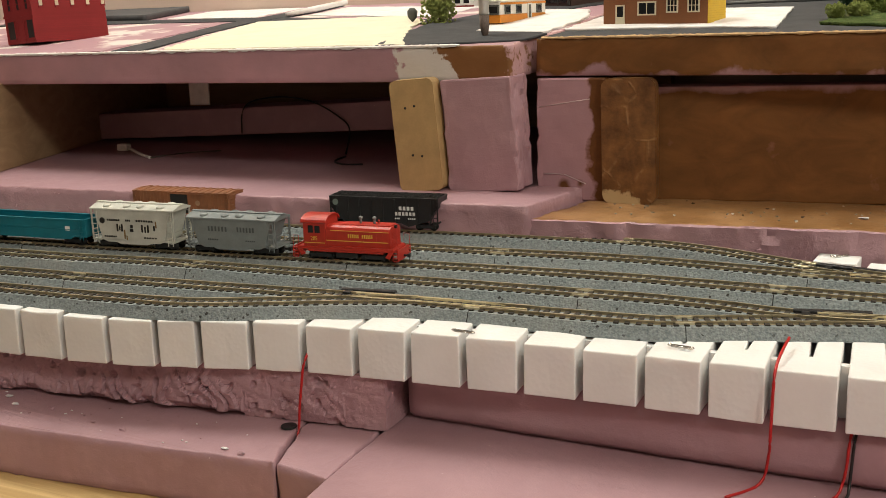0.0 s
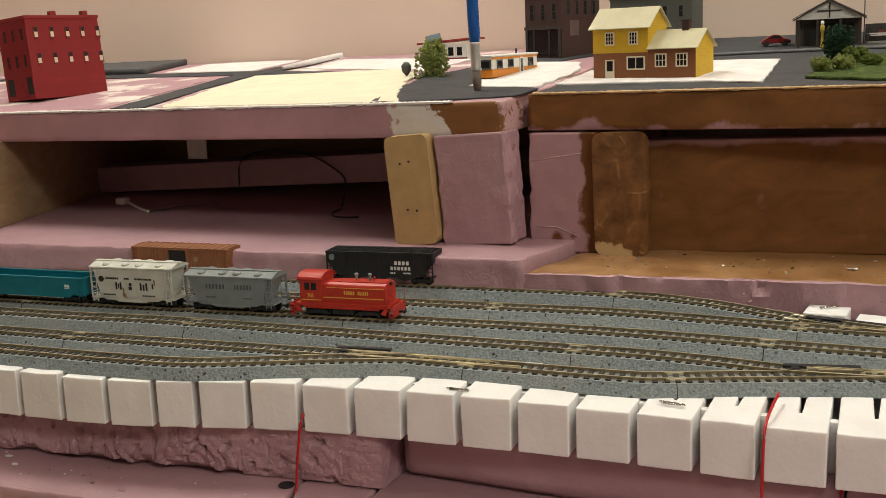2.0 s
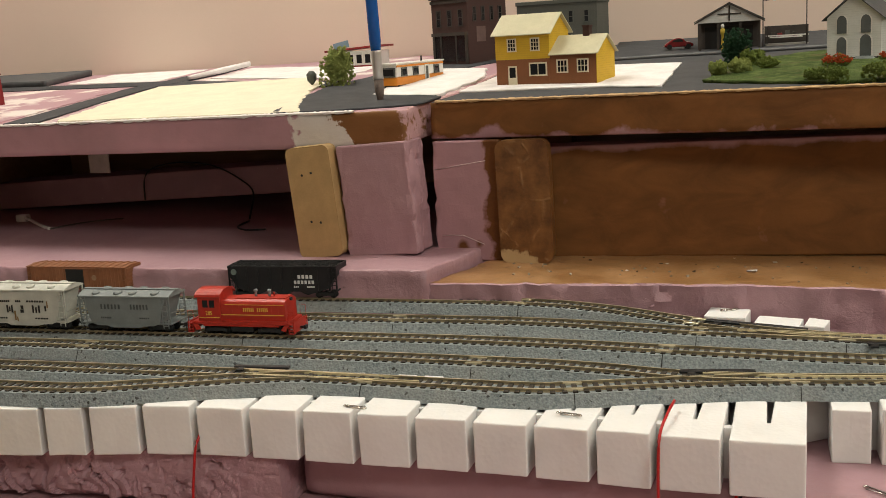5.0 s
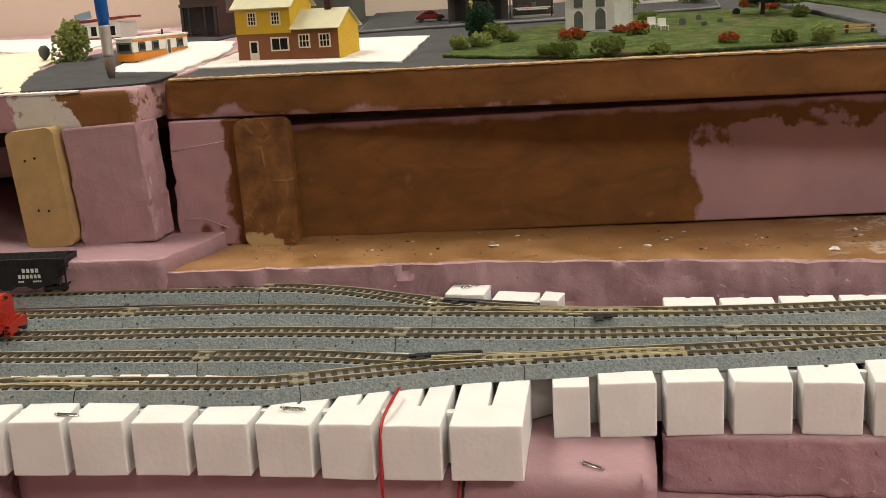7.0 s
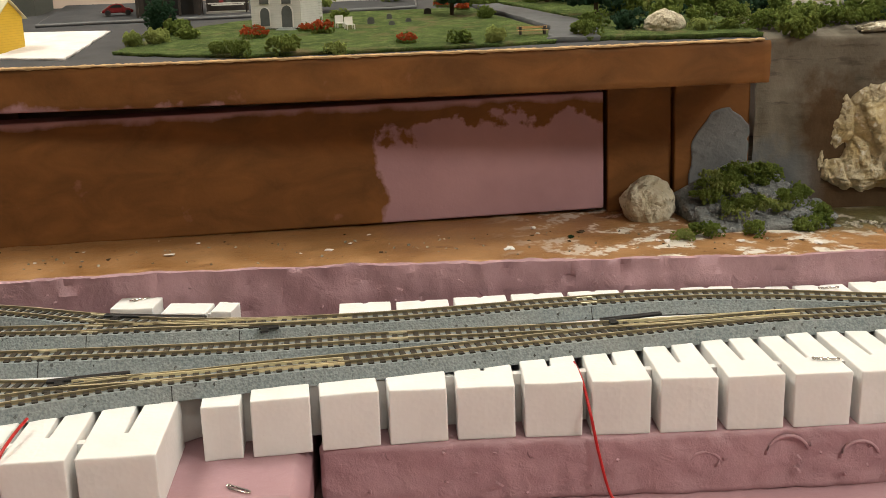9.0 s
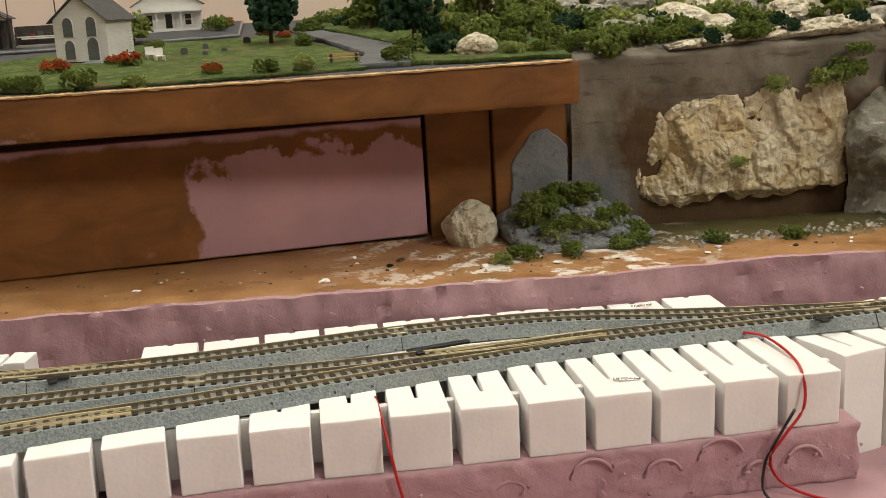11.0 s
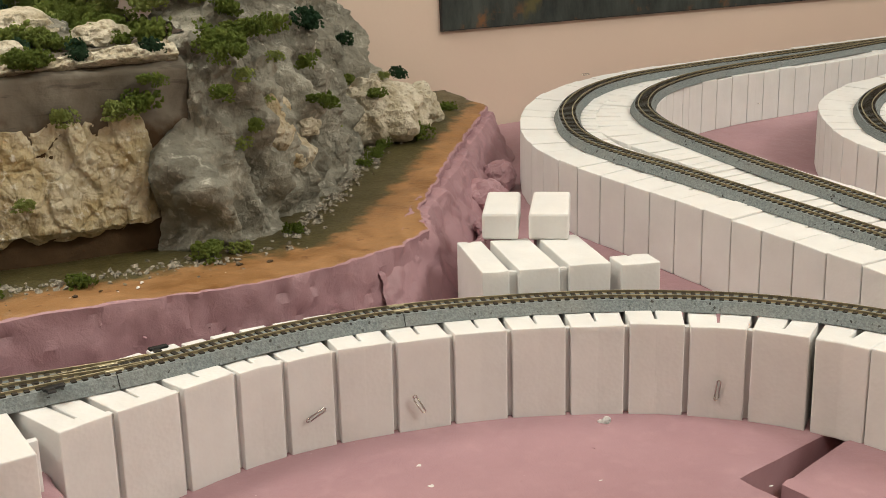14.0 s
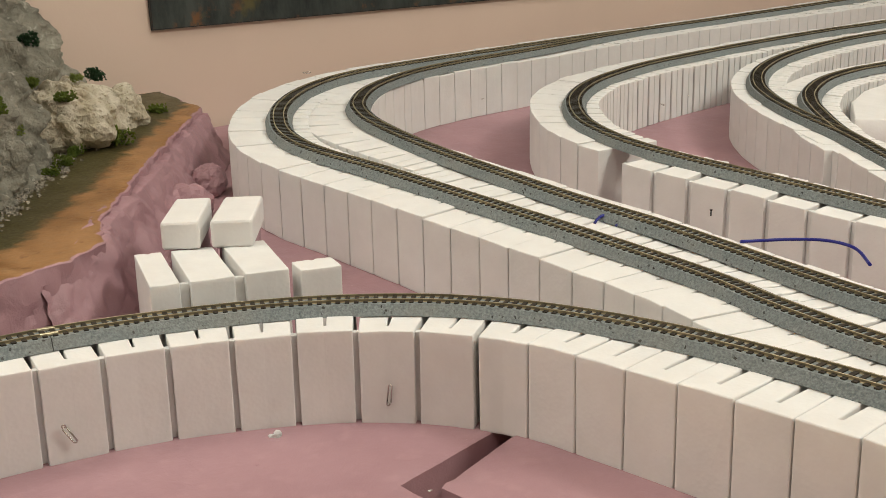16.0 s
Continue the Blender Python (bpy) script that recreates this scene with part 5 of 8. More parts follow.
def clump_mesh(name, mats, seed, lumps=5, bits=270, squash=0.85, flower=0.0):
    """A loose clump of torn foam foliage of about unit radius, standing on z 0."""
    r = random.Random(seed)
    cores = [(Vector((r.uniform(-0.55, 0.55), r.uniform(-0.55, 0.55), r.uniform(0.25, 0.75))), r.uniform(0.35, 0.6)) for _ in range(lumps)]
    bm = bmesh.new()
    for k in range(bits):
        c, cr = cores[k % lumps]
        d = Vector((r.gauss(0, 1), r.gauss(0, 1), r.gauss(0.15, 1))).normalized()
        p = c + d * cr * r.uniform(0.55, 1.08)
        p.z = max(p.z * squash, 0.02)
        size = r.uniform(0.055, 0.125)
        res = bmesh.ops.create_icosphere(bm, subdivisions=1, radius=size, matrix=Matrix.Translation(p) @ Euler((r.random() * 6, r.random() * 6, 0)).to_matrix().to_4x4() @ Matrix.Diagonal((1, r.uniform(0.5, 1), r.uniform(0.5, 1), 1)))
        for v in res["verts"]:
            v.co += Vector((r.uniform(-1, 1), r.uniform(-1, 1), r.uniform(-1, 1))) * size * 0.32
        if flower and p.z > 0.45 * squash and r.random() < flower:
            for f in {f for v in res["verts"] for f in v.link_faces}:
                f.material_index = 1
    me = bpy.data.meshes.new(name)
    bm.to_mesh(me)
    bm.free()
    for m in mats:
        me.materials.append(m)
    return me


CLUMPS = {k: [clump_mesh("clump", [m], 10 * i + j) for j in range(4)] for i, (k, m) in enumerate((("mid", M_LEAF), ("dark", M_LEAFD), ("light", M_LEAFL)))}
FLOWERS = [clump_mesh("clump", [M_LEAF, M_FLOWER], 90 + j, flower=0.85) for j in range(2)]
rb = random.Random(21)


def bush(x, y, z, r, kind="mid", label="", flower=False):
    me = rb.choice(FLOWERS) if flower else rb.choice(CLUMPS[kind])
    ob = new("bush", me)
    ob.matrix_basis = Matrix.Translation((x, y, z - 0.001)) @ Matrix.Rotation(rb.random() * 6.28, 4, "Z") @ Matrix.Diagonal((r, r * rb.uniform(0.85, 1.1), r * rb.uniform(0.85, 1.15), 1))
    return tagged(ob, label or ("shrub with orange-red flowers" if flower else {"mid": "lumpy green foam shrub", "dark": "dark green foam shrub", "light": "light green foam shrub"}[kind]), "bush", "shrubs")


def tree(x, y, z, h, r, kind, label, low=0.22):
    t = thing("tree", label, "tree", pose(x, y, z), "trees")
    part("trunk", tube([(0, 0, -0.001), (0.0004, 0, h * 0.35), (-0.0003, 0.0005, h * 0.8)], [h * 0.035, h * 0.026, h * 0.012]), M_TRUNK, t)
    for k in range(5):
        a = k * 1.3
        part("limb", tube([(0, 0, h * (0.3 + 0.08 * k)), (math.cos(a) * r * 0.6, math.sin(a) * r * 0.6, h * (0.5 + 0.08 * k))], [h * 0.014, h * 0.006], 5), M_TRUNK, t)
    tall = h * (0.86 - low) / r
    me = clump_mesh("crown", [{"mid": M_LEAF, "dark": M_LEAFD, "light": M_LEAFL}[kind]], int(x * 1000) + 5, 8, int(450 * max(1, tall)), tall)
    c = new("crown", me)
    c.parent = t
    c.matrix_basis = Matrix.Translation((0, 0, h * low)) @ Matrix.Diagonal((r, r, r, 1))
    return t


tree(-0.391, 0.842, zt(-0.391, 0.842), 0.036, 0.0150, "light", "light green lumpy tree beside the road", 0.0)
tree(-0.060, 0.838, zt(-0.060, 0.838), 0.031, 0.0120, "dark", "dark green round tree by the lawn", 0.10)
tree(0.145, 0.890, zt(0.145, 0.890), 0.056, 0.024, "dark", "dark green leafy tree on the lawn")
tree(0.040, 0.945, zt(0.04, 0.945), 0.032, 0.016, "light", "yellow-green round tree before the house")
tree(0.245, 0.84, zt(0.245, 0.84), 0.056, 0.028, "dark", "tall dark green tree at the hill's edge")
tree(0.225, 0.95, zt(0.225, 0.95), 0.058, 0.030, "mid", "tall green tree behind the lawn")
tree(0.30, 0.88, zt(0.3, 0.88), 0.052, 0.022, "mid", "green tree with bare lower trunk")
for x, y, r, k in ((-0.005, 0.726, 0.0085, "mid"), (0.012, 0.718, 0.0078, "mid"), (0.034, 0.719, 0.0120, "mid"), (0.067, 0.718, 0.0068, "light"), (-0.046, 0.834, 0.0105, "mid"), (-0.055, 0.79, 0.011, "light"), (-0.068, 0.78, 0.009, "light"), (-0.035, 0.805, 0.009, "mid"), (0.145, 0.737, 0.008, "mid"), (0.165, 0.737, 0.0095, "light"), (0.222, 0.745, 0.009, "mid"), (0.249, 0.766, 0.012, "dark"), (0.301, 0.785, 0.011, "mid"), (0.235, 0.785, 0.011, "mid"), (0.060, 0.90, 0.008, "mid"), (-0.03, 0.99, 0.010, "mid"), (0.10, 1.00, 0.011, "mid"), (0.17, 0.86, 0.009, "mid"), (0.315, 0.745, 0.009, "mid"), (0.295, 0.748, 0.008, "light")):
    bush(x, y, zt(x, y) + 0.0018, r * 1.2, k)
for x, y, r in ((0.009, 0.797, 0.0095), (0.052, 0.806, 0.010), (0.111, 0.746, 0.0085), (0.041, 0.826, 0.007), (0.14, 0.95, 0.008), (0.105, 1.04, 0.010), (0.155, 0.92, 0.007)):
    bush(x, y, zt(x, y) + 0.0018, r, flower=True)
# wood on the hill top: dense clumps by regions of the plan
rh = random.Random(5)


def hill_z(x, y):
    if x < 0.335:
        return zt(x, y) + 0.002
    s = min(max((x - 0.327) / 0.223, 0), 1)
    back = y - 0.752
    pts = ((0.012, 0.188 + 0.008 * s), (0.08, 0.195 + 0.012 * s), (0.20, 0.207 + 0.021 * s), (0.34, 0.216 + 0.029 * s))
    for (b0, z0), (b1, z1) in zip(pts, pts[1:]):
        if back <= b1:
            return z0 + (z1 - z0) * max(0, (back - b0) / (b1 - b0))
    return pts[-1][1]


for x0, x1, y0, y1, n, r0, r1 in ((0.255, 0.345, 0.79, 1.05, 42, 0.011, 0.018), (0.345, 0.46, 0.776, 0.88, 34, 0.009, 0.018), (0.345, 0.54, 0.86, 1.06, 44, 0.012, 0.020), (0.46, 0.56, 0.785, 0.88, 20, 0.010, 0.017), (0.17, 0.25, 0.94, 1.06, 18, 0.010, 0.016)):
    for k in range(n):
        x, y = rh.uniform(x0, x1), rh.uniform(y0, y1)
        bush(x, y, hill_z(x, y) - 0.001, rh.uniform(r0, r1), rh.choice(("mid", "mid", "mid", "dark", "light")))
for x, y, z, r, k in ((0.352, 0.752, 0.186, 0.016, "mid"), (0.362, 0.760, 0.184, 0.013, "mid"), (0.515, 0.736, 0.164, 0.015, "mid"), (0.505, 0.738, 0.160, 0.012, "light"), (0.522, 0.735, 0.178, 0.010, "mid"), (0.470, 0.744, 0.158, 0.010, "light"), (0.440, 0.728, 0.112, 0.008, "light"), (0.562, 0.715, 0.168, 0.011, "mid"), (0.570, 0.725, 0.190, 0.013, "mid"), (0.60, 0.75, 0.205, 0.014, "mid"), (0.63, 0.79, 0.205, 0.013, "mid"), (0.645, 0.770, 0.180, 0.011, "mid"), (0.66, 0.785, 0.152, 0.010, "mid"), (0.672, 0.792, 0.148, 0.010, "mid"), (0.585, 0.728, 0.145, 0.009, "mid"), (0.765, 0.895, 0.140, 0.011, "mid"), (0.800, 0.935, 0.152, 0.007, "light"), (0.745, 0.912, 0.150, 0.011, "mid"), (0.825, 0.960, 0.150, 0.012, "dark"), (0.905, 1.000, 0.108, 0.011, "mid")):
    bush(x, y, z, r, k)
# shrubs on the cliff: on flat enough places of the rock
flat = [p for p, q in SPOTS if abs(q.z) > 0.5 and p.z > 0.185 and p.y < 1.0]
steep = [p for p, q in SPOTS if abs(q.z) > 0.25 and 0.115 < p.z < 0.19 and p.x > 0.56]
for p in rh.sample(flat, 34):
    bush(p.x, p.y, p.z - 0.002, rh.uniform(0.011, 0.020), rh.choice(("mid", "mid", "mid", "dark", "light")))
for p in rh.sample(steep, 12):
    bush(p.x, p.y, p.z - 0.003, rh.uniform(0.006, 0.010), rh.choice(("mid", "mid", "light")))
for x, r in ((0.342, 0.011), (0.372, 0.013), (0.388, 0.015), (0.405, 0.011), (0.425, 0.013), (0.44, 0.009), (0.365, 0.012), (0.352, 0.014)):
    bush(x, rh.uniform(0.764, 0.785), hill_z(x, 0.772), r, rh.choice(("mid", "light", "mid")))
for x, y, r, k in ((0.286, 0.692, 0.011, "mid"), (0.270, 0.684, 0.008, "light"), (0.318, 0.690, 0.009, "mid"), (0.345, 0.694, 0.010, "mid"), (0.36, 0.704, 0.011, "mid"), (0.405, 0.694, 0.011, "mid"), (0.455, 0.686, 0.010, "mid"), (0.540, 0.698, 0.014, "mid"), (0.56, 0.705, 0.009, "light"), (0.61, 0.725, 0.009, "mid"), (0.735, 0.86, 0.009, "mid"), (0.755, 0.872, 0.010, "mid"), (0.812, 0.905, 0.017, "mid"), (0.775, 0.895, 0.010, "mid"), (0.205, 0.70, 0.003, "dark")):
    bush(x, y, zl(x, y), r, k)
for k in range(15):
    x, y = rh.uniform(0.295, 0.37), rh.uniform(0.705, 0.755)
    bush(x, y, 0.0715 + max(0, (y - 0.695)) * 0.55 * max(0, 1 - abs(x - 0.325) / 0.065) + 0.001, rh.uniform(0.007, 0.011), rh.choice(("mid", "mid", "light")))
rb = random.Random(71)
for k in range(9):
    x, y = rb.uniform(0.300, 0.352), rb.uniform(0.712, 0.752)
    bush(x, y, 0.0735 + max(0, (y - 0.695)) * 0.54 * max(0, 1 - abs(x - 0.325) / 0.065) + 0.001, rb.uniform(0.008, 0.012), rb.choice(("mid", "mid", "light")))
for k in range(7):
    x = rb.uniform(0.41, 0.54)
    bush(x, rb.uniform(0.744, 0.756), 0.189 + 0.07 * (x - 0.40), rb.uniform(0.008, 0.013), rb.choice(("mid", "mid", "dark")))
# gravel chips along the hill's foot and crumbs on the ledge
bm = bmesh.new()
for k in range(900):
    t = rh.random()
    if t < 0.62:
        s = rh.random()
        out = abs(rh.gauss(0.002, 0.008))
        x = 0.595 + 0.21 * s + 0.7 * out
        y = 0.722 + 0.225 * s - 0.6 * out
    elif t < 0.8:
        x, y = rh.uniform(0.38, 0.60), rh.gauss(0.700, 0.008)
    else:
        x, y = rh.uniform(-0.20, 0.55), rh.uniform(0.665, 0.715)
    sz = rh.uniform(0.0005, 0.0020) if t < 0.8 else rh.uniform(0.0003, 0.0010)
    res = bmesh.ops.create_icosphere(bm, subdivisions=1, radius=sz, matrix=Matrix.Translation((x, y, zl(x, y) + sz * 0.3)))
    for v in res["verts"]:
        v.co += Vector((rh.uniform(-1, 1), rh.uniform(-1, 1), rh.uniform(-1, 0.6))) * sz * 0.75
tagged(part("gravel", bm, plain("pale_stone_chips", (0.30, 0.27, 0.22), 0.85, 0, 0.6, 300, 900)), "pale stone chips scattered on the ledge", "gravel", "", "stuff")

# ---- rolling stock (local: x along the car, z 0 at the rail tops) ----
M_RED = plain("red_loco_paint", (0.40, 0.026, 0.014), 0.4, 0, 0.10, 150, 1200, 0.05)
M_TEAL = plain("teal_car_paint", (0.003, 0.150, 0.200), 0.5, 0, 0.12, 120, 900, 0.08)
M_GREYCAR = plain("grey_car_paint", (0.185, 0.207, 0.208), 0.55, 0, 0.10, 120, 900, 0.08)
M_PALECAR = plain("weathered_pale_car_paint", (0.50, 0.50, 0.445), 0.6, 0, 0.14, 90, 700, 0.1)
M_BLACKCAR = plain("black_car_paint", (0.013, 0.013, 0.014), 0.5, 0, 0.2, 120, 900, 0.1)
M_BROWNCAR = plain("brown_boxcar_paint", (0.25, 0.098, 0.042), 0.6, 0, 0.15, 120, 900, 0.1)
M_YEL = plain("yellow_lettering", (0.66, 0.42, 0.06), 0.5, 0, 0.05)
M_INK = plain("black_lettering", (0.02, 0.018, 0.016), 0.5, 0, 0.05)
M_DIMINK = plain("faded_dark_lettering", (0.075, 0.085, 0.085), 0.6, 0, 0.1)
M_WHITEINK = plain("white_lettering", (0.72, 0.72, 0.70), 0.5, 0, 0.05)
M_COAL = stone("coal_load", (0.006, 0.006, 0.006), (0.02, 0.02, 0.02), (0.03, 0.03, 0.03), 400, 1.0)
M_RUST = stone("rust_streak", (0.18, 0.10, 0.04), (0.33, 0.21, 0.09), (0.10, 0.05, 0.02), 300, 0.2)
M_GLASS = plain("dark_window_glass", (0.012, 0.014, 0.016), 0.12, 0, 0.1)


def prism_y(profile, y0, y1, bevel=0.0):
    """A prism across the car from an outline in x and z."""
    bm = bmesh.new()
    a = [bm.verts.new((x, y0, z)) for x, z in profile]
    b = [bm.verts.new((x, y1, z)) for x, z in profile]
    n = len(profile)
    bm.faces.new(a), bm.faces.new(b[::-1])
    for i in range(n):
        bm.faces.new((a[i], b[i], b[(i + 1) % n], a[(i + 1) % n]))
    bmesh.ops.recalc_face_normals(bm, faces=bm.faces[:])
    if bevel:
        bmesh.ops.bevel(bm, geom=bm.edges[:], offset=bevel, segments=2, profile=0.5, affect="EDGES")
    return bm


def prism_x(profile, x0, x1, bevel=0.0):
    """A prism along the car from an outline in y and z."""
    bm = prism_y([(y, z) for y, z in profile], x0, x1, bevel)
    for v in bm.verts:
        v.co = Vector((v.co.y, v.co.x, v.co.z))
    bmesh.ops.recalc_face_normals(bm, faces=bm.faces[:])
    return bm


def truck(car, x, wheel=0.0027, base=0.0055):
    bm = boxes(*[(x - 0.0062, x + 0.0062, s * 0.0062 - 0.0007, s * 0.0062 + 0.0007, 0.0018, 0.0046) for s in (-1, 1)], *[(x + a * base - 0.0014, x + a * base + 0.0014, s * 0.0062 - 0.0010, s * 0.0062 + 0.0010, 0.0016, 0.0042) for s in (-1, 1) for a in (-1, 1)], (x - 0.0012, x + 0.0012, -0.006, 0.006, 0.0025, 0.0050), bevel=0.0002)
    t = part("truck", bm, M_BLACK, car, "black wheel truck")
    for a in (-1, 1):
        for s in (-1, 1):
            w = lathe([(wheel * 0.3, -0.0009), (wheel, -0.0009), (wheel, 0.0006), (wheel + 0.0004, 0.0007), (wheel + 0.0004, 0.0011), (wheel * 0.4, 0.0011)], 14)
            ob = part("wheel", w, M_BLACK, t)
            ob.matrix_basis = pose(x + a * base, s * 0.0046, wheel, 90 * s, 0, 0)


def coupler(car, x, s):
    part("coupler", boxes((min(x, x + s * 0.0038), max(x, x + s * 0.0038), -0.0007, 0.0007, 0.0032, 0.0044), (min(x + s * 0.003, x + s * 0.0052), max(x + s * 0.003, x + s * 0.0052), -0.0015, 0.0015, 0.0028, 0.0050), bevel=0.0003), M_BLACK, car)
    part("trip_pin", tube([(x + s * 0.0042, 0, 0.003), (x + s * 0.0042, 0, 0.0012), (x + s * 0.0042, 0.0012, 0.0006)], 0.0002, 5), M_BLACK, car)


def bars(car, name, rows, y, mat, parent=None):
    """Lettering that is not spelled out: small upright bars; rows of (x, z, width, height)."""
    for s in (-1, 1):
        part(name, boxes(*[(s * -x - w / 2, s * -x + w / 2, s * y - (0.00012 if s > 0 else 0.0002), s * y + (0.0002 if s > 0 else 0.00012), z, z + h) for x, z, w, h in rows]), mat, parent or car)


def word(x0, x1, z, h, n, gap=0.35):
    p = (x1 - x0) / n
    return [(x0 + p * (i + 0.5), z, p * (1 - gap), h) for i in range(n)]


def ladder(car, x, y, z0, z1, w, mat, rungs=5, across="x"):
    bits = []
    for k in (-1, 1):
        bits.append((x + k * w / 2 - 0.0002, x + k * w / 2 + 0.0002, y - 0.0002, y + 0.0002, z0, z1))
    for k in range(rungs):
        z = z0 + (z1 - z0) * (k + 0.5) / rungs
        bits.append((x - w / 2, x + w / 2, y - 0.0002, y + 0.0002, z - 0.0002, z + 0.0002))
    part("ladder", boxes(*bits), mat, car)


def covered_hopper(label, m, mat, ink, dark, L=0.034, w=0.0096, h=0.0235, stains=False):
    car = thing("covered_hopper", label, "hopper car", m, "train cars")
    prof = [(-L + 0.008, 0.0062), (-L + 0.012, 0.0046), (-0.013, 0.0046), (-0.010, 0.0034), (0.010, 0.0034), (0.013, 0.0046), (L - 0.012, 0.0046), (L - 0.008, 0.0062), (L - 0.006, 0.0135), (L - 0.0025, h - 0.003), (-L + 0.0025, h - 0.003), (-L + 0.006, 0.0135)]
    part("body", prism_y(prof, -w, w, 0.0003), mat, car)
    part("roof", prism_x([(-w - 0.0006, h - 0.0030), (w + 0.0006, h - 0.0030), (w + 0.0004, h - 0.0020), (0.0035, h), (-0.0035, h), (-w - 0.0004, h - 0.0020)], -L, L, 0.0002), mat, car)
    part("walkway", boxes((-L - 0.001, L + 0.001, -0.0016, 0.0016, h + 0.0002, h + 0.0007), bevel=0.0001), mat, car)
    for k in range(4):
        for s in (-1, 1):
            hx = (-0.75 + k * 0.5) * (L - 0.004)
            hx = hx * 0.98 if k in (0, 3) else hx * 0.75
            ht = part("hatch", lathe([(0.0026, -0.0005), (0.0026, 0.0004), (0.0022, 0.0009), (0.0008, 0.0011)], 14), mat, car)
            ht.matrix_basis = pose(hx, s * 0.0063, h - 0.0008, -s * 12, 0, 0)
    part("sill", boxes((-L, L, -w, -w + 0.0008, 0.0058, 0.0068), (-L, L, w - 0.0008, w, 0.0058, 0.0068), bevel=0.0002), mat, car)
    for s in (-1, 1):
        part("end_platform", boxes((min(s * L, s * (L - 0.007)), max(s * L, s * (L - 0.007)), -w, w, 0.0056, 0.0064), bevel=0.0001), mat, car)
        part("corner_post", boxes(*[(s * (L - 0.0006) - 0.0003, s * (L - 0.0006) + 0.0003, y - 0.0003, y + 0.0003, 0.006, h - 0.003) for y in (-w + 0.0003, w - 0.0003)], *[(s * (L - 0.0006) - 0.0002, s * (L - 0.0006) + 0.0002, -w, w, z - 0.0002, z + 0.0002) for z in (0.0095, 0.0125)]), mat, car)
        for y in (-w - 0.0003, w + 0.0003):
            ladder(car, s * (L - 0.0034), y, 0.0035, h - 0.003, 0.0034, mat, 6)
        truck(car, s * (L - 0.0105))
        coupler(car, s * L, s)
    part("outlet_gate", boxes((-0.004, 0.004, -0.006, 0.006, 0.0024, 0.0036), bevel=0.0003), dark, car)
    return car


T3_LINE = spline(T3, 0.004)
T5_LINE = spline(T5, 0.004)
RAIL_TOP = ROAD_Z + ROAD_H + RAIL_H


def on_track(line, x, lift=0.0):
    i = min(range(len(line)), key=lambda k: abs(line[k].x - x))
    d = line[i + 1] - line[i - 1]
    return pose(x, line[i].y, RAIL_TOP + lift, 0, 0, math.degrees(math.atan2(d.y, d.x)))


white_hopper = covered_hopper("weathered off-white two-bay covered hopper car on the main track", on_track(T3_LINE, -0.4605), M_PALECAR, M_INK, M_PALECAR, 0.0315, 0.0098, 0.0285)
bars(white_hopper, "lettering", [(-0.0112, 0.0118, 0.0011, 0.0048), (-0.0095, 0.0126, 0.0008, 0.0030), (-0.0078, 0.0118, 0.0011, 0.0048), (-0.0006, 0.0118, 0.0024, 0.0020), (-0.0004, 0.0142, 0.0018, 0.0022), (0.0075, 0.0118, 0.0011, 0.0048), (0.0097, 0.0118, 0.0010, 0.0036), (0.0119, 0.0118, 0.0011, 0.0048), (0.0165, 0.0130, 0.0010, 0.0034)], 0.0099, M_INK)
bars(white_hopper, "small_lettering", word(-0.019, -0.009, 0.0185, 0.0012, 7) + word(-0.005, -0.001, 0.0185, 0.0012, 3) + word(0.003, 0.016, 0.0185, 0.0012, 7) + word(-0.022, -0.012, 0.0078, 0.0010, 6) + word(0.008, 0.018, 0.0078, 0.0009, 5), 0.0099, M_INK)
bars(white_hopper, "rust_stain", [(-0.0060, 0.0070, 0.0010, 0.0060), (-0.0045, 0.0062, 0.0007, 0.003), (0.0180, 0.0150, 0.0008, 0.0042)], 0.00985, M_RUST)
for s in (-1, 1):
    part("emblem", lathe([(0.0020, 0), (0.0020, 0.0003)], 18), M_INK, white_hopper).matrix_basis = pose(s * 0.0225, s * 0.0098, 0.0185, -90 * s, 0, 0)
grey_hopper = covered_hopper("grey two-bay covered hopper car on the main track", on_track(T3_LINE, -0.3890), M_GREYCAR, M_DIMINK, M_GREYCAR, 0.0315, 0.0096, 0.0252)
bars(grey_hopper, "lettering", word(-0.0165, -0.002, 0.0150, 0.0030, 6, 0.55) + word(0.004, 0.017, 0.0150, 0.0030, 6, 0.55), 0.0097, M_DIMINK)
bars(grey_hopper, "small_lettering", word(-0.0165, -0.009, 0.0092, 0.0010, 6) + word(0.010, 0.017, 0.0092, 0.0008, 5), 0.0097, M_DIMINK)


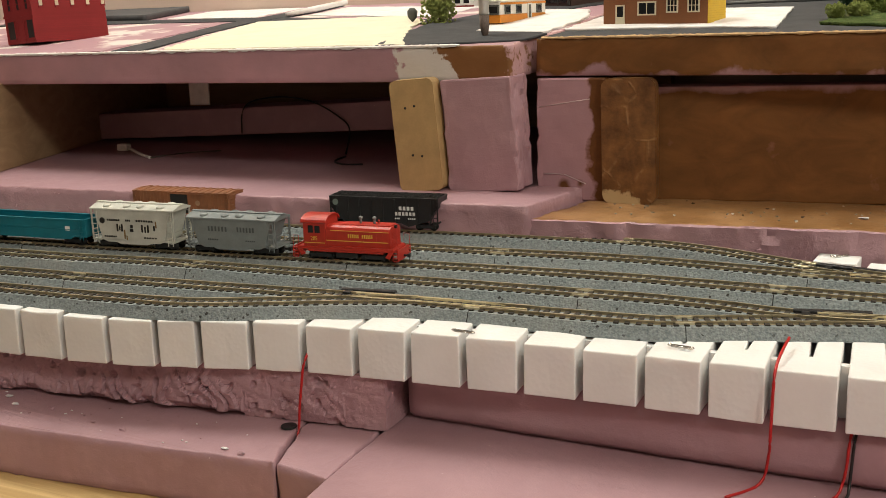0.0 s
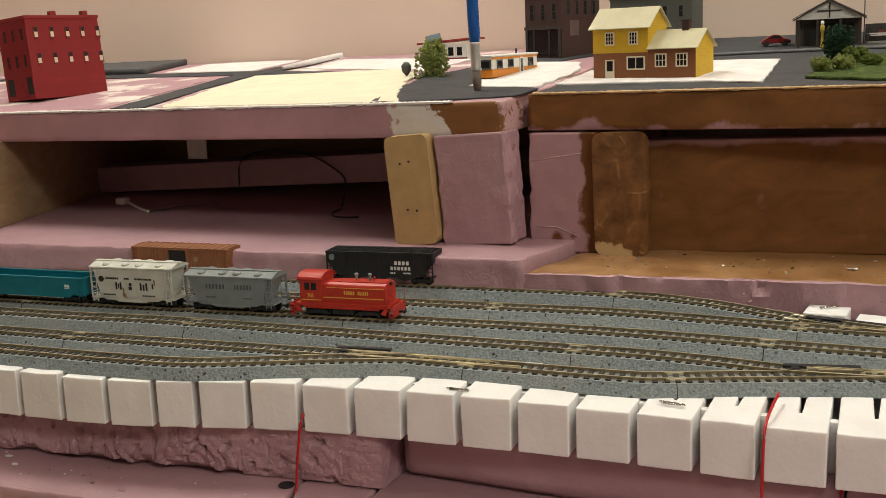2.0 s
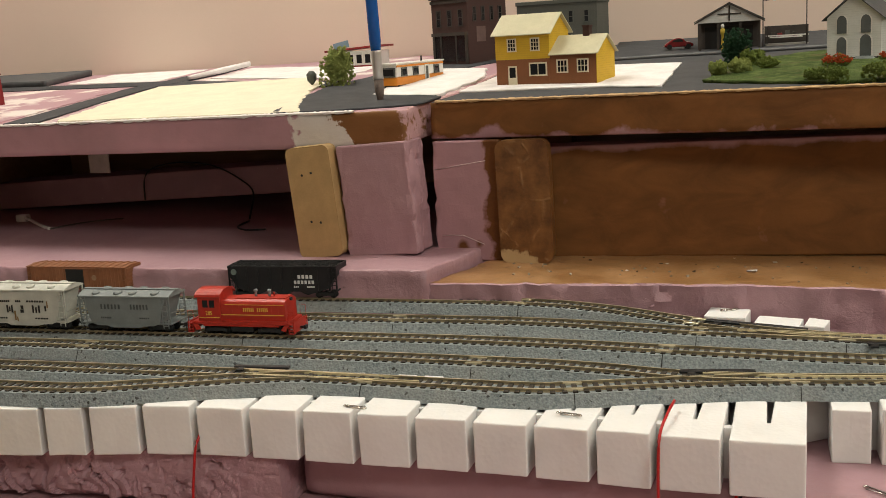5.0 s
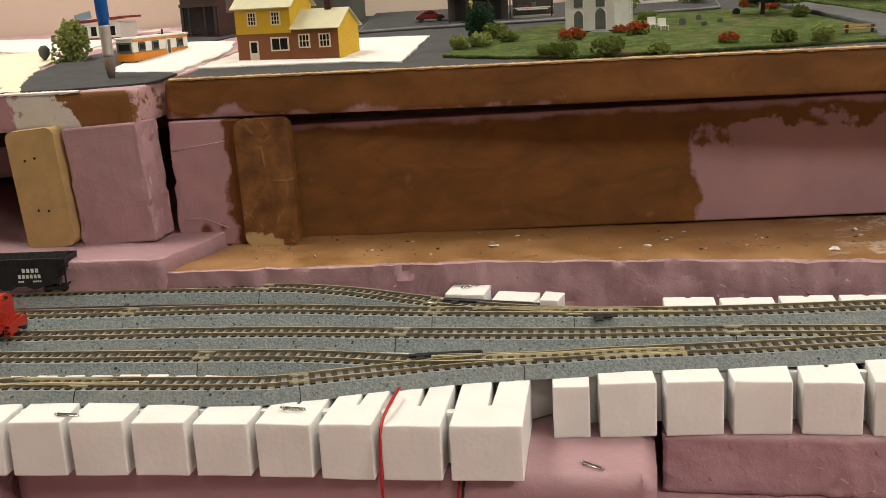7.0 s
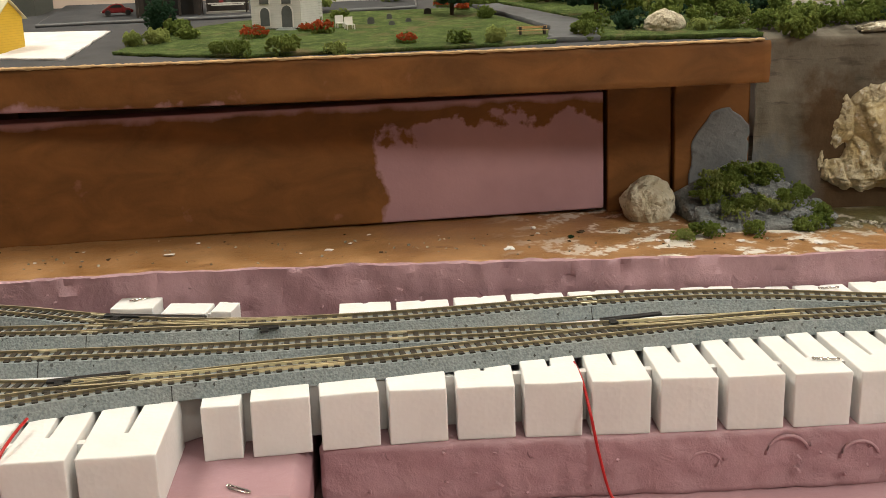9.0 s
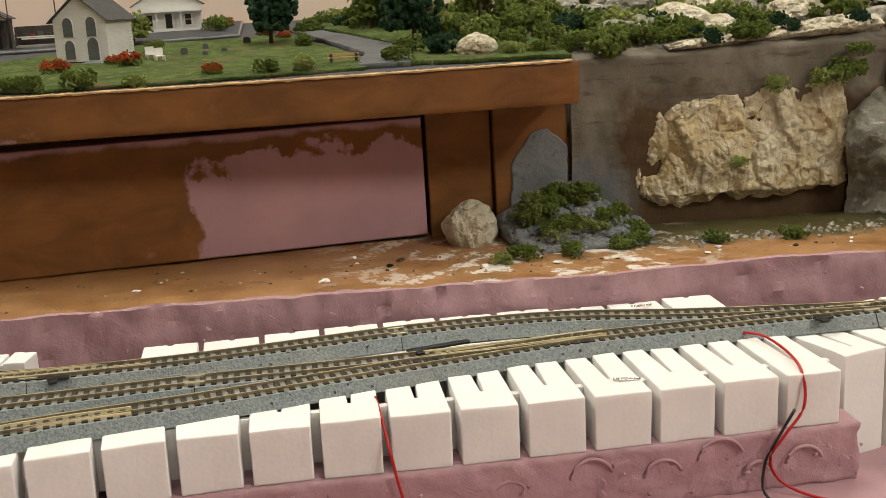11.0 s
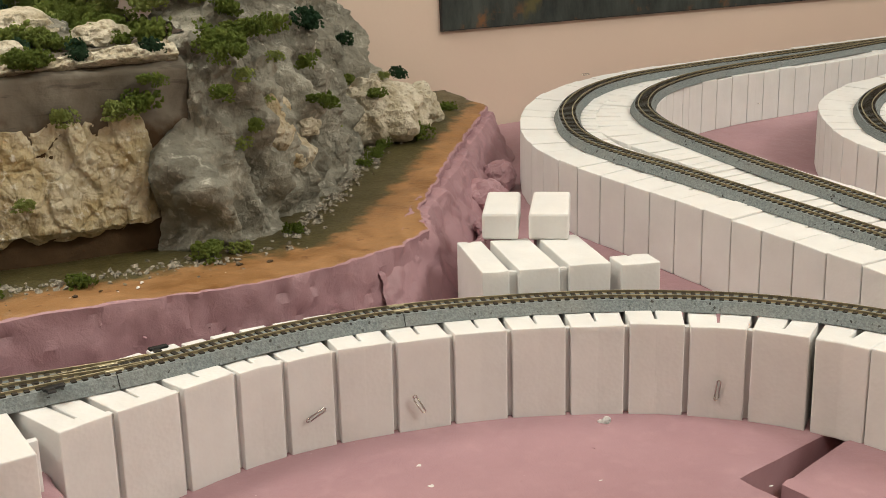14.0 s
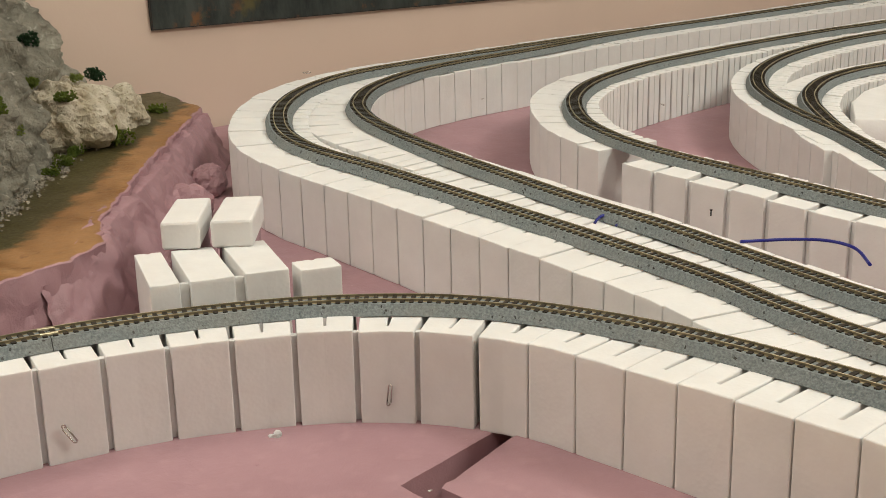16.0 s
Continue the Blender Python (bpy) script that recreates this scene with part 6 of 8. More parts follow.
def gondola(label, m):
    car = thing("gondola", label, "gondola car", m, "train cars")
    L, w, z0, z1, t = 0.049, 0.0093, 0.0062, 0.0175, 0.0007
    part("floor", boxes((-L, L, -w, w, z0, z0 + 0.0008)), M_TEAL, car)
    for s in (-1, 1):
        part("side", prism_y([(-L, z0 + 0.0012), (-L + 0.008, z0 + 0.0012), (-L + 0.012, z0 - 0.0016), (L - 0.012, z0 - 0.0016), (L - 0.008, z0 + 0.0012), (L, z0 + 0.0012), (L, z1), (-L, z1)], s * w - t / 2, s * w + t / 2), M_TEAL, car)
        part("top_chord", boxes((-L, L, s * w - 0.0008, s * w + 0.0008, z1 - 0.0004, z1 + 0.0006), (-L, L, s * w - 0.0006, s * w + 0.0006, z0 + 0.0048, z0 + 0.0053), bevel=0.0001), M_TEAL, car)
        part("end", boxes((s * L - t, s * L + t, -w, w, z0, z1 + 0.0006), bevel=0.0001), M_TEAL, car)
        part("patch", boxes((s * -0.0355 - 0.0019, s * -0.0355 + 0.0019, s * w - 0.00055, s * w + 0.00055, 0.0105, 0.0133)), M_WHITEINK, car) if s < 0 else None
        ladder(car, s * (L - 0.0025), -w - 0.0006, 0.0045, z1, 0.0028, M_TEAL, 4)
        truck(car, s * (L - 0.0125))
        coupler(car, s * L, s)
    bars(car, "small_lettering", word(-0.036, -0.031, 0.0108, 0.0009, 4) + word(-0.036, -0.029, 0.0092, 0.0009, 6), 0.0097, M_WHITEINK)
    return car


gondola("teal open gondola car, empty, on the main track", on_track(T3_LINE, -0.5465))
gondola("second teal open gondola car behind the first", on_track(T3_LINE, -0.6530))


def open_hopper(label, m):
    car = thing("open_hopper", label, "hopper car", m, "train cars")
    L, w, z0, z1 = 0.0415, 0.0096, 0.0055, 0.0238
    part("body", prism_y([(-L + 0.007, z0 + 0.002), (-0.028, z0), (-0.019, z0 - 0.0024), (-0.013, z0), (-0.006, z0), (-0.003, z0 - 0.0024), (0.003, z0 - 0.0024), (0.006, z0), (0.013, z0), (0.019, z0 - 0.0024), (0.028, z0), (L - 0.007, z0 + 0.002), (L - 0.003, 0.0135), (L, 0.0170), (L, z1 - 0.0012), (-L, z1 - 0.0012), (-L, 0.0170), (-L + 0.003, 0.0135)], -w, w), M_BLACKCAR, car)
    part("rim", boxes((-L, L, -w - 0.0005, -w + 0.0006, z1 - 0.0014, z1), (-L, L, w - 0.0006, w + 0.0005, z1 - 0.0014, z1), (-L - 0.0003, -L + 0.0008, -w, w, z1 - 0.0014, z1), (L - 0.0008, L + 0.0003, -w, w, z1 - 0.0014, z1), bevel=0.0001), M_BLACKCAR, car)
    for s in (-1, 1):
        for k in range(9):
            x = (-4 + k) * (L * 2 - 0.006) / 8.6
            part("rib", boxes((x - 0.0005, x + 0.0005, s * w - 0.0007, s * w + 0.0007, z0 + 0.0005, z1 - 0.0014), bevel=0.0001), M_BLACKCAR, car)
        ladder(car, s * (L - 0.002), -w - 0.0004, 0.0055, z1, 0.0028, M_BLACKCAR, 6)
        part("end_post", boxes(*[(s * (L - 0.0006) - 0.0004, s * (L - 0.0006) + 0.0004, y - 0.0004, y + 0.0004, 0.006, 0.0175) for y in (-w + 0.0004, w - 0.0004)], (s * (L - 0.0006) - 0.0004, s * (L - 0.0006) + 0.0004, -w, w, 0.0056, 0.0066)), M_BLACKCAR, car)
        truck(car, s * (L - 0.0105))
        coupler(car, s * L, s)
        part("emblem", lathe([(0.0022, 0), (0.0022, 0.0003)], 18), plain("dull_emblem", (0.16, 0.2, 0.18)), car).matrix_basis = pose(s * 0.0365, s * (w + 0.0006), 0.0195, -90 * s, 0, 0)
    bars(car, "lettering", word(0.012, 0.024, 0.0150, 0.0026, 4) + word(0.009, 0.025, 0.0112, 0.0024, 6) + word(0.009, 0.013, 0.0085, 0.0011, 3) + word(0.019, 0.025, 0.0085, 0.0011, 4), 0.0104, M_WHITEINK)
    bm = bmesh.new()
    r = random.Random(3)
    n, q = 40, 10
    vs = [[bm.verts.new((-L + 0.001 + (2 * L - 0.002) * i / n, -w + 0.0006 + (2 * w - 0.0012) * j / q, z1 - 0.0008 + r.uniform(0, 0.0012) + 0.0006 * math.sin(j / q * 3.14))) for j in range(q + 1)] for i in range(n + 1)]
    for i in range(n):
        for j in range(q):
            bm.faces.new((vs[i][j], vs[i + 1][j], vs[i + 1][j + 1], vs[i][j + 1]))
    part("coal_load", bm, M_COAL, car, "black lumpy coal load")
    return car


open_hopper("black open hopper car loaded with coal on the back track", on_track(T5_LINE, -0.333, 0.0002) @ Matrix.Diagonal((0.94, 1, 0.95, 1)))


def boxcar(label, m):
    car = thing("boxcar", label, "boxcar", m, "train cars")
    L, w, z0, z1 = 0.0465, 0.0095, 0.0055, 0.0225
    part("body", boxes((-L, L, -w, w, z0, z1), bevel=0.0003), M_BROWNCAR, car)
    part("roof", prism_x([(-w - 0.0004, z1 + 0.00002), (w + 0.0004, z1 + 0.00002), (w + 0.0004, z1 + 0.0005), (0, z1 + 0.0016), (-w - 0.0004, z1 + 0.0005)], -L, L), M_BROWNCAR, car)
    for k in range(14):
        x = -L + 0.004 + k * (2 * L - 0.008) / 13
        part("roof_rib", prism_x([(-w - 0.0004, z1 + 0.0006), (0, z1 + 0.0016), (w + 0.0004, z1 + 0.0006), (w + 0.0004, z1 + 0.0010), (0, z1 + 0.0021), (-w - 0.0004, z1 + 0.0010)], x - 0.0004, x + 0.0004), M_BROWNCAR, car)
    for s in (-1, 1):
        part("door", boxes((-0.009, 0.007, s * w - 0.0008, s * w + 0.0008, z0 + 0.0006, z1 - 0.0012), bevel=0.0002), M_BROWNCAR if s > 0 else M_DARK, car)
        part("door_rail", boxes((-0.012, 0.024, s * w - 0.0010, s * w + 0.0010, z1 - 0.0012, z1 - 0.0006), (-0.012, 0.024, s * w - 0.0010, s * w + 0.0010, z0, z0 + 0.0006)), M_BROWNCAR, car)
        for k in range(6):
            z = z0 + 0.002 + k * 0.0027
            part("end_rib", boxes((s * L - 0.0006, s * L + 0.0006, -w + 0.001, w - 0.001, z, z + 0.0009), bevel=0.0002), M_BROWNCAR, car)
        for k in range(10):
            for a in (-1, 1):
                x = a * (0.012 + k * 0.0034)
                part("side_rib", boxes((x - 0.0003, x + 0.0003, s * w - 0.0004, s * w + 0.0004, z0 + 0.001, z1 - 0.0012)), M_BROWNCAR, car)
        ladder(car, s * (L - 0.0025), -w - 0.0005, 0.0055, z1, 0.003, M_BROWNCAR, 6)
        truck(car, s * (L - 0.012))
        coupler(car, s * L, s)
    part("emblem", lathe([(0.0022, 0), (0.0022, 0.0003)], 14), plain("pale_emblem", (0.33, 0.2, 0.12)), car).matrix_basis = pose(0.017, -w - 0.0003, 0.0145, 90, 0, 0)
    return car


boxcar("brown ribbed boxcar parked on the back track", on_track(T5_LINE, -0.4925, 0.0002) @ Matrix.Diagonal((0.89, 1, 0.90, 1)))


def locomotive(label, m):
    car = thing("locomotive", label, "locomotive", m)
    L, w = 0.0405, 0.0094
    part("frame", boxes((-L + 0.003, L - 0.003, -w, w, 0.0068, 0.0086), (-L + 0.011, L - 0.011, -w + 0.0003, w - 0.0003, 0.0055, 0.0070), bevel=0.0003), M_RED, car)
    part("hood", prism_x([(-0.0080, 0.0086), (0.0080, 0.0086), (0.0080, 0.0188), (0.0072, 0.0203), (0.0050, 0.0214), (-0.0050, 0.0214), (-0.0072, 0.0203), (-0.0080, 0.0188)], -0.0150, 0.0345, 0.0003), M_RED, car)
    part("hood_ramp", prism_y([(-0.0148, 0.0200), (-0.0040, 0.0219), (0.0335, 0.0221), (0.0335, 0.0208), (-0.0148, 0.0190)], -0.0046, 0.0046, 0.0002), M_RED, car)
    part("running_board", boxes((-0.0148, 0.0372, -0.0095, 0.0095, 0.0084, 0.0091), bevel=0.0002), M_RED, car)
    arch = [(-0.0088, 0.0086), (0.0088, 0.0086), (0.0088, 0.0232)] + [(0.0094 * math.cos(a), 0.0232 + 0.0036 * math.sin(a)) for a in (0.25, 0.6, 1.0, 1.4, 1.75, 2.15, 2.54, 2.9)] + [(-0.0088, 0.0232)]
    cab = part("cab", prism_x(arch, -0.0325, -0.0150, 0.0002), M_RED, car)
    rf = [(0.0098 * math.cos(a), 0.0233 + 0.0040 * math.sin(a)) for a in (0.0, 0.35, 0.7, 1.1, 1.57, 2.04, 2.44, 2.79, 3.14)]
    part("cab_roof", prism_x(rf + [(y * 0.96, z - 0.0006) for y, z in rf[::-1]], -0.0338, -0.0138), M_RED, car)
    for s in (-1, 1):
        for x in (-0.0265, -0.0212):
            wd = part("window", boxes((x - 0.0020, x + 0.0020, s * 0.0089 - 0.0002, s * 0.0089 + 0.0002, 0.0168, 0.0212), bevel=0.0001), M_GLASS, cab)
        part("stripe", boxes((-0.0318, -0.0158, s * 0.00895 - 0.0001, s * 0.00895 + 0.0001, 0.0106, 0.0110), (-0.0148, 0.0330, s * 0.00805 - 0.0001, s * 0.00805 + 0.0001, 0.0122, 0.0127)), M_YEL, car)
        part("hood_stripe", boxes((-0.0115, 0.0335, s * 0.00805 - 0.0001, s * 0.00805 + 0.0001, 0.0184, 0.0187)), M_YEL, car)
        part("hood_door_seam", boxes(*[(x, x + 0.0002, s * 0.0080 - 0.0001, s * 0.0080 + 0.0001, 0.0130, 0.0182) for x in (-0.006, -0.001, 0.004, 0.009, 0.014, 0.019, 0.024, 0.029)]), M_RED, car)
        for e in (-1, 1):
            x = e * (L - 0.0035)
            st = part("step_unit", boxes(*[(min(x, x + e * 0.0038), max(x, x + e * 0.0038), s * w - 0.0006 - (0.0016 if s > 0 else 0), s * w + 0.0006 + (0.0016 if s < 0 else 0), z, z + 0.0005) for z in (0.0018, 0.0036, 0.0054, 0.0072)], (x + e * 0.0038 - 0.0002, x + e * 0.0038 + 0.0002, s * w - 0.0004, s * w + 0.0004, 0.0018, 0.0086), (x - 0.0002, x + 0.0002, s * w - 0.0004, s * w + 0.0004, 0.0018, 0.0086)), M_RED, car)
            part("handrail", tube([(x + e * 0.0036, s * (w - 0.0003), 0.0086), (x + e * 0.0036, s * (w - 0.0003), 0.0150), (x - e * 0.0006, s * (w - 0.0003), 0.0150), (x - e * 0.0006, s * (w - 0.0003), 0.0086)], 0.0002, 5), M_RED, car)
        part("skirt", prism_y([(-L + 0.0068, 0.0070), (-L + 0.0095, 0.0040), (-L + 0.0060, 0.0030), (-L + 0.0035, 0.0070)], s * w - 0.0004, s * w + 0.0004), M_RED, car)
        part("skirt", prism_y([(L - 0.0068, 0.0070), (L - 0.0035, 0.0070), (L - 0.0060, 0.0030), (L - 0.0095, 0.0040)], s * w - 0.0004, s * w + 0.0004), M_RED, car)
    bars(car, "lettering", word(0.0020, 0.0108, 0.0145, 0.0022, 6, 0.5) + word(0.0128, 0.0215, 0.0145, 0.0022, 6, 0.5), 0.0081, M_YEL)
    for s in (-1, 1):
        cu = bpy.data.curves.new("road_number", "FONT")
        cu.body, cu.size, cu.align_x, cu.extrude = "285", 0.0036, "CENTER", 0.0001
        tmp = bpy.data.objects.new("tmp", cu)
        scene.collection.objects.link(tmp)
        me = bpy.data.meshes.new_from_object(tmp.evaluated_get(bpy.context.evaluated_depsgraph_get()))
        bpy.data.objects.remove(tmp)
        me.materials.append(M_YEL)
        ob = new("road_number", me)
        ob.parent = car
        ob.matrix_basis = pose(-0.0240, s * 0.00895, 0.0122, 90, 0, 0 if s < 0 else 180)
    for x in (0.0085, 0.0190):
        part("exhaust_pipe", lathe([(0.0010, 0.0218), (0.0008, 0.0238), (0.0008, 0.0246), (0.0014, 0.0250), (0.0014, 0.0258), (0.0010, 0.0262)], 12, (x, 0, 0)), M_GREYCAR, car, "grey exhaust pipe")
    part("bell", lathe([(0.0004, 0.0222), (0.0004, 0.0236), (0.0009, 0.0238), (0.0003, 0.0246)], 10, (0.0225, 0, 0)), M_RED, car)
    for x, s in ((0.0345, 1), (-0.0338, -1)):
        hl = part("headlight", lathe([(0.0011, 0), (0.0011, 0.0014), (0.0008, 0.0015)], 12), M_BLACK, car)
        hl.matrix_basis = pose(x, 0, 0.0208 if s > 0 else 0.0258, 0, 90 * s, 0)
    part("grille", boxes(*[(0.0345, 0.0348, -0.0042, 0.0042, 0.0105 + k * 0.0009, 0.0109 + k * 0.0009) for k in range(9)]), M_RED, car)
    part("fuel_tank", boxes((-0.0085, 0.0085, -0.0078, 0.0078, 0.0018, 0.0056), bevel=0.0006), M_BLACK, car, "black fuel tank")
    for x in (-L, L - 0.0010):
        part("pilot", boxes((x, x + 0.0010, -0.0085, 0.0085, 0.0018, 0.0086), bevel=0.0002), M_RED, car)
    for s in (-1, 1):
        truck(car, s * 0.0205, 0.0031, 0.0072)
        coupler(car, s * L, s)
    return car


locomotive("red diesel switcher locomotive with yellow stripes on the main track", on_track(T3_LINE, -0.3125) @ Matrix.Diagonal((0.835, 1, 1, 1)))

# ---- town buildings ----
def brick_mat(name, c, mortar, size=900):
    n = Nodes(name)
    br = n.node("ShaderNodeTexBrick", Vector=n.node("ShaderNodeMapping", Vector=n.co, Rotation=(radians(90), 0, 0)).outputs[0], Scale=size, Color1=(*c, 1), Color2=(*[v * 0.8 for v in c], 1), Mortar=(*mortar, 1))
    br.inputs["Mortar Size"].default_value = 0.03
    col = n.mix(n.math("MULTIPLY", n.step(n.noise(60, 4), 0.35, 0.7), 0.35), br.outputs[0], tuple(v * 0.65 for v in c))
    return n.done(col, 0.75, 0, n.noise(900, 2), 0.2, 0.0003)


def siding_mat(name, c):
    n = Nodes(name)
    x, y, z = n.xyz()
    line = n.math("FRACT", n.math("MULTIPLY", z, 620))
    col = n.mix(n.step(n.noise(80, 3), 0.35, 0.7), tuple(v * 0.88 for v in c), c)
    col = n.mix(n.math("MULTIPLY", n.step(line, 0.2, 0.08), 0.35), col, tuple(v * 0.5 for v in c))
    return n.done(col, 0.6, 0, line, 0.4, 0.0004)


M_YELLOW = siding_mat("yellow_plastic_siding", (0.66, 0.42, 0.025))
M_BRICKY = brick_mat("orange_brown_brick", (0.25, 0.095, 0.035), (0.19, 0.075, 0.03))
M_BRICKD = brick_mat("dark_brown_brick", (0.065, 0.028, 0.022), (0.05, 0.026, 0.022))
M_BRICKR = brick_mat("red_moulded_brick", (0.27, 0.018, 0.02), (0.20, 0.014, 0.016))
M_ROOFC = plain("cream_plastic_roof", (0.50, 0.46, 0.30), 0.6, 0, 0.08)
M_CREAMFR = plain("cream_window_frame", (0.66, 0.60, 0.44), 0.5, 0, 0.05)
M_WHITEW = siding_mat("white_clapboard", (0.70, 0.70, 0.68))
M_WHITEPL = plain("white_painted_plastic", (0.70, 0.68, 0.64), 0.5, 0, 0.06)
M_GREYRF = plain("dark_grey_shingle", (0.055, 0.055, 0.055), 0.8, 0, 0.3, 150, 700, 0.4)
M_GREYBL = brick_mat("grey_green_block_wall", (0.10, 0.105, 0.09), (0.075, 0.078, 0.07))
M_ORANGEP = plain("orange_camper_paint", (0.62, 0.22, 0.02), 0.45, 0, 0.06)
M_REDTRIM = plain("dark_red_trim", (0.22, 0.015, 0.015), 0.5)
M_SHED = plain("weathered_dark_wood", (0.05, 0.04, 0.034), 0.8, 0, 0.3, 120, 600, 0.3)
M_GLASSG = plain("grey_church_glass", (0.10, 0.11, 0.11), 0.2)


def window(parent, m, w, h, cols=1, rows=2, frame_mat=M_CREAMFR, pane=M_GLASS, name="window", t=0.0005):
    bits = [(-w / 2, w / 2, -t, 0.0001, -t, t), (-w / 2, w / 2, -t, 0.0001, h - t, h + t), (-w / 2 - t, -w / 2 + t, -t, 0.0001, -t, h + t), (w / 2 - t, w / 2 + t, -t, 0.0001, -t, h + t)]
    bits += [(-w / 2 + w * k / cols - t * 0.5, -w / 2 + w * k / cols + t * 0.5, -t * 0.8, 0.0001, 0, h) for k in range(1, cols)]
    bits += [(-w / 2, w / 2, -t * 0.8, 0.0001, h * k / rows - t * 0.5, h * k / rows + t * 0.5) for k in range(1, rows)]
    ob = part(name, boxes(*bits), frame_mat, parent)
    ob.matrix_basis = m
    part("pane", boxes((-w / 2, w / 2, -0.00015, 0.0004, 0, h)), pane, ob)
    return ob


def on_front(u, z):
    return pose(u, -0.0001, z)


def on_right(W, v, z):
    return pose(W + 0.0001, v, z, 0, 0, 90)




def roof_x(x0, x1, y0, y1, eave, ridge, over=0.002, t=0.0009):
    ym = (y0 + y1) / 2
    k = (ridge - eave) / (ym - y0)
    a = over
    return prism_x([(y0 - a, eave - a * k + 0.0003), (ym, ridge + 0.0003), (y1 + a, eave - a * k + 0.0003), (y1 + a, eave - a * k + t), (ym, ridge + t + 0.0004), (y0 - a, eave - a * k + t)], x0 - over, x1 + over)


def swap(bm):
    """Turn a form built along x to run along y."""
    for v in bm.verts:
        v.co = Vector((v.co.y, v.co.x, v.co.z))
    bmesh.ops.recalc_face_normals(bm, faces=bm.faces[:])
    return bm


def site(x, y, rz, lift=0.0012):
    return pose(x, y, zt(x, y) + lift, 0, 0, rz)


yh = thing("house", "yellow and brick model house with cream roofs", "house", site(-0.230, 0.785, -10))
part("brick_storey", boxes((0, 0.0435, 0, 0.034, -0.001, 0.0185), (0.0435, 0.0802, 0.0004, 0.0336, -0.001, 0.0215)), M_BRICKY, yh)
bm = prism_x([(0, 0.0185), (0.034, 0.0185), (0.034, 0.0375), (0.017, 0.0500), (0, 0.0375)], -0.0004, 0.0439)
part("upper_storey", bm, M_YELLOW, yh, "yellow sided upper storey")
part("gable_end", prism_x([(0.0004, -0.001), (0.0336, -0.001), (0.0336, 0.0216), (0.017, 0.0328), (0.0004, 0.0216)], 0.0802, 0.0806), M_YELLOW, yh)
part("wing_attic", prism_x([(0.0004, 0.0215), (0.0336, 0.0215), (0.017, 0.0328)], 0.0435, 0.0802), M_YELLOW, yh)
part("roof", roof_x(0, 0.0439, 0, 0.034, 0.0375, 0.0500, 0.0028), M_ROOFC, yh, "cream moulded roof")
part("roof", roof_x(0.0462, 0.0802, 0, 0.034, 0.0216, 0.0328, 0.0024), M_ROOFC, yh, "cream moulded roof")
part("chimney", boxes((0.064, 0.069, 0.015, 0.020, 0.027, 0.0405), (0.0635, 0.0695, 0.0145, 0.0205, 0.0395, 0.0405)), M_BRICKD, yh)
for u in (0.0135, 0.0325):
    window(yh, on_front(u, 0.0245), 0.0066, 0.0088, 3, 3)
window(yh, on_front(0.0345, 0.0065), 0.0135, 0.0088, 2, 1)
for u in (0.054, 0.070):
    window(yh, on_front(u, 0.0080), 0.0080, 0.0088, 3, 2)
dr = window(yh, on_front(0.0135, -0.0008), 0.0062, 0.0140, 1, 1, name="door")
part("door_panel", boxes((-0.0026, 0.0026, -0.0004, 0.0002, 0.0004, 0.0060)), M_CREAMFR, dr)

rd = thing("brick_building", "red plastic three-storey model building leaning slightly", "building", site(-0.797, 0.752, -8.7) @ pose(0, 0, 0, 0, -4.0, 0))
W, D, Hh = 0.0430, 0.082, 0.0735
part("wall_shell", boxes((0, W, 0, D, -0.001, Hh)), M_BRICKR, rd)
part("cornice", boxes((-0.001, W + 0.001, -0.001, D + 0.001, Hh - 0.001, Hh + 0.002), bevel=0.0003), M_BRICKR, rd)
part("roof", boxes((0.001, W - 0.001, 0.001, D - 0.001, Hh + 0.002, Hh + 0.0022)), M_GREYRF, rd)
for cy in (0.03, 0.066):
    part("chimney", boxes((W - 0.006, W - 0.001, cy, cy + 0.006, Hh + 0.002, Hh + 0.006)), M_BRICKR, rd)
part("string_course", boxes((-0.0006, W + 0.0002, -0.0006, 0.0, 0.047, 0.0485), (-0.0006, W, -0.0006, 0.0, 0.0235, 0.025)), M_BRICKR, rd)
for row in (0.029, 0.053):
    for k in range(3):
        window(rd, on_front(0.010 + k * 0.0130, row), 0.0046, 0.0115, 1, 2, M_BRICKR, M_DARK)
    for k in range(5):
        wn = window(rd, on_right(W, 0.010 + k * 0.0175, row + 0.002), 0.0046, 0.0098, 1, 2, M_BRICKR, M_DARK, t=0.0003)
        part("sill", boxes((-0.0024, 0.0024, -0.0012, 0.0, -0.0011, -0.0003)), M_BRICKR, wn)
        # Pale patch put in where light shows through the window's lower part
        part("light_patch", boxes((-0.0017, 0.0019, -0.0003, 0.0001, 0.0006, 0.0030 + 0.0012 * ((k * 3 + int(row * 100)) % 3))), M_CREAMFR, wn, "pale patch painted as light through the lower half")
for u, w in ((0.009, 0.011), (0.0375, 0.010)):
    window(rd, on_front(u, 0.003), w, 0.017, 1, 1, M_BRICKR, M_DARK, "shopfront")
window(rd, on_front(0.0235, 0.0), 0.009, 0.019, 1, 1, M_BRICKR, M_BRICKR, "door")

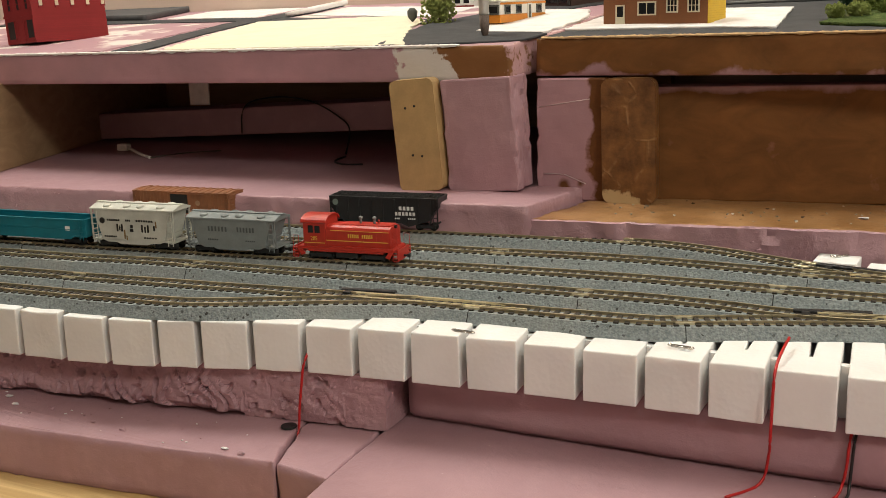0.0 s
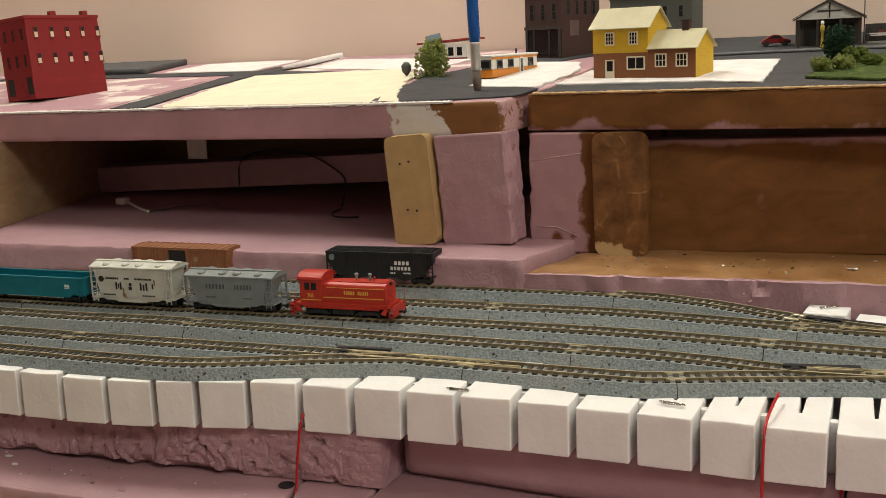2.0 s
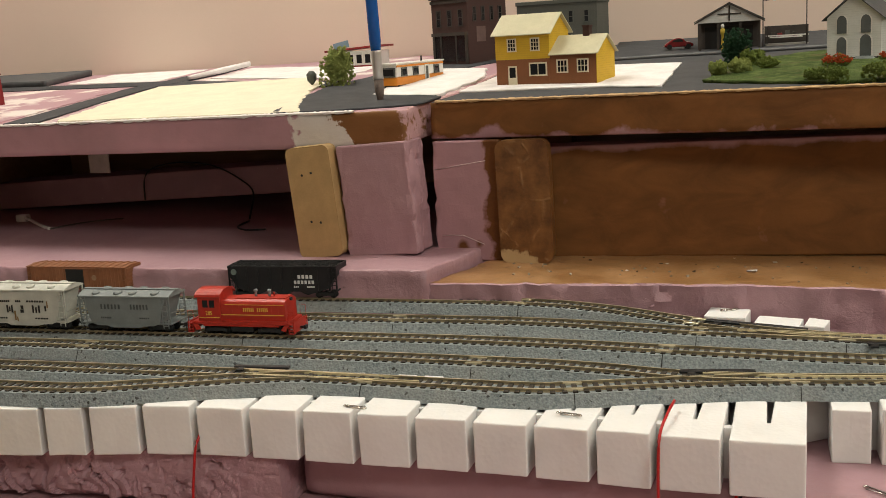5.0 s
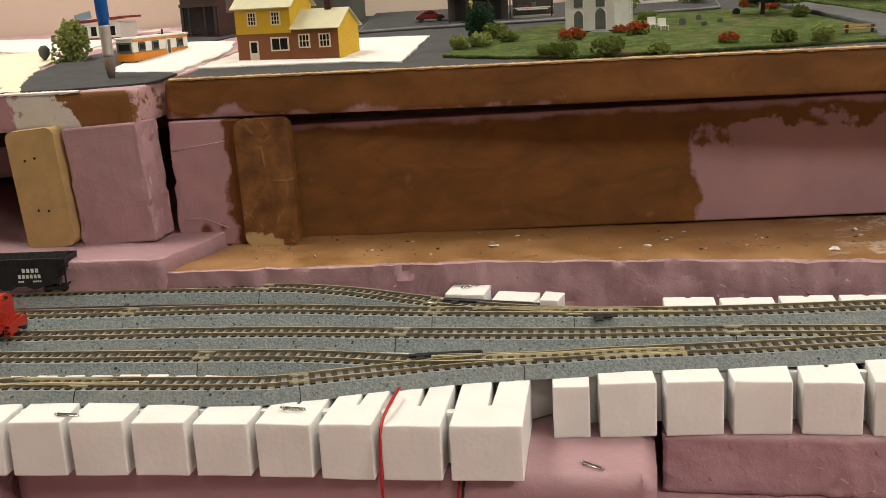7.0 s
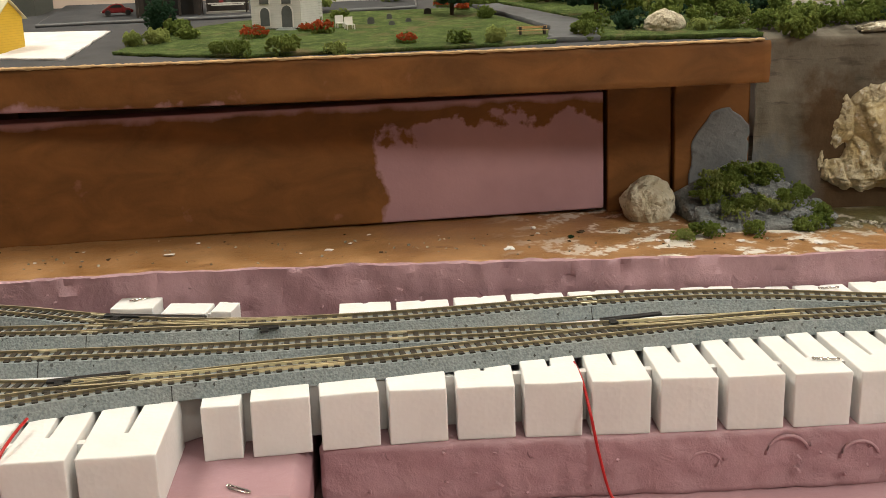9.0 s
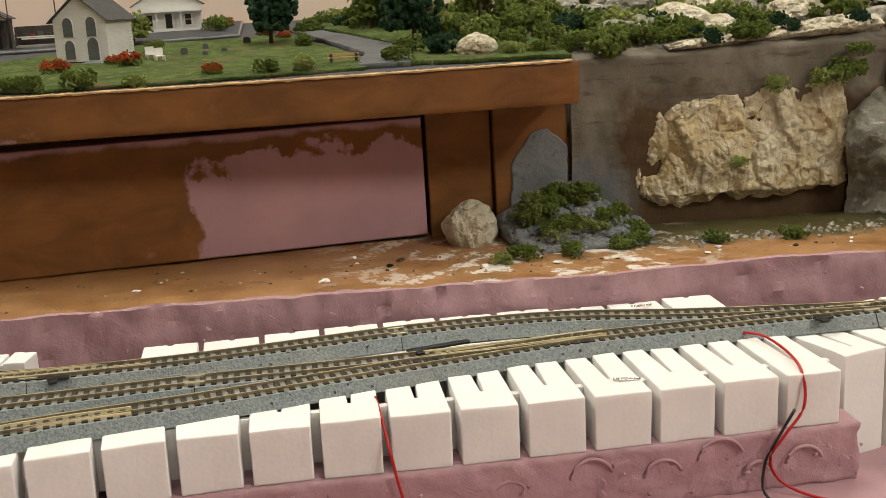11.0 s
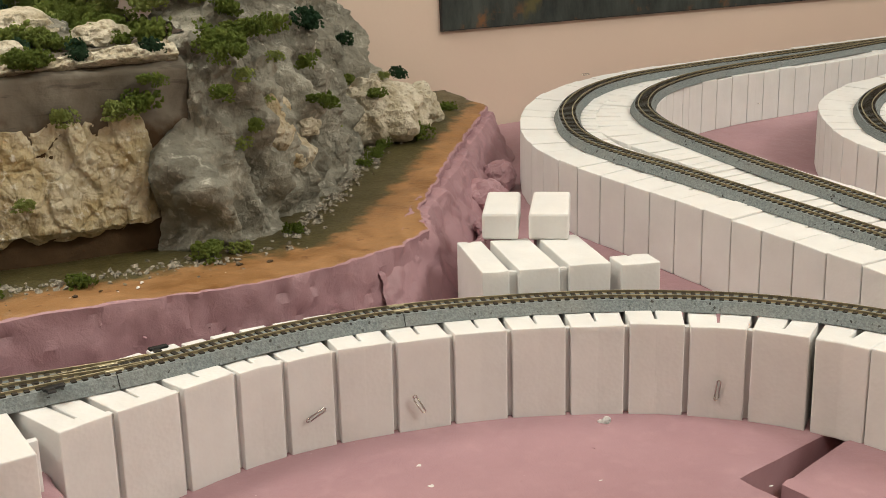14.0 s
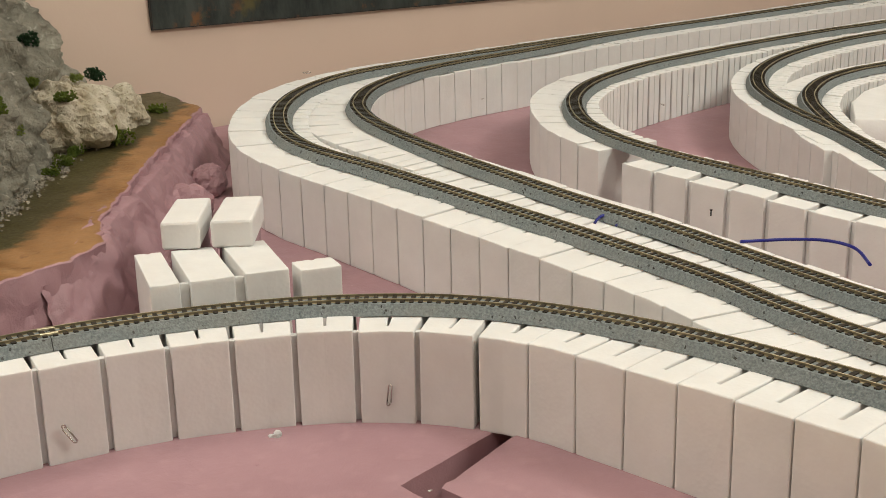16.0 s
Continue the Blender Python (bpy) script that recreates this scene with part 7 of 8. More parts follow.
bb = thing("brick_building", "dark brown brick model building with a shop front", "building", site(-0.356, 0.977, -25))
W, D, Hh = 0.0475, 0.052, 0.0640
part("wall_shell", boxes((0, W, 0, D, -0.001, Hh)), M_BRICKD, bb)
part("cornice", boxes((-0.0016, W + 0.001, -0.0022, 0.003, Hh - 0.005, Hh + 0.0012), (-0.001, W + 0.0006, -0.0012, 0.002, Hh - 0.009, Hh - 0.006), bevel=0.0003), M_SHED, bb)
part("parapet", boxes((0, W, 0.003, D, Hh, Hh + 0.001)), M_BRICKD, bb)
part("shopfront_frame", boxes((0.001, 0.0035, -0.0014, 0, 0, 0.026), (W - 0.0035, W - 0.001, -0.0014, 0, 0, 0.026), (0, W, -0.0018, 0, 0.0255, 0.0285), (0.011, 0.0125, -0.001, 0, 0, 0.025), (0.031, 0.0325, -0.001, 0, 0, 0.025)), M_SHED, bb)
part("shop_glass", boxes((0.0035, W - 0.0035, -0.0004, 0, 0.002, 0.0255)), M_GLASS, bb)
for k in range(3):
    window(bb, on_front(0.0095 + k * 0.0145, 0.034), 0.0054, 0.0150, 1, 2, M_SHED)
for k in range(4):
    window(bb, on_right(W, 0.009 + k * 0.0115, 0.038), 0.0042, 0.0130, 1, 2, M_SHED)
part("old_sign", boxes((W + 0.0001, W + 0.0003, 0.011, 0.023, 0.019, 0.033)), plain("faded_wall_sign", (0.13, 0.085, 0.075)), bb)

gy = thing("block_building", "grey-green model building behind the yellow house", "building", site(-0.285, 1.02, 0))
part("wall_shell", boxes((0, 0.078, 0, 0.05, -0.001, 0.048)), M_GREYBL, gy)
part("parapet", boxes((-0.001, 0.079, -0.001, 0.051, 0.046, 0.0495), bevel=0.0003), M_GREYBL, gy)
part("flue", boxes((0.070, 0.075, 0.002, 0.008, 0.0495, 0.058)), M_GREYBL, gy)
for k in range(5):
    window(gy, on_front(0.008 + k * 0.0150, 0.028), 0.0045, 0.0110, 1, 2, M_GREYBL)

dn = thing("diner", "small white model diner with a red-edged slanted roof", "building", site(-0.478, 0.995, 0))
part("wall_shell", boxes((0, 0.052, 0, 0.034, -0.001, 0.0155)), M_WHITEPL, dn)
part("roof", prism_y([(-0.002, 0.0155), (0.056, 0.0190), (0.056, 0.0205), (-0.002, 0.0170)], -0.003, 0.037), M_WHITEPL, dn)
part("fascia", prism_y([(-0.002, 0.0153), (0.0562, 0.0188), (0.0562, 0.0208), (-0.002, 0.0173)], -0.0036, -0.003), M_REDTRIM, dn)
part("fascia_end", boxes((0.0560, 0.0566, -0.0036, 0.037, 0.0188, 0.0208)), M_REDTRIM, dn)
part("base_band", boxes((-0.0003, 0.0523, -0.0004, 0, -0.001, 0.0015)), M_REDTRIM, dn)
for k in range(5):
    window(dn, on_front(0.006 + k * 0.0095, 0.003), 0.0070, 0.0095, 1, 1, M_WHITEPL, M_GLASS)
sg = part("roof_sign", boxes((-0.008, 0.008, -0.0006, 0.0006, 0, 0.007), bevel=0.0002), plain("blue_grey_sign", (0.16, 0.22, 0.27)), dn)
sg.matrix_basis = pose(0.014, 0.004, 0.0185, -12, -12, 12)

tr = thing("camper", "white and orange model camper trailer", "trailer", site(-0.332, 0.799, -5, 0.0018) @ Matrix.Diagonal((1.25, 1, 1.25, 1)))
W, D, Hh = 0.0118, 0.084, 0.0140
part("lower_body", boxes((0, W, 0, D, 0.001, 0.0062), bevel=0.0004), M_ORANGEP, tr)
part("upper_body", boxes((0.0001, W - 0.0001, 0.0001, D - 0.0001, 0.0062, Hh), bevel=0.0004), M_WHITEPL, tr)
part("orange_band", boxes((W - 0.0002, W + 0.0002, 0.0003, D - 0.0003, Hh - 0.0016, Hh - 0.0004)), M_ORANGEP, tr)
part("roof", boxes((-0.0006, W + 0.0006, -0.001, D + 0.001, Hh, Hh + 0.0012), bevel=0.0004), M_WHITEPL, tr)
part("vent_pipe", lathe([(0.0007, Hh + 0.001), (0.0007, Hh + 0.0045)], 8, (W * 0.7, D * 0.62, 0)), M_DARK, tr)
window(tr, on_front(W / 2, 0.0068), 0.0088, 0.0050, 1, 1, M_GREYBL)
for v in (0.012, 0.032, 0.070):
    window(tr, on_right(W, v, 0.0070), 0.0085, 0.0046, 1, 1, M_GREYBL)
window(tr, on_right(W, 0.052, 0.0018), 0.0060, 0.0105, 1, 1, M_WHITEPL, M_GREYBL, "door")
part("skirting", boxes(*[(W - 0.0006, W - 0.0002, 0.002 + 0.006 * k, 0.005 + 0.006 * k, 0, 0.0012) for k in range(12)], (0.001, W - 0.001, 0.004, D - 0.004, 0, 0.0011)), M_DARK, tr)

gs = thing("garage", "dark timber model service garage with a grey gable roof", "building", site(-0.104, 0.945, 8, 0.003))
part("wall_shell", boxes((0, 0.051, 0.012, 0.046, -0.001, 0.0245)), M_SHED, gs)
part("gable", swap(prism_x([(0, 0.0225), (0.051, 0.0225), (0.051, 0.0240), (0.0255, 0.0370), (0, 0.0240)], 0.0, 0.0006)), M_WHITEW, gs)
part("roof", swap(roof_x(0.0, 0.046, 0, 0.051, 0.0245, 0.0375, 0.003)), M_GREYRF, gs, "grey shingle roof")
part("barge_board", swap(prism_x([(-0.003, 0.0215), (0.0255, 0.0368), (0.054, 0.0215), (0.054, 0.0228), (0.0255, 0.0385), (-0.003, 0.0228)], -0.0034, -0.0028)), M_SHED, gs)
part("king_post", boxes((0.0249, 0.0261, -0.001, 0, 0.0235, 0.036), (0.016, 0.035, -0.001, 0, 0.0285, 0.0297)), M_SHED, gs)
for x in (0.0015, 0.0165, 0.0345, 0.0495):
    part("post", boxes((x - 0.001, x + 0.001, 0.0005, 0.0025, -0.001, 0.0232)), M_SHED, gs)
# Black sheet on the solid wall, drawn for the unlit garage inside
part("doorway_shade", boxes((0.006, 0.045, 0.0115, 0.0121, 0.0, 0.019)), M_DARK, gs)
part("apron", boxes((-0.002, 0.058, -0.006, 0.012, -0.0022, -0.0006)), plain("pale_concrete", (0.22, 0.215, 0.2)), gs)
pm = thing("fuel_pump", "tiny yellow fuel pump beside the garage", "fuel pump", site(-0.083, 0.938, 0, 0.003))
part("pump", lathe([(0.0014, 0), (0.0014, 0.002), (0.0010, 0.003), (0.0010, 0.013), (0.0017, 0.0135), (0.0017, 0.0175), (0.0009, 0.018)], 10), plain("yellow_pump", (0.5, 0.36, 0.04)), pm)
part("globe", lathe([(0.0006, 0.018), (0.0014, 0.0192), (0.0014, 0.0205), (0.0005, 0.0216)], 10), M_WHITEPL, pm)
rk = thing("store_stand", "small open stand with shelves beside the garage", "stand", site(-0.050, 0.956, 8, 0.003))
part("platform", boxes((0, 0.034, 0, 0.02, 0, 0.0016)), plain("pale_planks", (0.3, 0.28, 0.25)), rk)
part("back_wall", boxes((0, 0.034, 0.0195, 0.0205, 0, 0.016)), M_SHED, rk)
for x in (0.001, 0.033):
    part("post", boxes((x - 0.0006, x + 0.0006, 0.0, 0.0012, 0.0016, 0.016)), M_SHED, rk)
part("rail", boxes((0.0, 0.034, 0.0002, 0.001, 0.0075, 0.0085)), M_WHITEPL, rk)
part("shelf", boxes((0.004, 0.030, 0.010, 0.016, 0.006, 0.007)), M_WHITEPL, rk)
for x, h, c in ((0.007, 0.004, M_SHED), (0.012, 0.003, M_REDTRIM), (0.018, 0.005, M_GREYBL), (0.024, 0.0035, M_SHED)):
    part("goods", boxes((x - 0.0018, x + 0.0018, 0.011, 0.015, 0.007, 0.007 + h), bevel=0.0002), c, rk)
for x, y, h in ((-0.018, 0.958, 0.045), (-0.052, 0.952, 0.040)):
    lp = thing("street_lamp", "thin dark model street lamp", "street lamp", site(x, y, 0, 0.003), "street lamps")
    part("pole", tube([(0, 0, 0), (0, 0, h)], 0.0005), M_SHED, lp)
    part("arm", tube([(0, 0, h - 0.003), (0.009, 0, h - 0.002)], 0.0003), M_SHED, lp)
    part("shade", lathe([(0.0016, 0), (0.0006, 0.0012)], 10, (0.009, 0, h - 0.0035)), M_WHITEPL, lp)

vw = thing("toy_car", "tiny dark red rounded toy car on the street", "car", site(-0.124, 0.970, 14, 0.003))
bm = prism_y([(-0.0125, 0.0022), (0.0120, 0.0022), (0.0125, 0.0040), (0.0100, 0.0056), (0.0060, 0.0062), (0.0040, 0.0088), (-0.0005, 0.0098), (-0.0055, 0.0086), (-0.0095, 0.0060), (-0.0125, 0.0038)], -0.0046, 0.0046, 0.0009)
part("body", bm, plain("dark_red_car_paint", (0.20, 0.012, 0.015), 0.25, 0, 0.1), vw)
for s in (-1, 1):
    part("side_window", prism_y([(-0.0062, 0.0064), (0.0038, 0.0064), (0.0026, 0.0084), (-0.0004, 0.0090), (-0.0044, 0.0082)], s * 0.0046 - 0.0002, s * 0.0046 + 0.0002), M_GLASS, vw)
    part("bumper", boxes((s * 0.0128 - 0.0003, s * 0.0128 + 0.0003, -0.004, 0.004, 0.0026, 0.0034)), M_CHROME, vw)
    for x in (-0.0080, 0.0078):
        wl = part("wheel", lathe([(0.0021, -0.0006), (0.0023, 0), (0.0021, 0.0006)], 12), M_BLACK, vw)
        wl.matrix_basis = pose(x, s * 0.0044, 0.0022, 90, 0, 0)
        fd = part("fender", lathe([(0.0030, -0.0008), (0.0026, 0.0006)], 12), plain("dark_red_fender", (0.19, 0.012, 0.015), 0.3), vw)
        fd.matrix_basis = pose(x, s * 0.0040, 0.0034, 90, 0, 0)

wh = thing("house", "white clapboard model house with arched windows", "house", site(0.001, 0.846, -17, 0.0018))
W, D = 0.0377, 0.040
part("wall_shell", swap(prism_x([(0, -0.001), (W, -0.001), (W, 0.029), (W / 2, 0.0445), (0, 0.029)], 0, D)), M_WHITEW, wh)
part("roof", swap(roof_x(0, D, 0, W, 0.029, 0.0445, 0.0030)), M_GREYRF, wh)
part("foundation", boxes((-0.0003, W + 0.0003, -0.0003, D + 0.0003, -0.0015, 0.0008)), M_DARK, wh)


def arched(parent, u, z, w, h, name="window"):
    n = 8
    prof = [(u - w / 2, z), (u + w / 2, z)] + [(u + w / 2 * math.cos(math.pi * k / n), z + h - w / 2 + w * 0.62 * math.sin(math.pi * k / n)) for k in range(n + 1)]
    fr = part(name, prism_y([(u + (x - u) * 1.18, z - 0.0004 + (zz - z) * 1.05) for x, zz in prof], -0.0004, 0.0), M_WHITEPL, parent)
    part("pane", prism_y(prof, -0.0007, -0.0003), M_GLASSG, fr)


for u in (0.0105, 0.0272):
    arched(wh, u, 0.0175, 0.0068, 0.0118)
arched(wh, 0.0105, 0.0025, 0.0068, 0.0118)
arched(wh, 0.0272, 0.0, 0.0078, 0.0155, "door")
part("front_step", boxes((0.020, 0.034, -0.005, 0, -0.0015, 0.0002), (0.021, 0.033, -0.003, 0, 0.0002, 0.0014)), plain("pale_steps", (0.35, 0.38, 0.38)), wh)

h2 = thing("house", "white model house with porch among trees", "house", site(0.032, 1.025, 6, 0.003))
W, D = 0.056, 0.034
part("wall_shell", swap(prism_x([(0, -0.001), (W, -0.001), (W, 0.022), (W / 2, 0.0375), (0, 0.022)], 0, D)), M_WHITEW, h2)
part("roof", swap(roof_x(0, D, 0, W, 0.022, 0.0375, 0.003)), plain("grey_shingle_light", (0.16, 0.155, 0.15), 0.8), h2)
part("porch_deck", boxes((0, W, -0.008, 0, -0.001, 0.0015)), M_WHITEPL, h2)
part("porch_roof", boxes((-0.001, W + 0.001, -0.009, 0, 0.0155, 0.0168)), M_WHITEPL, h2)
for x in (0.001, 0.018, 0.038, 0.055):
    part("porch_post", boxes((x - 0.0006, x + 0.0006, -0.0078, -0.0066, 0.0015, 0.0155)), M_WHITEPL, h2)
for u in (0.012, 0.044):
    window(h2, on_front(u, 0.004), 0.0060, 0.0100, 1, 2, M_WHITEPL)
window(h2, on_front(0.028, 0.0015), 0.0065, 0.0130, 1, 1, M_WHITEPL, M_GLASS, "door")
ch = thing("ladder", "white model ladder leaning by the white house", "ladder", site(0.045, 0.868, -17, 0.002))
ladder(ch, 0.003, 0.0, 0.0, 0.018, 0.0034, M_WHITEPL, 9)

for x, y, w, h, c in ((0.085, 0.852, 0.0050, 0.0055, M_GREYBL), (0.127, 0.903, 0.0055, 0.0050, M_SHED), (0.100, 0.842, 0.0040, 0.0035, M_GREYBL), (0.112, 0.858, 0.0040, 0.0032, M_GREYBL), (0.098, 0.88, 0.0040, 0.0045, M_GREYBL)):
    gsn = thing("gravestone", "tiny grey gravestone on the lawn", "gravestone", site(x, y, random.Random(x).uniform(-15, 15), 0.0015), "gravestones")
    part("stone", prism_y([(-w / 2, 0), (w / 2, 0), (w / 2, h * 0.75), (w * 0.25, h), (-w * 0.25, h), (-w / 2, h * 0.75)], -0.0007, 0.0007, 0.0002), c, gsn)
    part("plinth", boxes((-w * 0.65, w * 0.65, -0.0014, 0.0014, 0, 0.0008)), c, gsn)
for x, y in ((0.064, 0.837), (0.071, 0.826)):
    wc = thing("lawn_chair", "tiny white lawn chair on the turf", "chair", site(x, y, 20, 0.002), "lawn chairs")
    part("seat", boxes((-0.003, 0.003, -0.003, 0.003, 0.003, 0.0036)), M_WHITEPL, wc)
    part("backrest", boxes((-0.003, 0.003, 0.0026, 0.0032, 0.003, 0.0085)), M_WHITEPL, wc)
    for a in (-1, 1):
        for b in (-1, 1):
            part("leg", boxes((a * 0.0027 - 0.0003, a * 0.0027 + 0.0003, b * 0.0027 - 0.0003, b * 0.0027 + 0.0003, 0, 0.003)), M_WHITEPL, wc)
bn = thing("park_bench", "tiny brown model bench by the path", "bench", site(0.19, 0.758, 10, 0.0025))
part("seat", boxes((-0.010, 0.010, -0.0015, 0.0015, 0.0024, 0.003)), M_CHIP, bn)
part("backrest", boxes((-0.010, 0.010, 0.0015, 0.002, 0.0038, 0.0052)), M_CHIP, bn)
for x in (-0.008, 0.008):
    part("leg", boxes((x - 0.0005, x + 0.0005, -0.0013, 0.002, 0, 0.0050)), M_SHED, bn)
path = sheet("path", "grey path beside the lawn", [(0.196, 0.735), (0.228, 0.733), (0.238, 0.80), (0.215, 0.87), (0.185, 0.95), (0.165, 0.95), (0.19, 0.86), (0.206, 0.79)], 0.0034, plain("grey_gravel_path", (0.095, 0.097, 0.10), 0.9), 0.002, seed=15, cat="path")

# the paintbrush standing by the board's end
pb = thing("paintbrush", "blue-handled paintbrush standing on its bristles", "paintbrush", pose(-0.302, 0.730, zt(-0.302, 0.73) + 0.0012, 0, -1.5, 0) @ Matrix.Diagonal((0.76, 0.76, 1, 1)))
part("bristles", lathe([(0.0028, 0), (0.0044, 0.006), (0.0048, 0.015)], 14), plain("grey_brown_bristle", (0.17, 0.13, 0.11), 0.8, 0, 0.35, 900, 2500, 0.6), pb)
part("ferrule", lathe([(0.0050, 0.0148), (0.0052, 0.0160), (0.0049, 0.017), (0.0049, 0.033), (0.0052, 0.0340), (0.0050, 0.0355)], 16), plain("dull_tin_ferrule", (0.50, 0.49, 0.47), 0.45, 0.6, 0.12), pb, "dull tin ferrule")
part("handle", lathe([(0.0048, 0.0353), (0.0056, 0.043), (0.0056, 0.075), (0.0045, 0.11), (0.0035, 0.17), (0.0015, 0.19)], 16), plain("glossy_blue_handle", (0.005, 0.085, 0.33), 0.25, 0, 0.1), pb, "glossy blue handle")
cn = thing("grey_cone", "small grey plastic cone by the tree", "scrap", site(-0.420, 0.848, 0, 0.0015))
part("cone", lathe([(0.0006, 0), (0.0040, 0.004), (0.0045, 0.009), (0.002, 0.012)], 12), M_GREYBL, cn)
wsx = thing("plaster_stick", "white plaster-covered stick on the far board", "scrap")
part("stick", tube([(-0.62, 0.955, zt(-0.62, 0.955) + 0.003), (-0.600, 0.985, zt(-0.600, 0.985) + 0.006), (-0.582, 1.015, zt(-0.582, 1.015) + 0.009)], [0.002, 0.003, 0.0025], 8), M_PLASTER, wsx)

# ---- loose pieces and wiring round the tracks ----
LOOSE = "short white riser lying behind the curve"
riser(LOOSE, [(0.667, 0.5895), (0.720, 0.568), (0.7455, 0.557)], 0.078, 0.004, 0.066, pitch=0.0318, gap=0.0058, slot=0.02, lengths=[0.72], group="loose risers", bev=0.0016)
riser(LOOSE, [(0.748, 0.556), (0.776, 0.545)], 0.022, 0.004, 0.0655, pitch=0.0262, gap=0.0008, slot=0.10, group="loose risers", bev=0.0016, stop=0.0262)
for x, y, rz, w in ((0.7460, 0.6785, -38, 0.0122), (0.7722, 0.6570, -40, 0.0135)):
    lb = part("foam_offcut", boxes((-w, w, -0.038, 0.038, 0, 0.0185), bevel=0.002, seg=2), M_WHITE)
    lb.matrix_basis = pose(x, y, 0.0665, 0, 0, rz)
    tagged(lb, "white foam offcut block lying on pink foam", "foam block", "offcuts")
    sb = slab("foam_scrap", [(-w * 0.8, -0.022), (w * 0.8, -0.022), (w * 0.8, 0.034), (-w * 0.8, 0.034)], 0.0, 0.056, [M_TORN, M_PINK], 0.0012, ds=0.004, nz=6, seed=x * 50)
    sb.matrix_basis = pose(x, y, 0.0104, 0, 0, rz)
    tagged(sb, "pink foam scrap under a white offcut", "foam block", "scraps")


def clip(x, y, z, rz=0.0, tilt=0.0, size=0.85, label="bent bright steel pin stuck in the foam", spin=None):
    m = pose(x, y, z, tilt, 0, rz) if spin is None else pose(x, y, z, 0, 0, rz) @ pose(0, 0, 0, 90, 0, 0) @ pose(0, 0, 0, 0, 0, spin)
    c = thing("foam_pin", label, "pin", m, "foam pins")
    s = size
    part("wire", tube([(-0.0065 * s, 0.0008, 0.0007), (0.0060 * s, 0.0009, 0.0007), (0.0068 * s, 0.0, 0.0007), (0.0060 * s, -0.0009, 0.0007), (-0.0050 * s, -0.0013, 0.0007)], 0.00042, 6), M_CHROME, c)
    part("coil", tube([(-0.0062 * s + 0.0009 * math.cos(a), 0.0009 * math.sin(a), 0.0009) for a in (0.0, 0.9, 1.8, 2.7, 3.6, 4.5, 5.4)], 0.0004, 6), M_CHROME, c)


clip(-0.198, 0.4510, 0.0547, -4)
clip(-0.096, 0.463, 0.0547, -8)
clip(0.294, 0.520, 0.0547, -10)
clip(0.034, 0.468, 0.0292, -35, 0, 0.9, "bent steel pin lying on the pink board")
clip(0.338, 0.6285, 0.0545, 6)
clip(-0.046, 0.652, 0.0567, 35)
clip(0.534, 0.5490, 0.0215, -2, spin=22)
clip(0.5890, 0.5370, 0.0180, -18, spin=-62)
clip(0.7310, 0.4590, 0.0180, -55, spin=82)
for x, y, z, r in ((0.872, 0.748, 0.063, 45), (1.096, 1.005, 0.132, 10), (1.293, 0.933, 0.090, -10), (1.436, 0.776, 0.080, 60), (1.500, 0.785, 0.084, 60), (1.375, 0.785, 0.064, -15)):
    clip(x, y, z, r, 40)
nail = thing("nail", "dark nail standing in the white riser", "nail", pose(1.028, 0.452, rise(1.028, 0.452) + 0.056))
part("shank", lathe([(0.0005, 0), (0.0005, 0.004)], 8), M_BLACK, nail)
part("head", lathe([(0.0010, 0.004), (0.0010, 0.0046)], 10), M_BLACK, nail)


def wire(label, pts, mat, r=0.0007):
    t = thing("wire", label, "wire", None, "wires")
    part("insulation", tube(spline(pts, 0.003), r, 7), mat, t)


wire("red wire dropping from the track over the foam", [(-0.052, 0.482, 0.0585), (-0.0525, 0.468, 0.0580), (-0.0530, 0.452, 0.0555), (-0.0532, 0.4465, 0.048), (-0.0535, 0.4455, 0.028), (-0.055, 0.452, 0.012), (-0.058, 0.449, 0.001), (-0.07, 0.43, 0.001)], M_REDWIRE)
wire("red wire coming out under the foam segments", [(-0.0215, 0.462, 0.0285), (-0.0225, 0.4565, 0.024), (-0.0235, 0.455, 0.010), (-0.026, 0.450, 0.001), (-0.032, 0.44, 0.001)], M_REDWIRE)
wire("black wire coming out under the foam segments", [(-0.0200, 0.462, 0.0280), (-0.0208, 0.4565, 0.022), (-0.0215, 0.455, 0.008), (-0.022, 0.450, 0.001), (-0.026, 0.44, 0.001)], M_BLACKWIRE)
wire("red wire hanging down the torn foam edge", [(-0.2765, 0.47, 0.052), (-0.2778, 0.448, 0.047), (-0.2793, 0.4352, 0.036), (-0.2806, 0.4328, 0.024), (-0.2822, 0.4318, 0.010), (-0.2826, 0.4312, 0.002), (-0.2815, 0.427, -0.004)], M_REDWIRE)
wire("red wire coming out between foam segments", [(0.1805, 0.53, 0.055), (0.1815, 0.512, 0.052), (0.1835, 0.5015, 0.040), (0.187, 0.5000, 0.022), (0.192, 0.495, 0.004), (0.20, 0.48, 0.001), (0.215, 0.462, 0.001)], M_REDWIRE)
wire("red wire looping down beside the riser", [(0.367, 0.560, 0.0580), (0.374, 0.552, 0.0580), (0.3755, 0.530, 0.0570), (0.372, 0.508, 0.0545), (0.371, 0.5035, 0.040), (0.362, 0.5025, 0.028), (0.355, 0.5025, 0.017), (0.360, 0.500, 0.006), (0.375, 0.490, 0.001), (0.40, 0.480, 0.001)], M_REDWIRE)
wire("black wire crossing the base board", [(0.366, 0.5020, 0.040), (0.357, 0.5010, 0.026), (0.352, 0.5015, 0.015), (0.350, 0.495, 0.003), (0.362, 0.482, 0.001), (0.385, 0.474, 0.001)], M_BLACKWIRE)
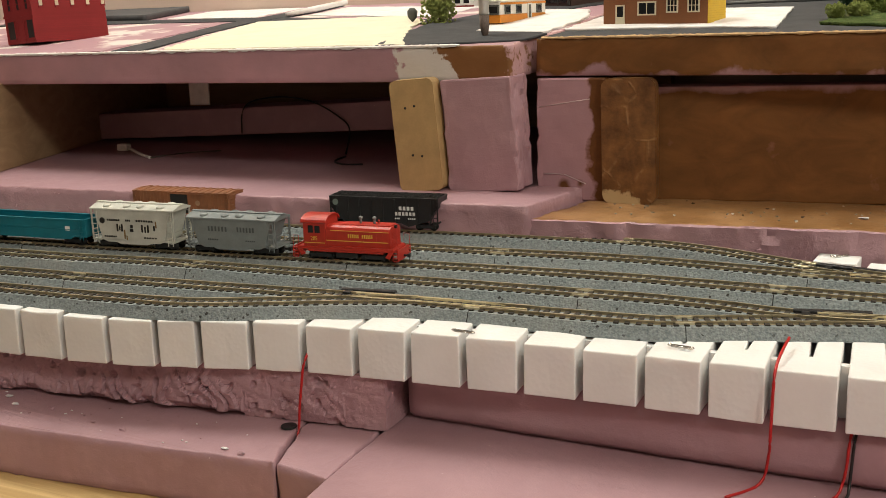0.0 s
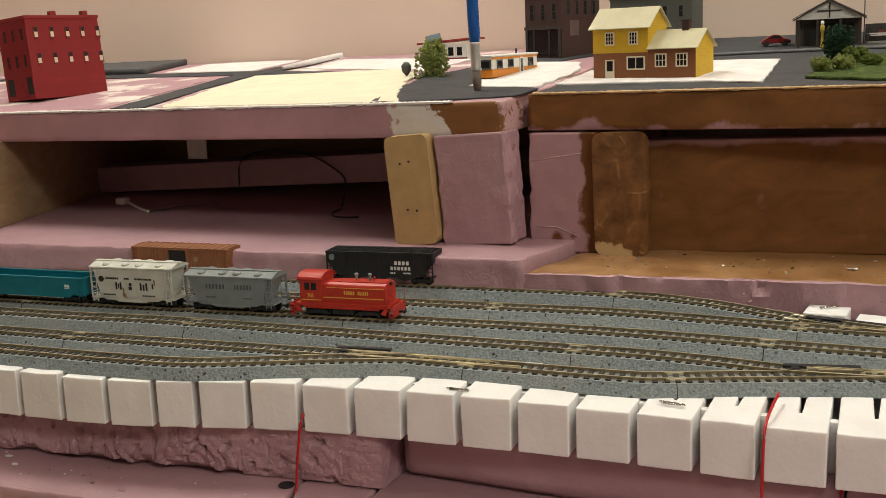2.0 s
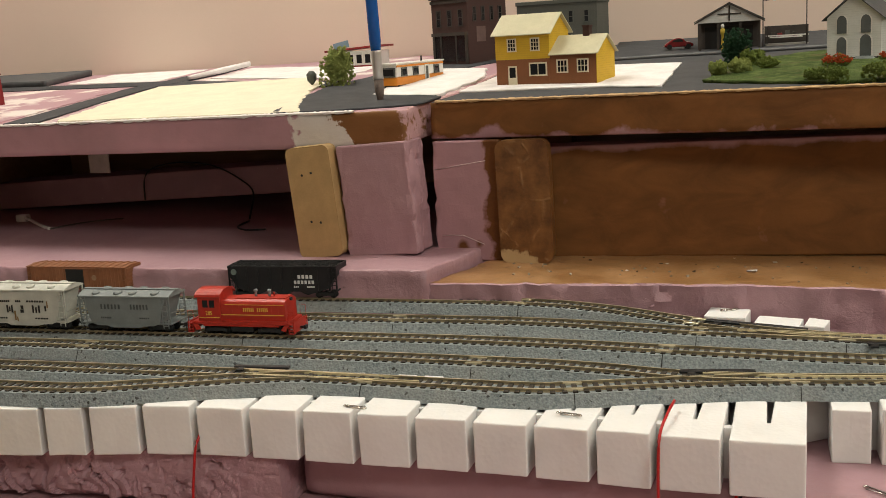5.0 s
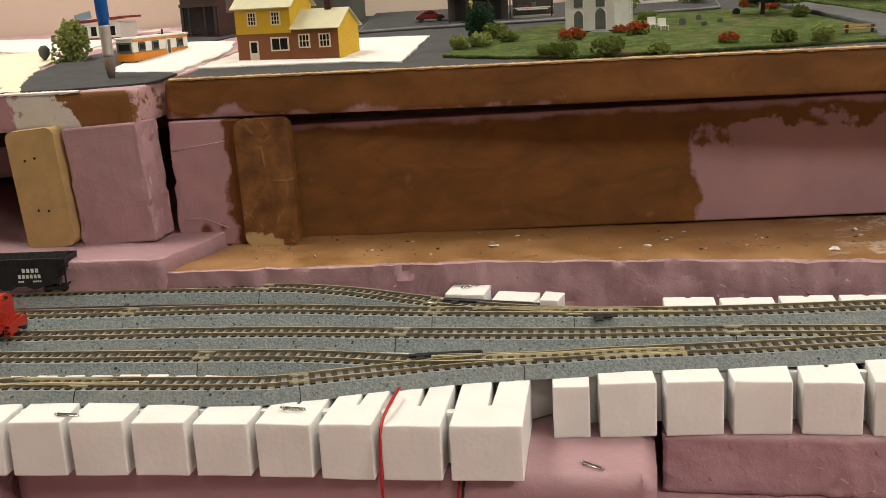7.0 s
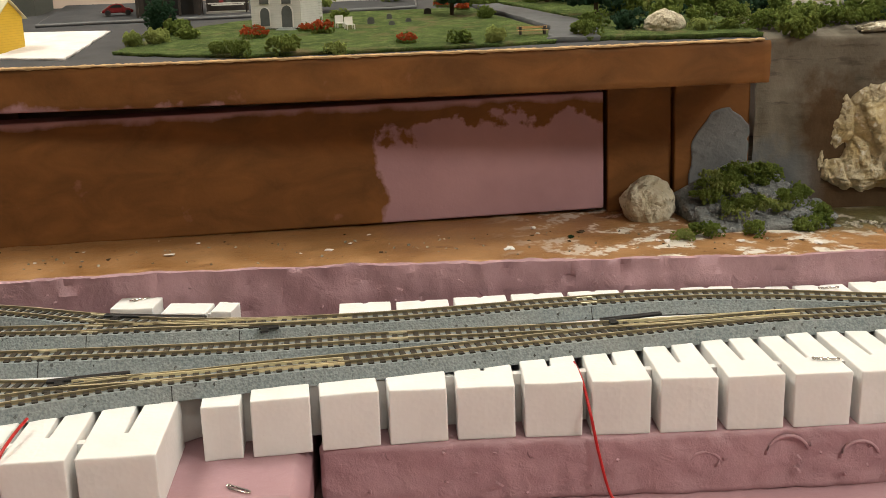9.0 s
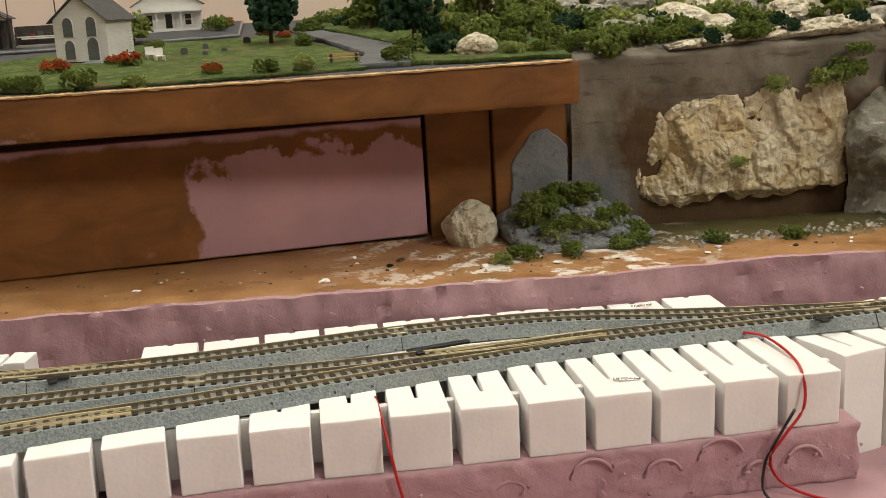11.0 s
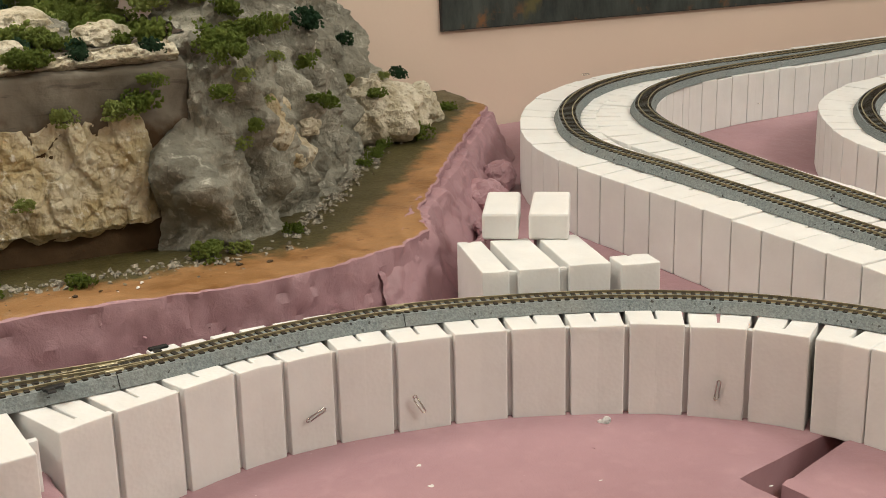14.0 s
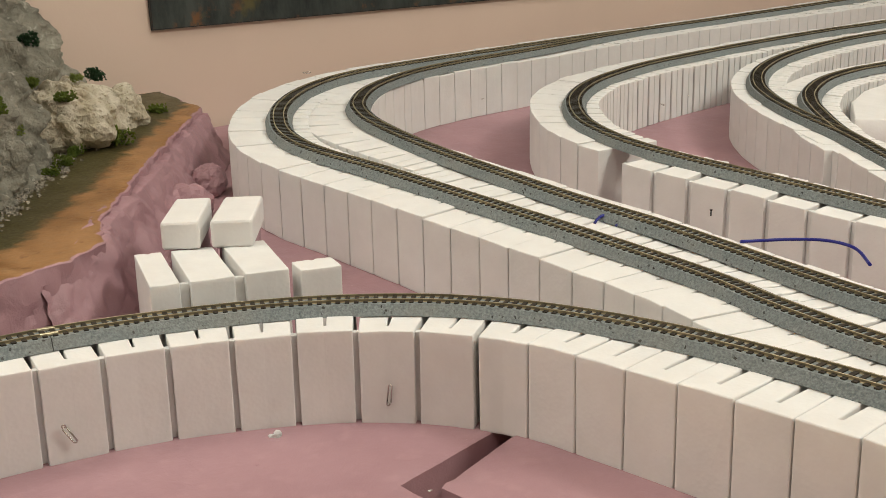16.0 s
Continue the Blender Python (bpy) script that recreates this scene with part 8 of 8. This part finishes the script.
wire("blue wire lying on the white riser", [(0.990, 0.406, rise(0.99, 0.406) + 0.0575), (1.017, 0.385, rise(1.017, 0.385) + 0.0580), (1.030, 0.366, rise(1.03, 0.366) + 0.0585), (1.029, 0.347, rise(1.029, 0.347) + 0.0575), (1.003, 0.325, rise(1.003, 0.325) + 0.0565)], M_BLUEWIRE, 0.0011)
wire("small blue wire loop beside the track", [(0.950, 0.494, rise(0.95, 0.494) + 0.0570), (0.956, 0.494, rise(0.956, 0.494) + 0.0605), (0.964, 0.491, rise(0.964, 0.491) + 0.0610), (0.964, 0.483, rise(0.964, 0.483) + 0.0595), (0.955, 0.480, rise(0.955, 0.48) + 0.0570)], M_BLUEWIRE, 0.0010)
wire("red wire lying behind the inner loop", [(1.368, 0.470, rise(1.368, 0.47) + 0.001), (1.378, 0.464, rise(1.378, 0.464) + 0.014), (1.392, 0.455, rise(1.392, 0.455) + 0.018), (1.42, 0.44, rise(1.42, 0.44) + 0.001)], M_REDWIRE, 0.0014)

co = thing("black_disc", "small flat black disc on the pink board", "disc", pose(-0.2890, 0.4315, 0.0003))
part("disc", lathe([(0.0040, 0), (0.0044, 0.0004), (0.0040, 0.0010)], 18), M_BLACK, co)
bm = bmesh.new()
rc = random.Random(17)
for x, y, s in ((0.678, 0.489, 0.0022), (0.680, 0.491, 0.0018), (0.676, 0.491, 0.0016), (0.679, 0.4895, 0.0024)):
    res = bmesh.ops.create_icosphere(bm, subdivisions=2, radius=s, matrix=Matrix.Translation((x, y, s * 0.9 + 0.0003)))
    for v in res["verts"]:
        v.co += Vector((rc.uniform(-1, 1), rc.uniform(-1, 1), rc.uniform(-0.3, 1))) * s * 0.25
tagged(part("foam_crumb", bm, M_WHITE), "white foam crumb on the pink base", "crumb")
bm = bmesh.new()
for k in range(150):
    t = rc.random()
    if t < 0.45:
        a = rc.uniform(0.3, 1.6)
        rr = rc.uniform(0.10, 0.245)
        x, y = 0.53 + rr * math.cos(a), 0.29 + rr * math.sin(a)
    elif t < 0.7:
        x, y = rc.uniform(-0.5, -0.28), rc.uniform(0.39, 0.425)
    elif t < 0.85:
        x, y = rc.uniform(0.1, 0.5), rc.uniform(0.40, 0.48)
    else:
        x, y = rc.uniform(0.70, 1.0), rc.uniform(0.60, 0.9)
    s = rc.choice((0.0004, 0.0005, 0.0006, 0.0008, 0.0014))
    res = bmesh.ops.create_icosphere(bm, subdivisions=1, radius=s, matrix=Matrix.Translation((x, y, s * 0.5)) @ Matrix.Diagonal((rc.uniform(0.8, 2), 1, 0.6, 1)))
    white = rc.random() < 0.4
    for v in res["verts"]:
        v.co += Vector((rc.uniform(-1, 1), rc.uniform(-1, 1), rc.uniform(-0.5, 0.5))) * s * 0.4
    if white:
        for f in {f for v in res["verts"] for f in v.link_faces}:
            f.material_index = 1
tagged(part("foam_crumbs", bm, [M_TORN, M_WHITE]), "pink and white foam crumbs scattered on the base", "crumbs", "", "stuff")

# broken foam lumps between the ledge and the loop
for k, (x, y, s) in enumerate(((0.72, 0.735, 0.020), (0.745, 0.765, 0.016), (0.69, 0.70, 0.014), (0.80, 0.86, 0.020), (0.85, 0.91, 0.018), (0.77, 0.80, 0.015), (0.66, 0.665, 0.010))):
    boulder("torn lump of pink foam below the ledge", x + 0.035, y - 0.03, rise(x + 0.035, y - 0.03) - 0.001, s, M_TORN, 30 + k * 1.7, 0.9, 0.30, 4, "foam_lump")

# picture on the slanted wall
def picture_mat():
    n = Nodes("dark_autumn_landscape_print")
    x, y, z = n.xyz()
    tree_l = n.noise(34, 6, 0.7, n.node("ShaderNodeMapping", Vector=n.co, Scale=(1.0, 1, 0.35)).outputs[0])
    col = n.mix(n.step(tree_l, 0.35, 0.65), (0.010, 0.016, 0.018), (0.060, 0.072, 0.066))
    col = n.mix(n.math("MULTIPLY", n.step(n.noise(30, 6, 0.7), 0.56, 0.68), n.step(z, 0.035, 0.0)), col, (0.20, 0.085, 0.03))
    col = n.mix(n.math("MULTIPLY", n.step(n.noise(13, 5, 0.7), 0.60, 0.70), 0.6), col, (0.13, 0.11, 0.035))
    return n.done(col, 0.35, 0, None, spec=0.4)


pic = thing("wall_picture", "dark autumn forest picture hanging slightly askew on the beige wall", "picture")
pic.matrix_basis = pose(0.9600, 1.0885, 0.1840, 0, -1.6, 0)
part("print", boxes((0, 1.95, -0.003, 0, 0, 0.48)), picture_mat(), pic)
part("edge", boxes((-0.001, 0, -0.0035, 0, -0.001, 0.481), (0, 1.95, -0.0035, 0, -0.001, 0), (1.95, 1.951, -0.0035, 0, -0.001, 0.481), (0, 1.95, -0.0035, 0, 0.48, 0.481)), M_BLACK, pic)

# curled foam shavings along the torn edges
bm = bmesh.new()
rs = random.Random(33)
for k in range(170):
    t = rs.random()
    if t < 0.35:
        x = rs.uniform(-0.20, 0.55)
        p = Vector((x, 0.6405 + 0.012 * (1 - min(1, abs(x - 0.03) / 0.3)) + rs.uniform(-0.004, 0.001), rs.uniform(0.030, 0.066)))
    elif t < 0.55:
        p = Vector((rs.uniform(-0.48, -0.25), 0.0, rs.uniform(0.004, 0.028)))
        p.y = 0.4205 + (p.x + 0.478) * 0.105 - 0.002
    elif t < 0.75:
        p = Vector((rs.uniform(0.08, 0.40), 0.5030, rs.uniform(0.004, 0.026)))
    else:
        x = rs.uniform(-0.65, -0.24)
        p = Vector((x, 0.6005 + (x + 0.663) * 0.08 - 0.0008, rs.uniform(0.055, 0.0795)))
    L, w = rs.uniform(0.0012, 0.0045), rs.uniform(0.0004, 0.0012)
    m = Matrix.Translation(p) @ Euler((rs.uniform(-0.7, 0.7), rs.uniform(-1.2, 1.2), rs.uniform(-0.5, 0.5))).to_matrix().to_4x4()
    vs = [[bm.verts.new(m @ Vector((L * (i / 4 - 0.5), -0.0012 * (1 - (i / 2 - 1) ** 2) - d, w * (j - 0.5)))) for j in range(2)] for i in range(5) for d in (0, 0.0003)]
    for i in range(0, 8, 2):
        bm.faces.new((vs[i][0], vs[i + 2][0], vs[i + 2][1], vs[i][1]))
        bm.faces.new((vs[i + 1][1], vs[i + 3][1], vs[i + 3][0], vs[i + 1][0]))
tagged(part("foam_shavings", bm, M_TORN), "curled pink foam shavings clinging to torn foam edges", "shavings", "", "stuff")

# plaster flakes and dark bits lying on the brown ledge
bm = bmesh.new()
rf = random.Random(71)
for k in range(60):
    x = rf.uniform(-0.16, 0.60)
    y = rf.uniform(0.668, 0.735) if x < 0.25 else rf.uniform(0.660, 0.690)
    size = rf.choice((0.0006, 0.0008, 0.0012, 0.0020))
    dark = rf.random() < 0.45
    res = bmesh.ops.create_icosphere(bm, subdivisions=1, radius=size, matrix=Matrix.Translation((x, y, zl(x, y) + size * 0.35)) @ Matrix.Rotation(rf.random() * 6.28, 4, "Z") @ Matrix.Diagonal((rf.uniform(0.8, 2.0), 1, 0.45, 1)))
    for v in res["verts"]:
        v.co += Vector((rf.uniform(-1, 1), rf.uniform(-1, 1), rf.uniform(-0.3, 0.3))) * size * 0.45
    if dark:
        for f in {f for v in res["verts"] for f in v.link_faces}:
            f.material_index = 1
tagged(part("plaster_flakes", bm, [M_PLASTER, M_TRUNK]), "white plaster flakes and dark bits scattered on the brown ledge", "flakes", "", "stuff")
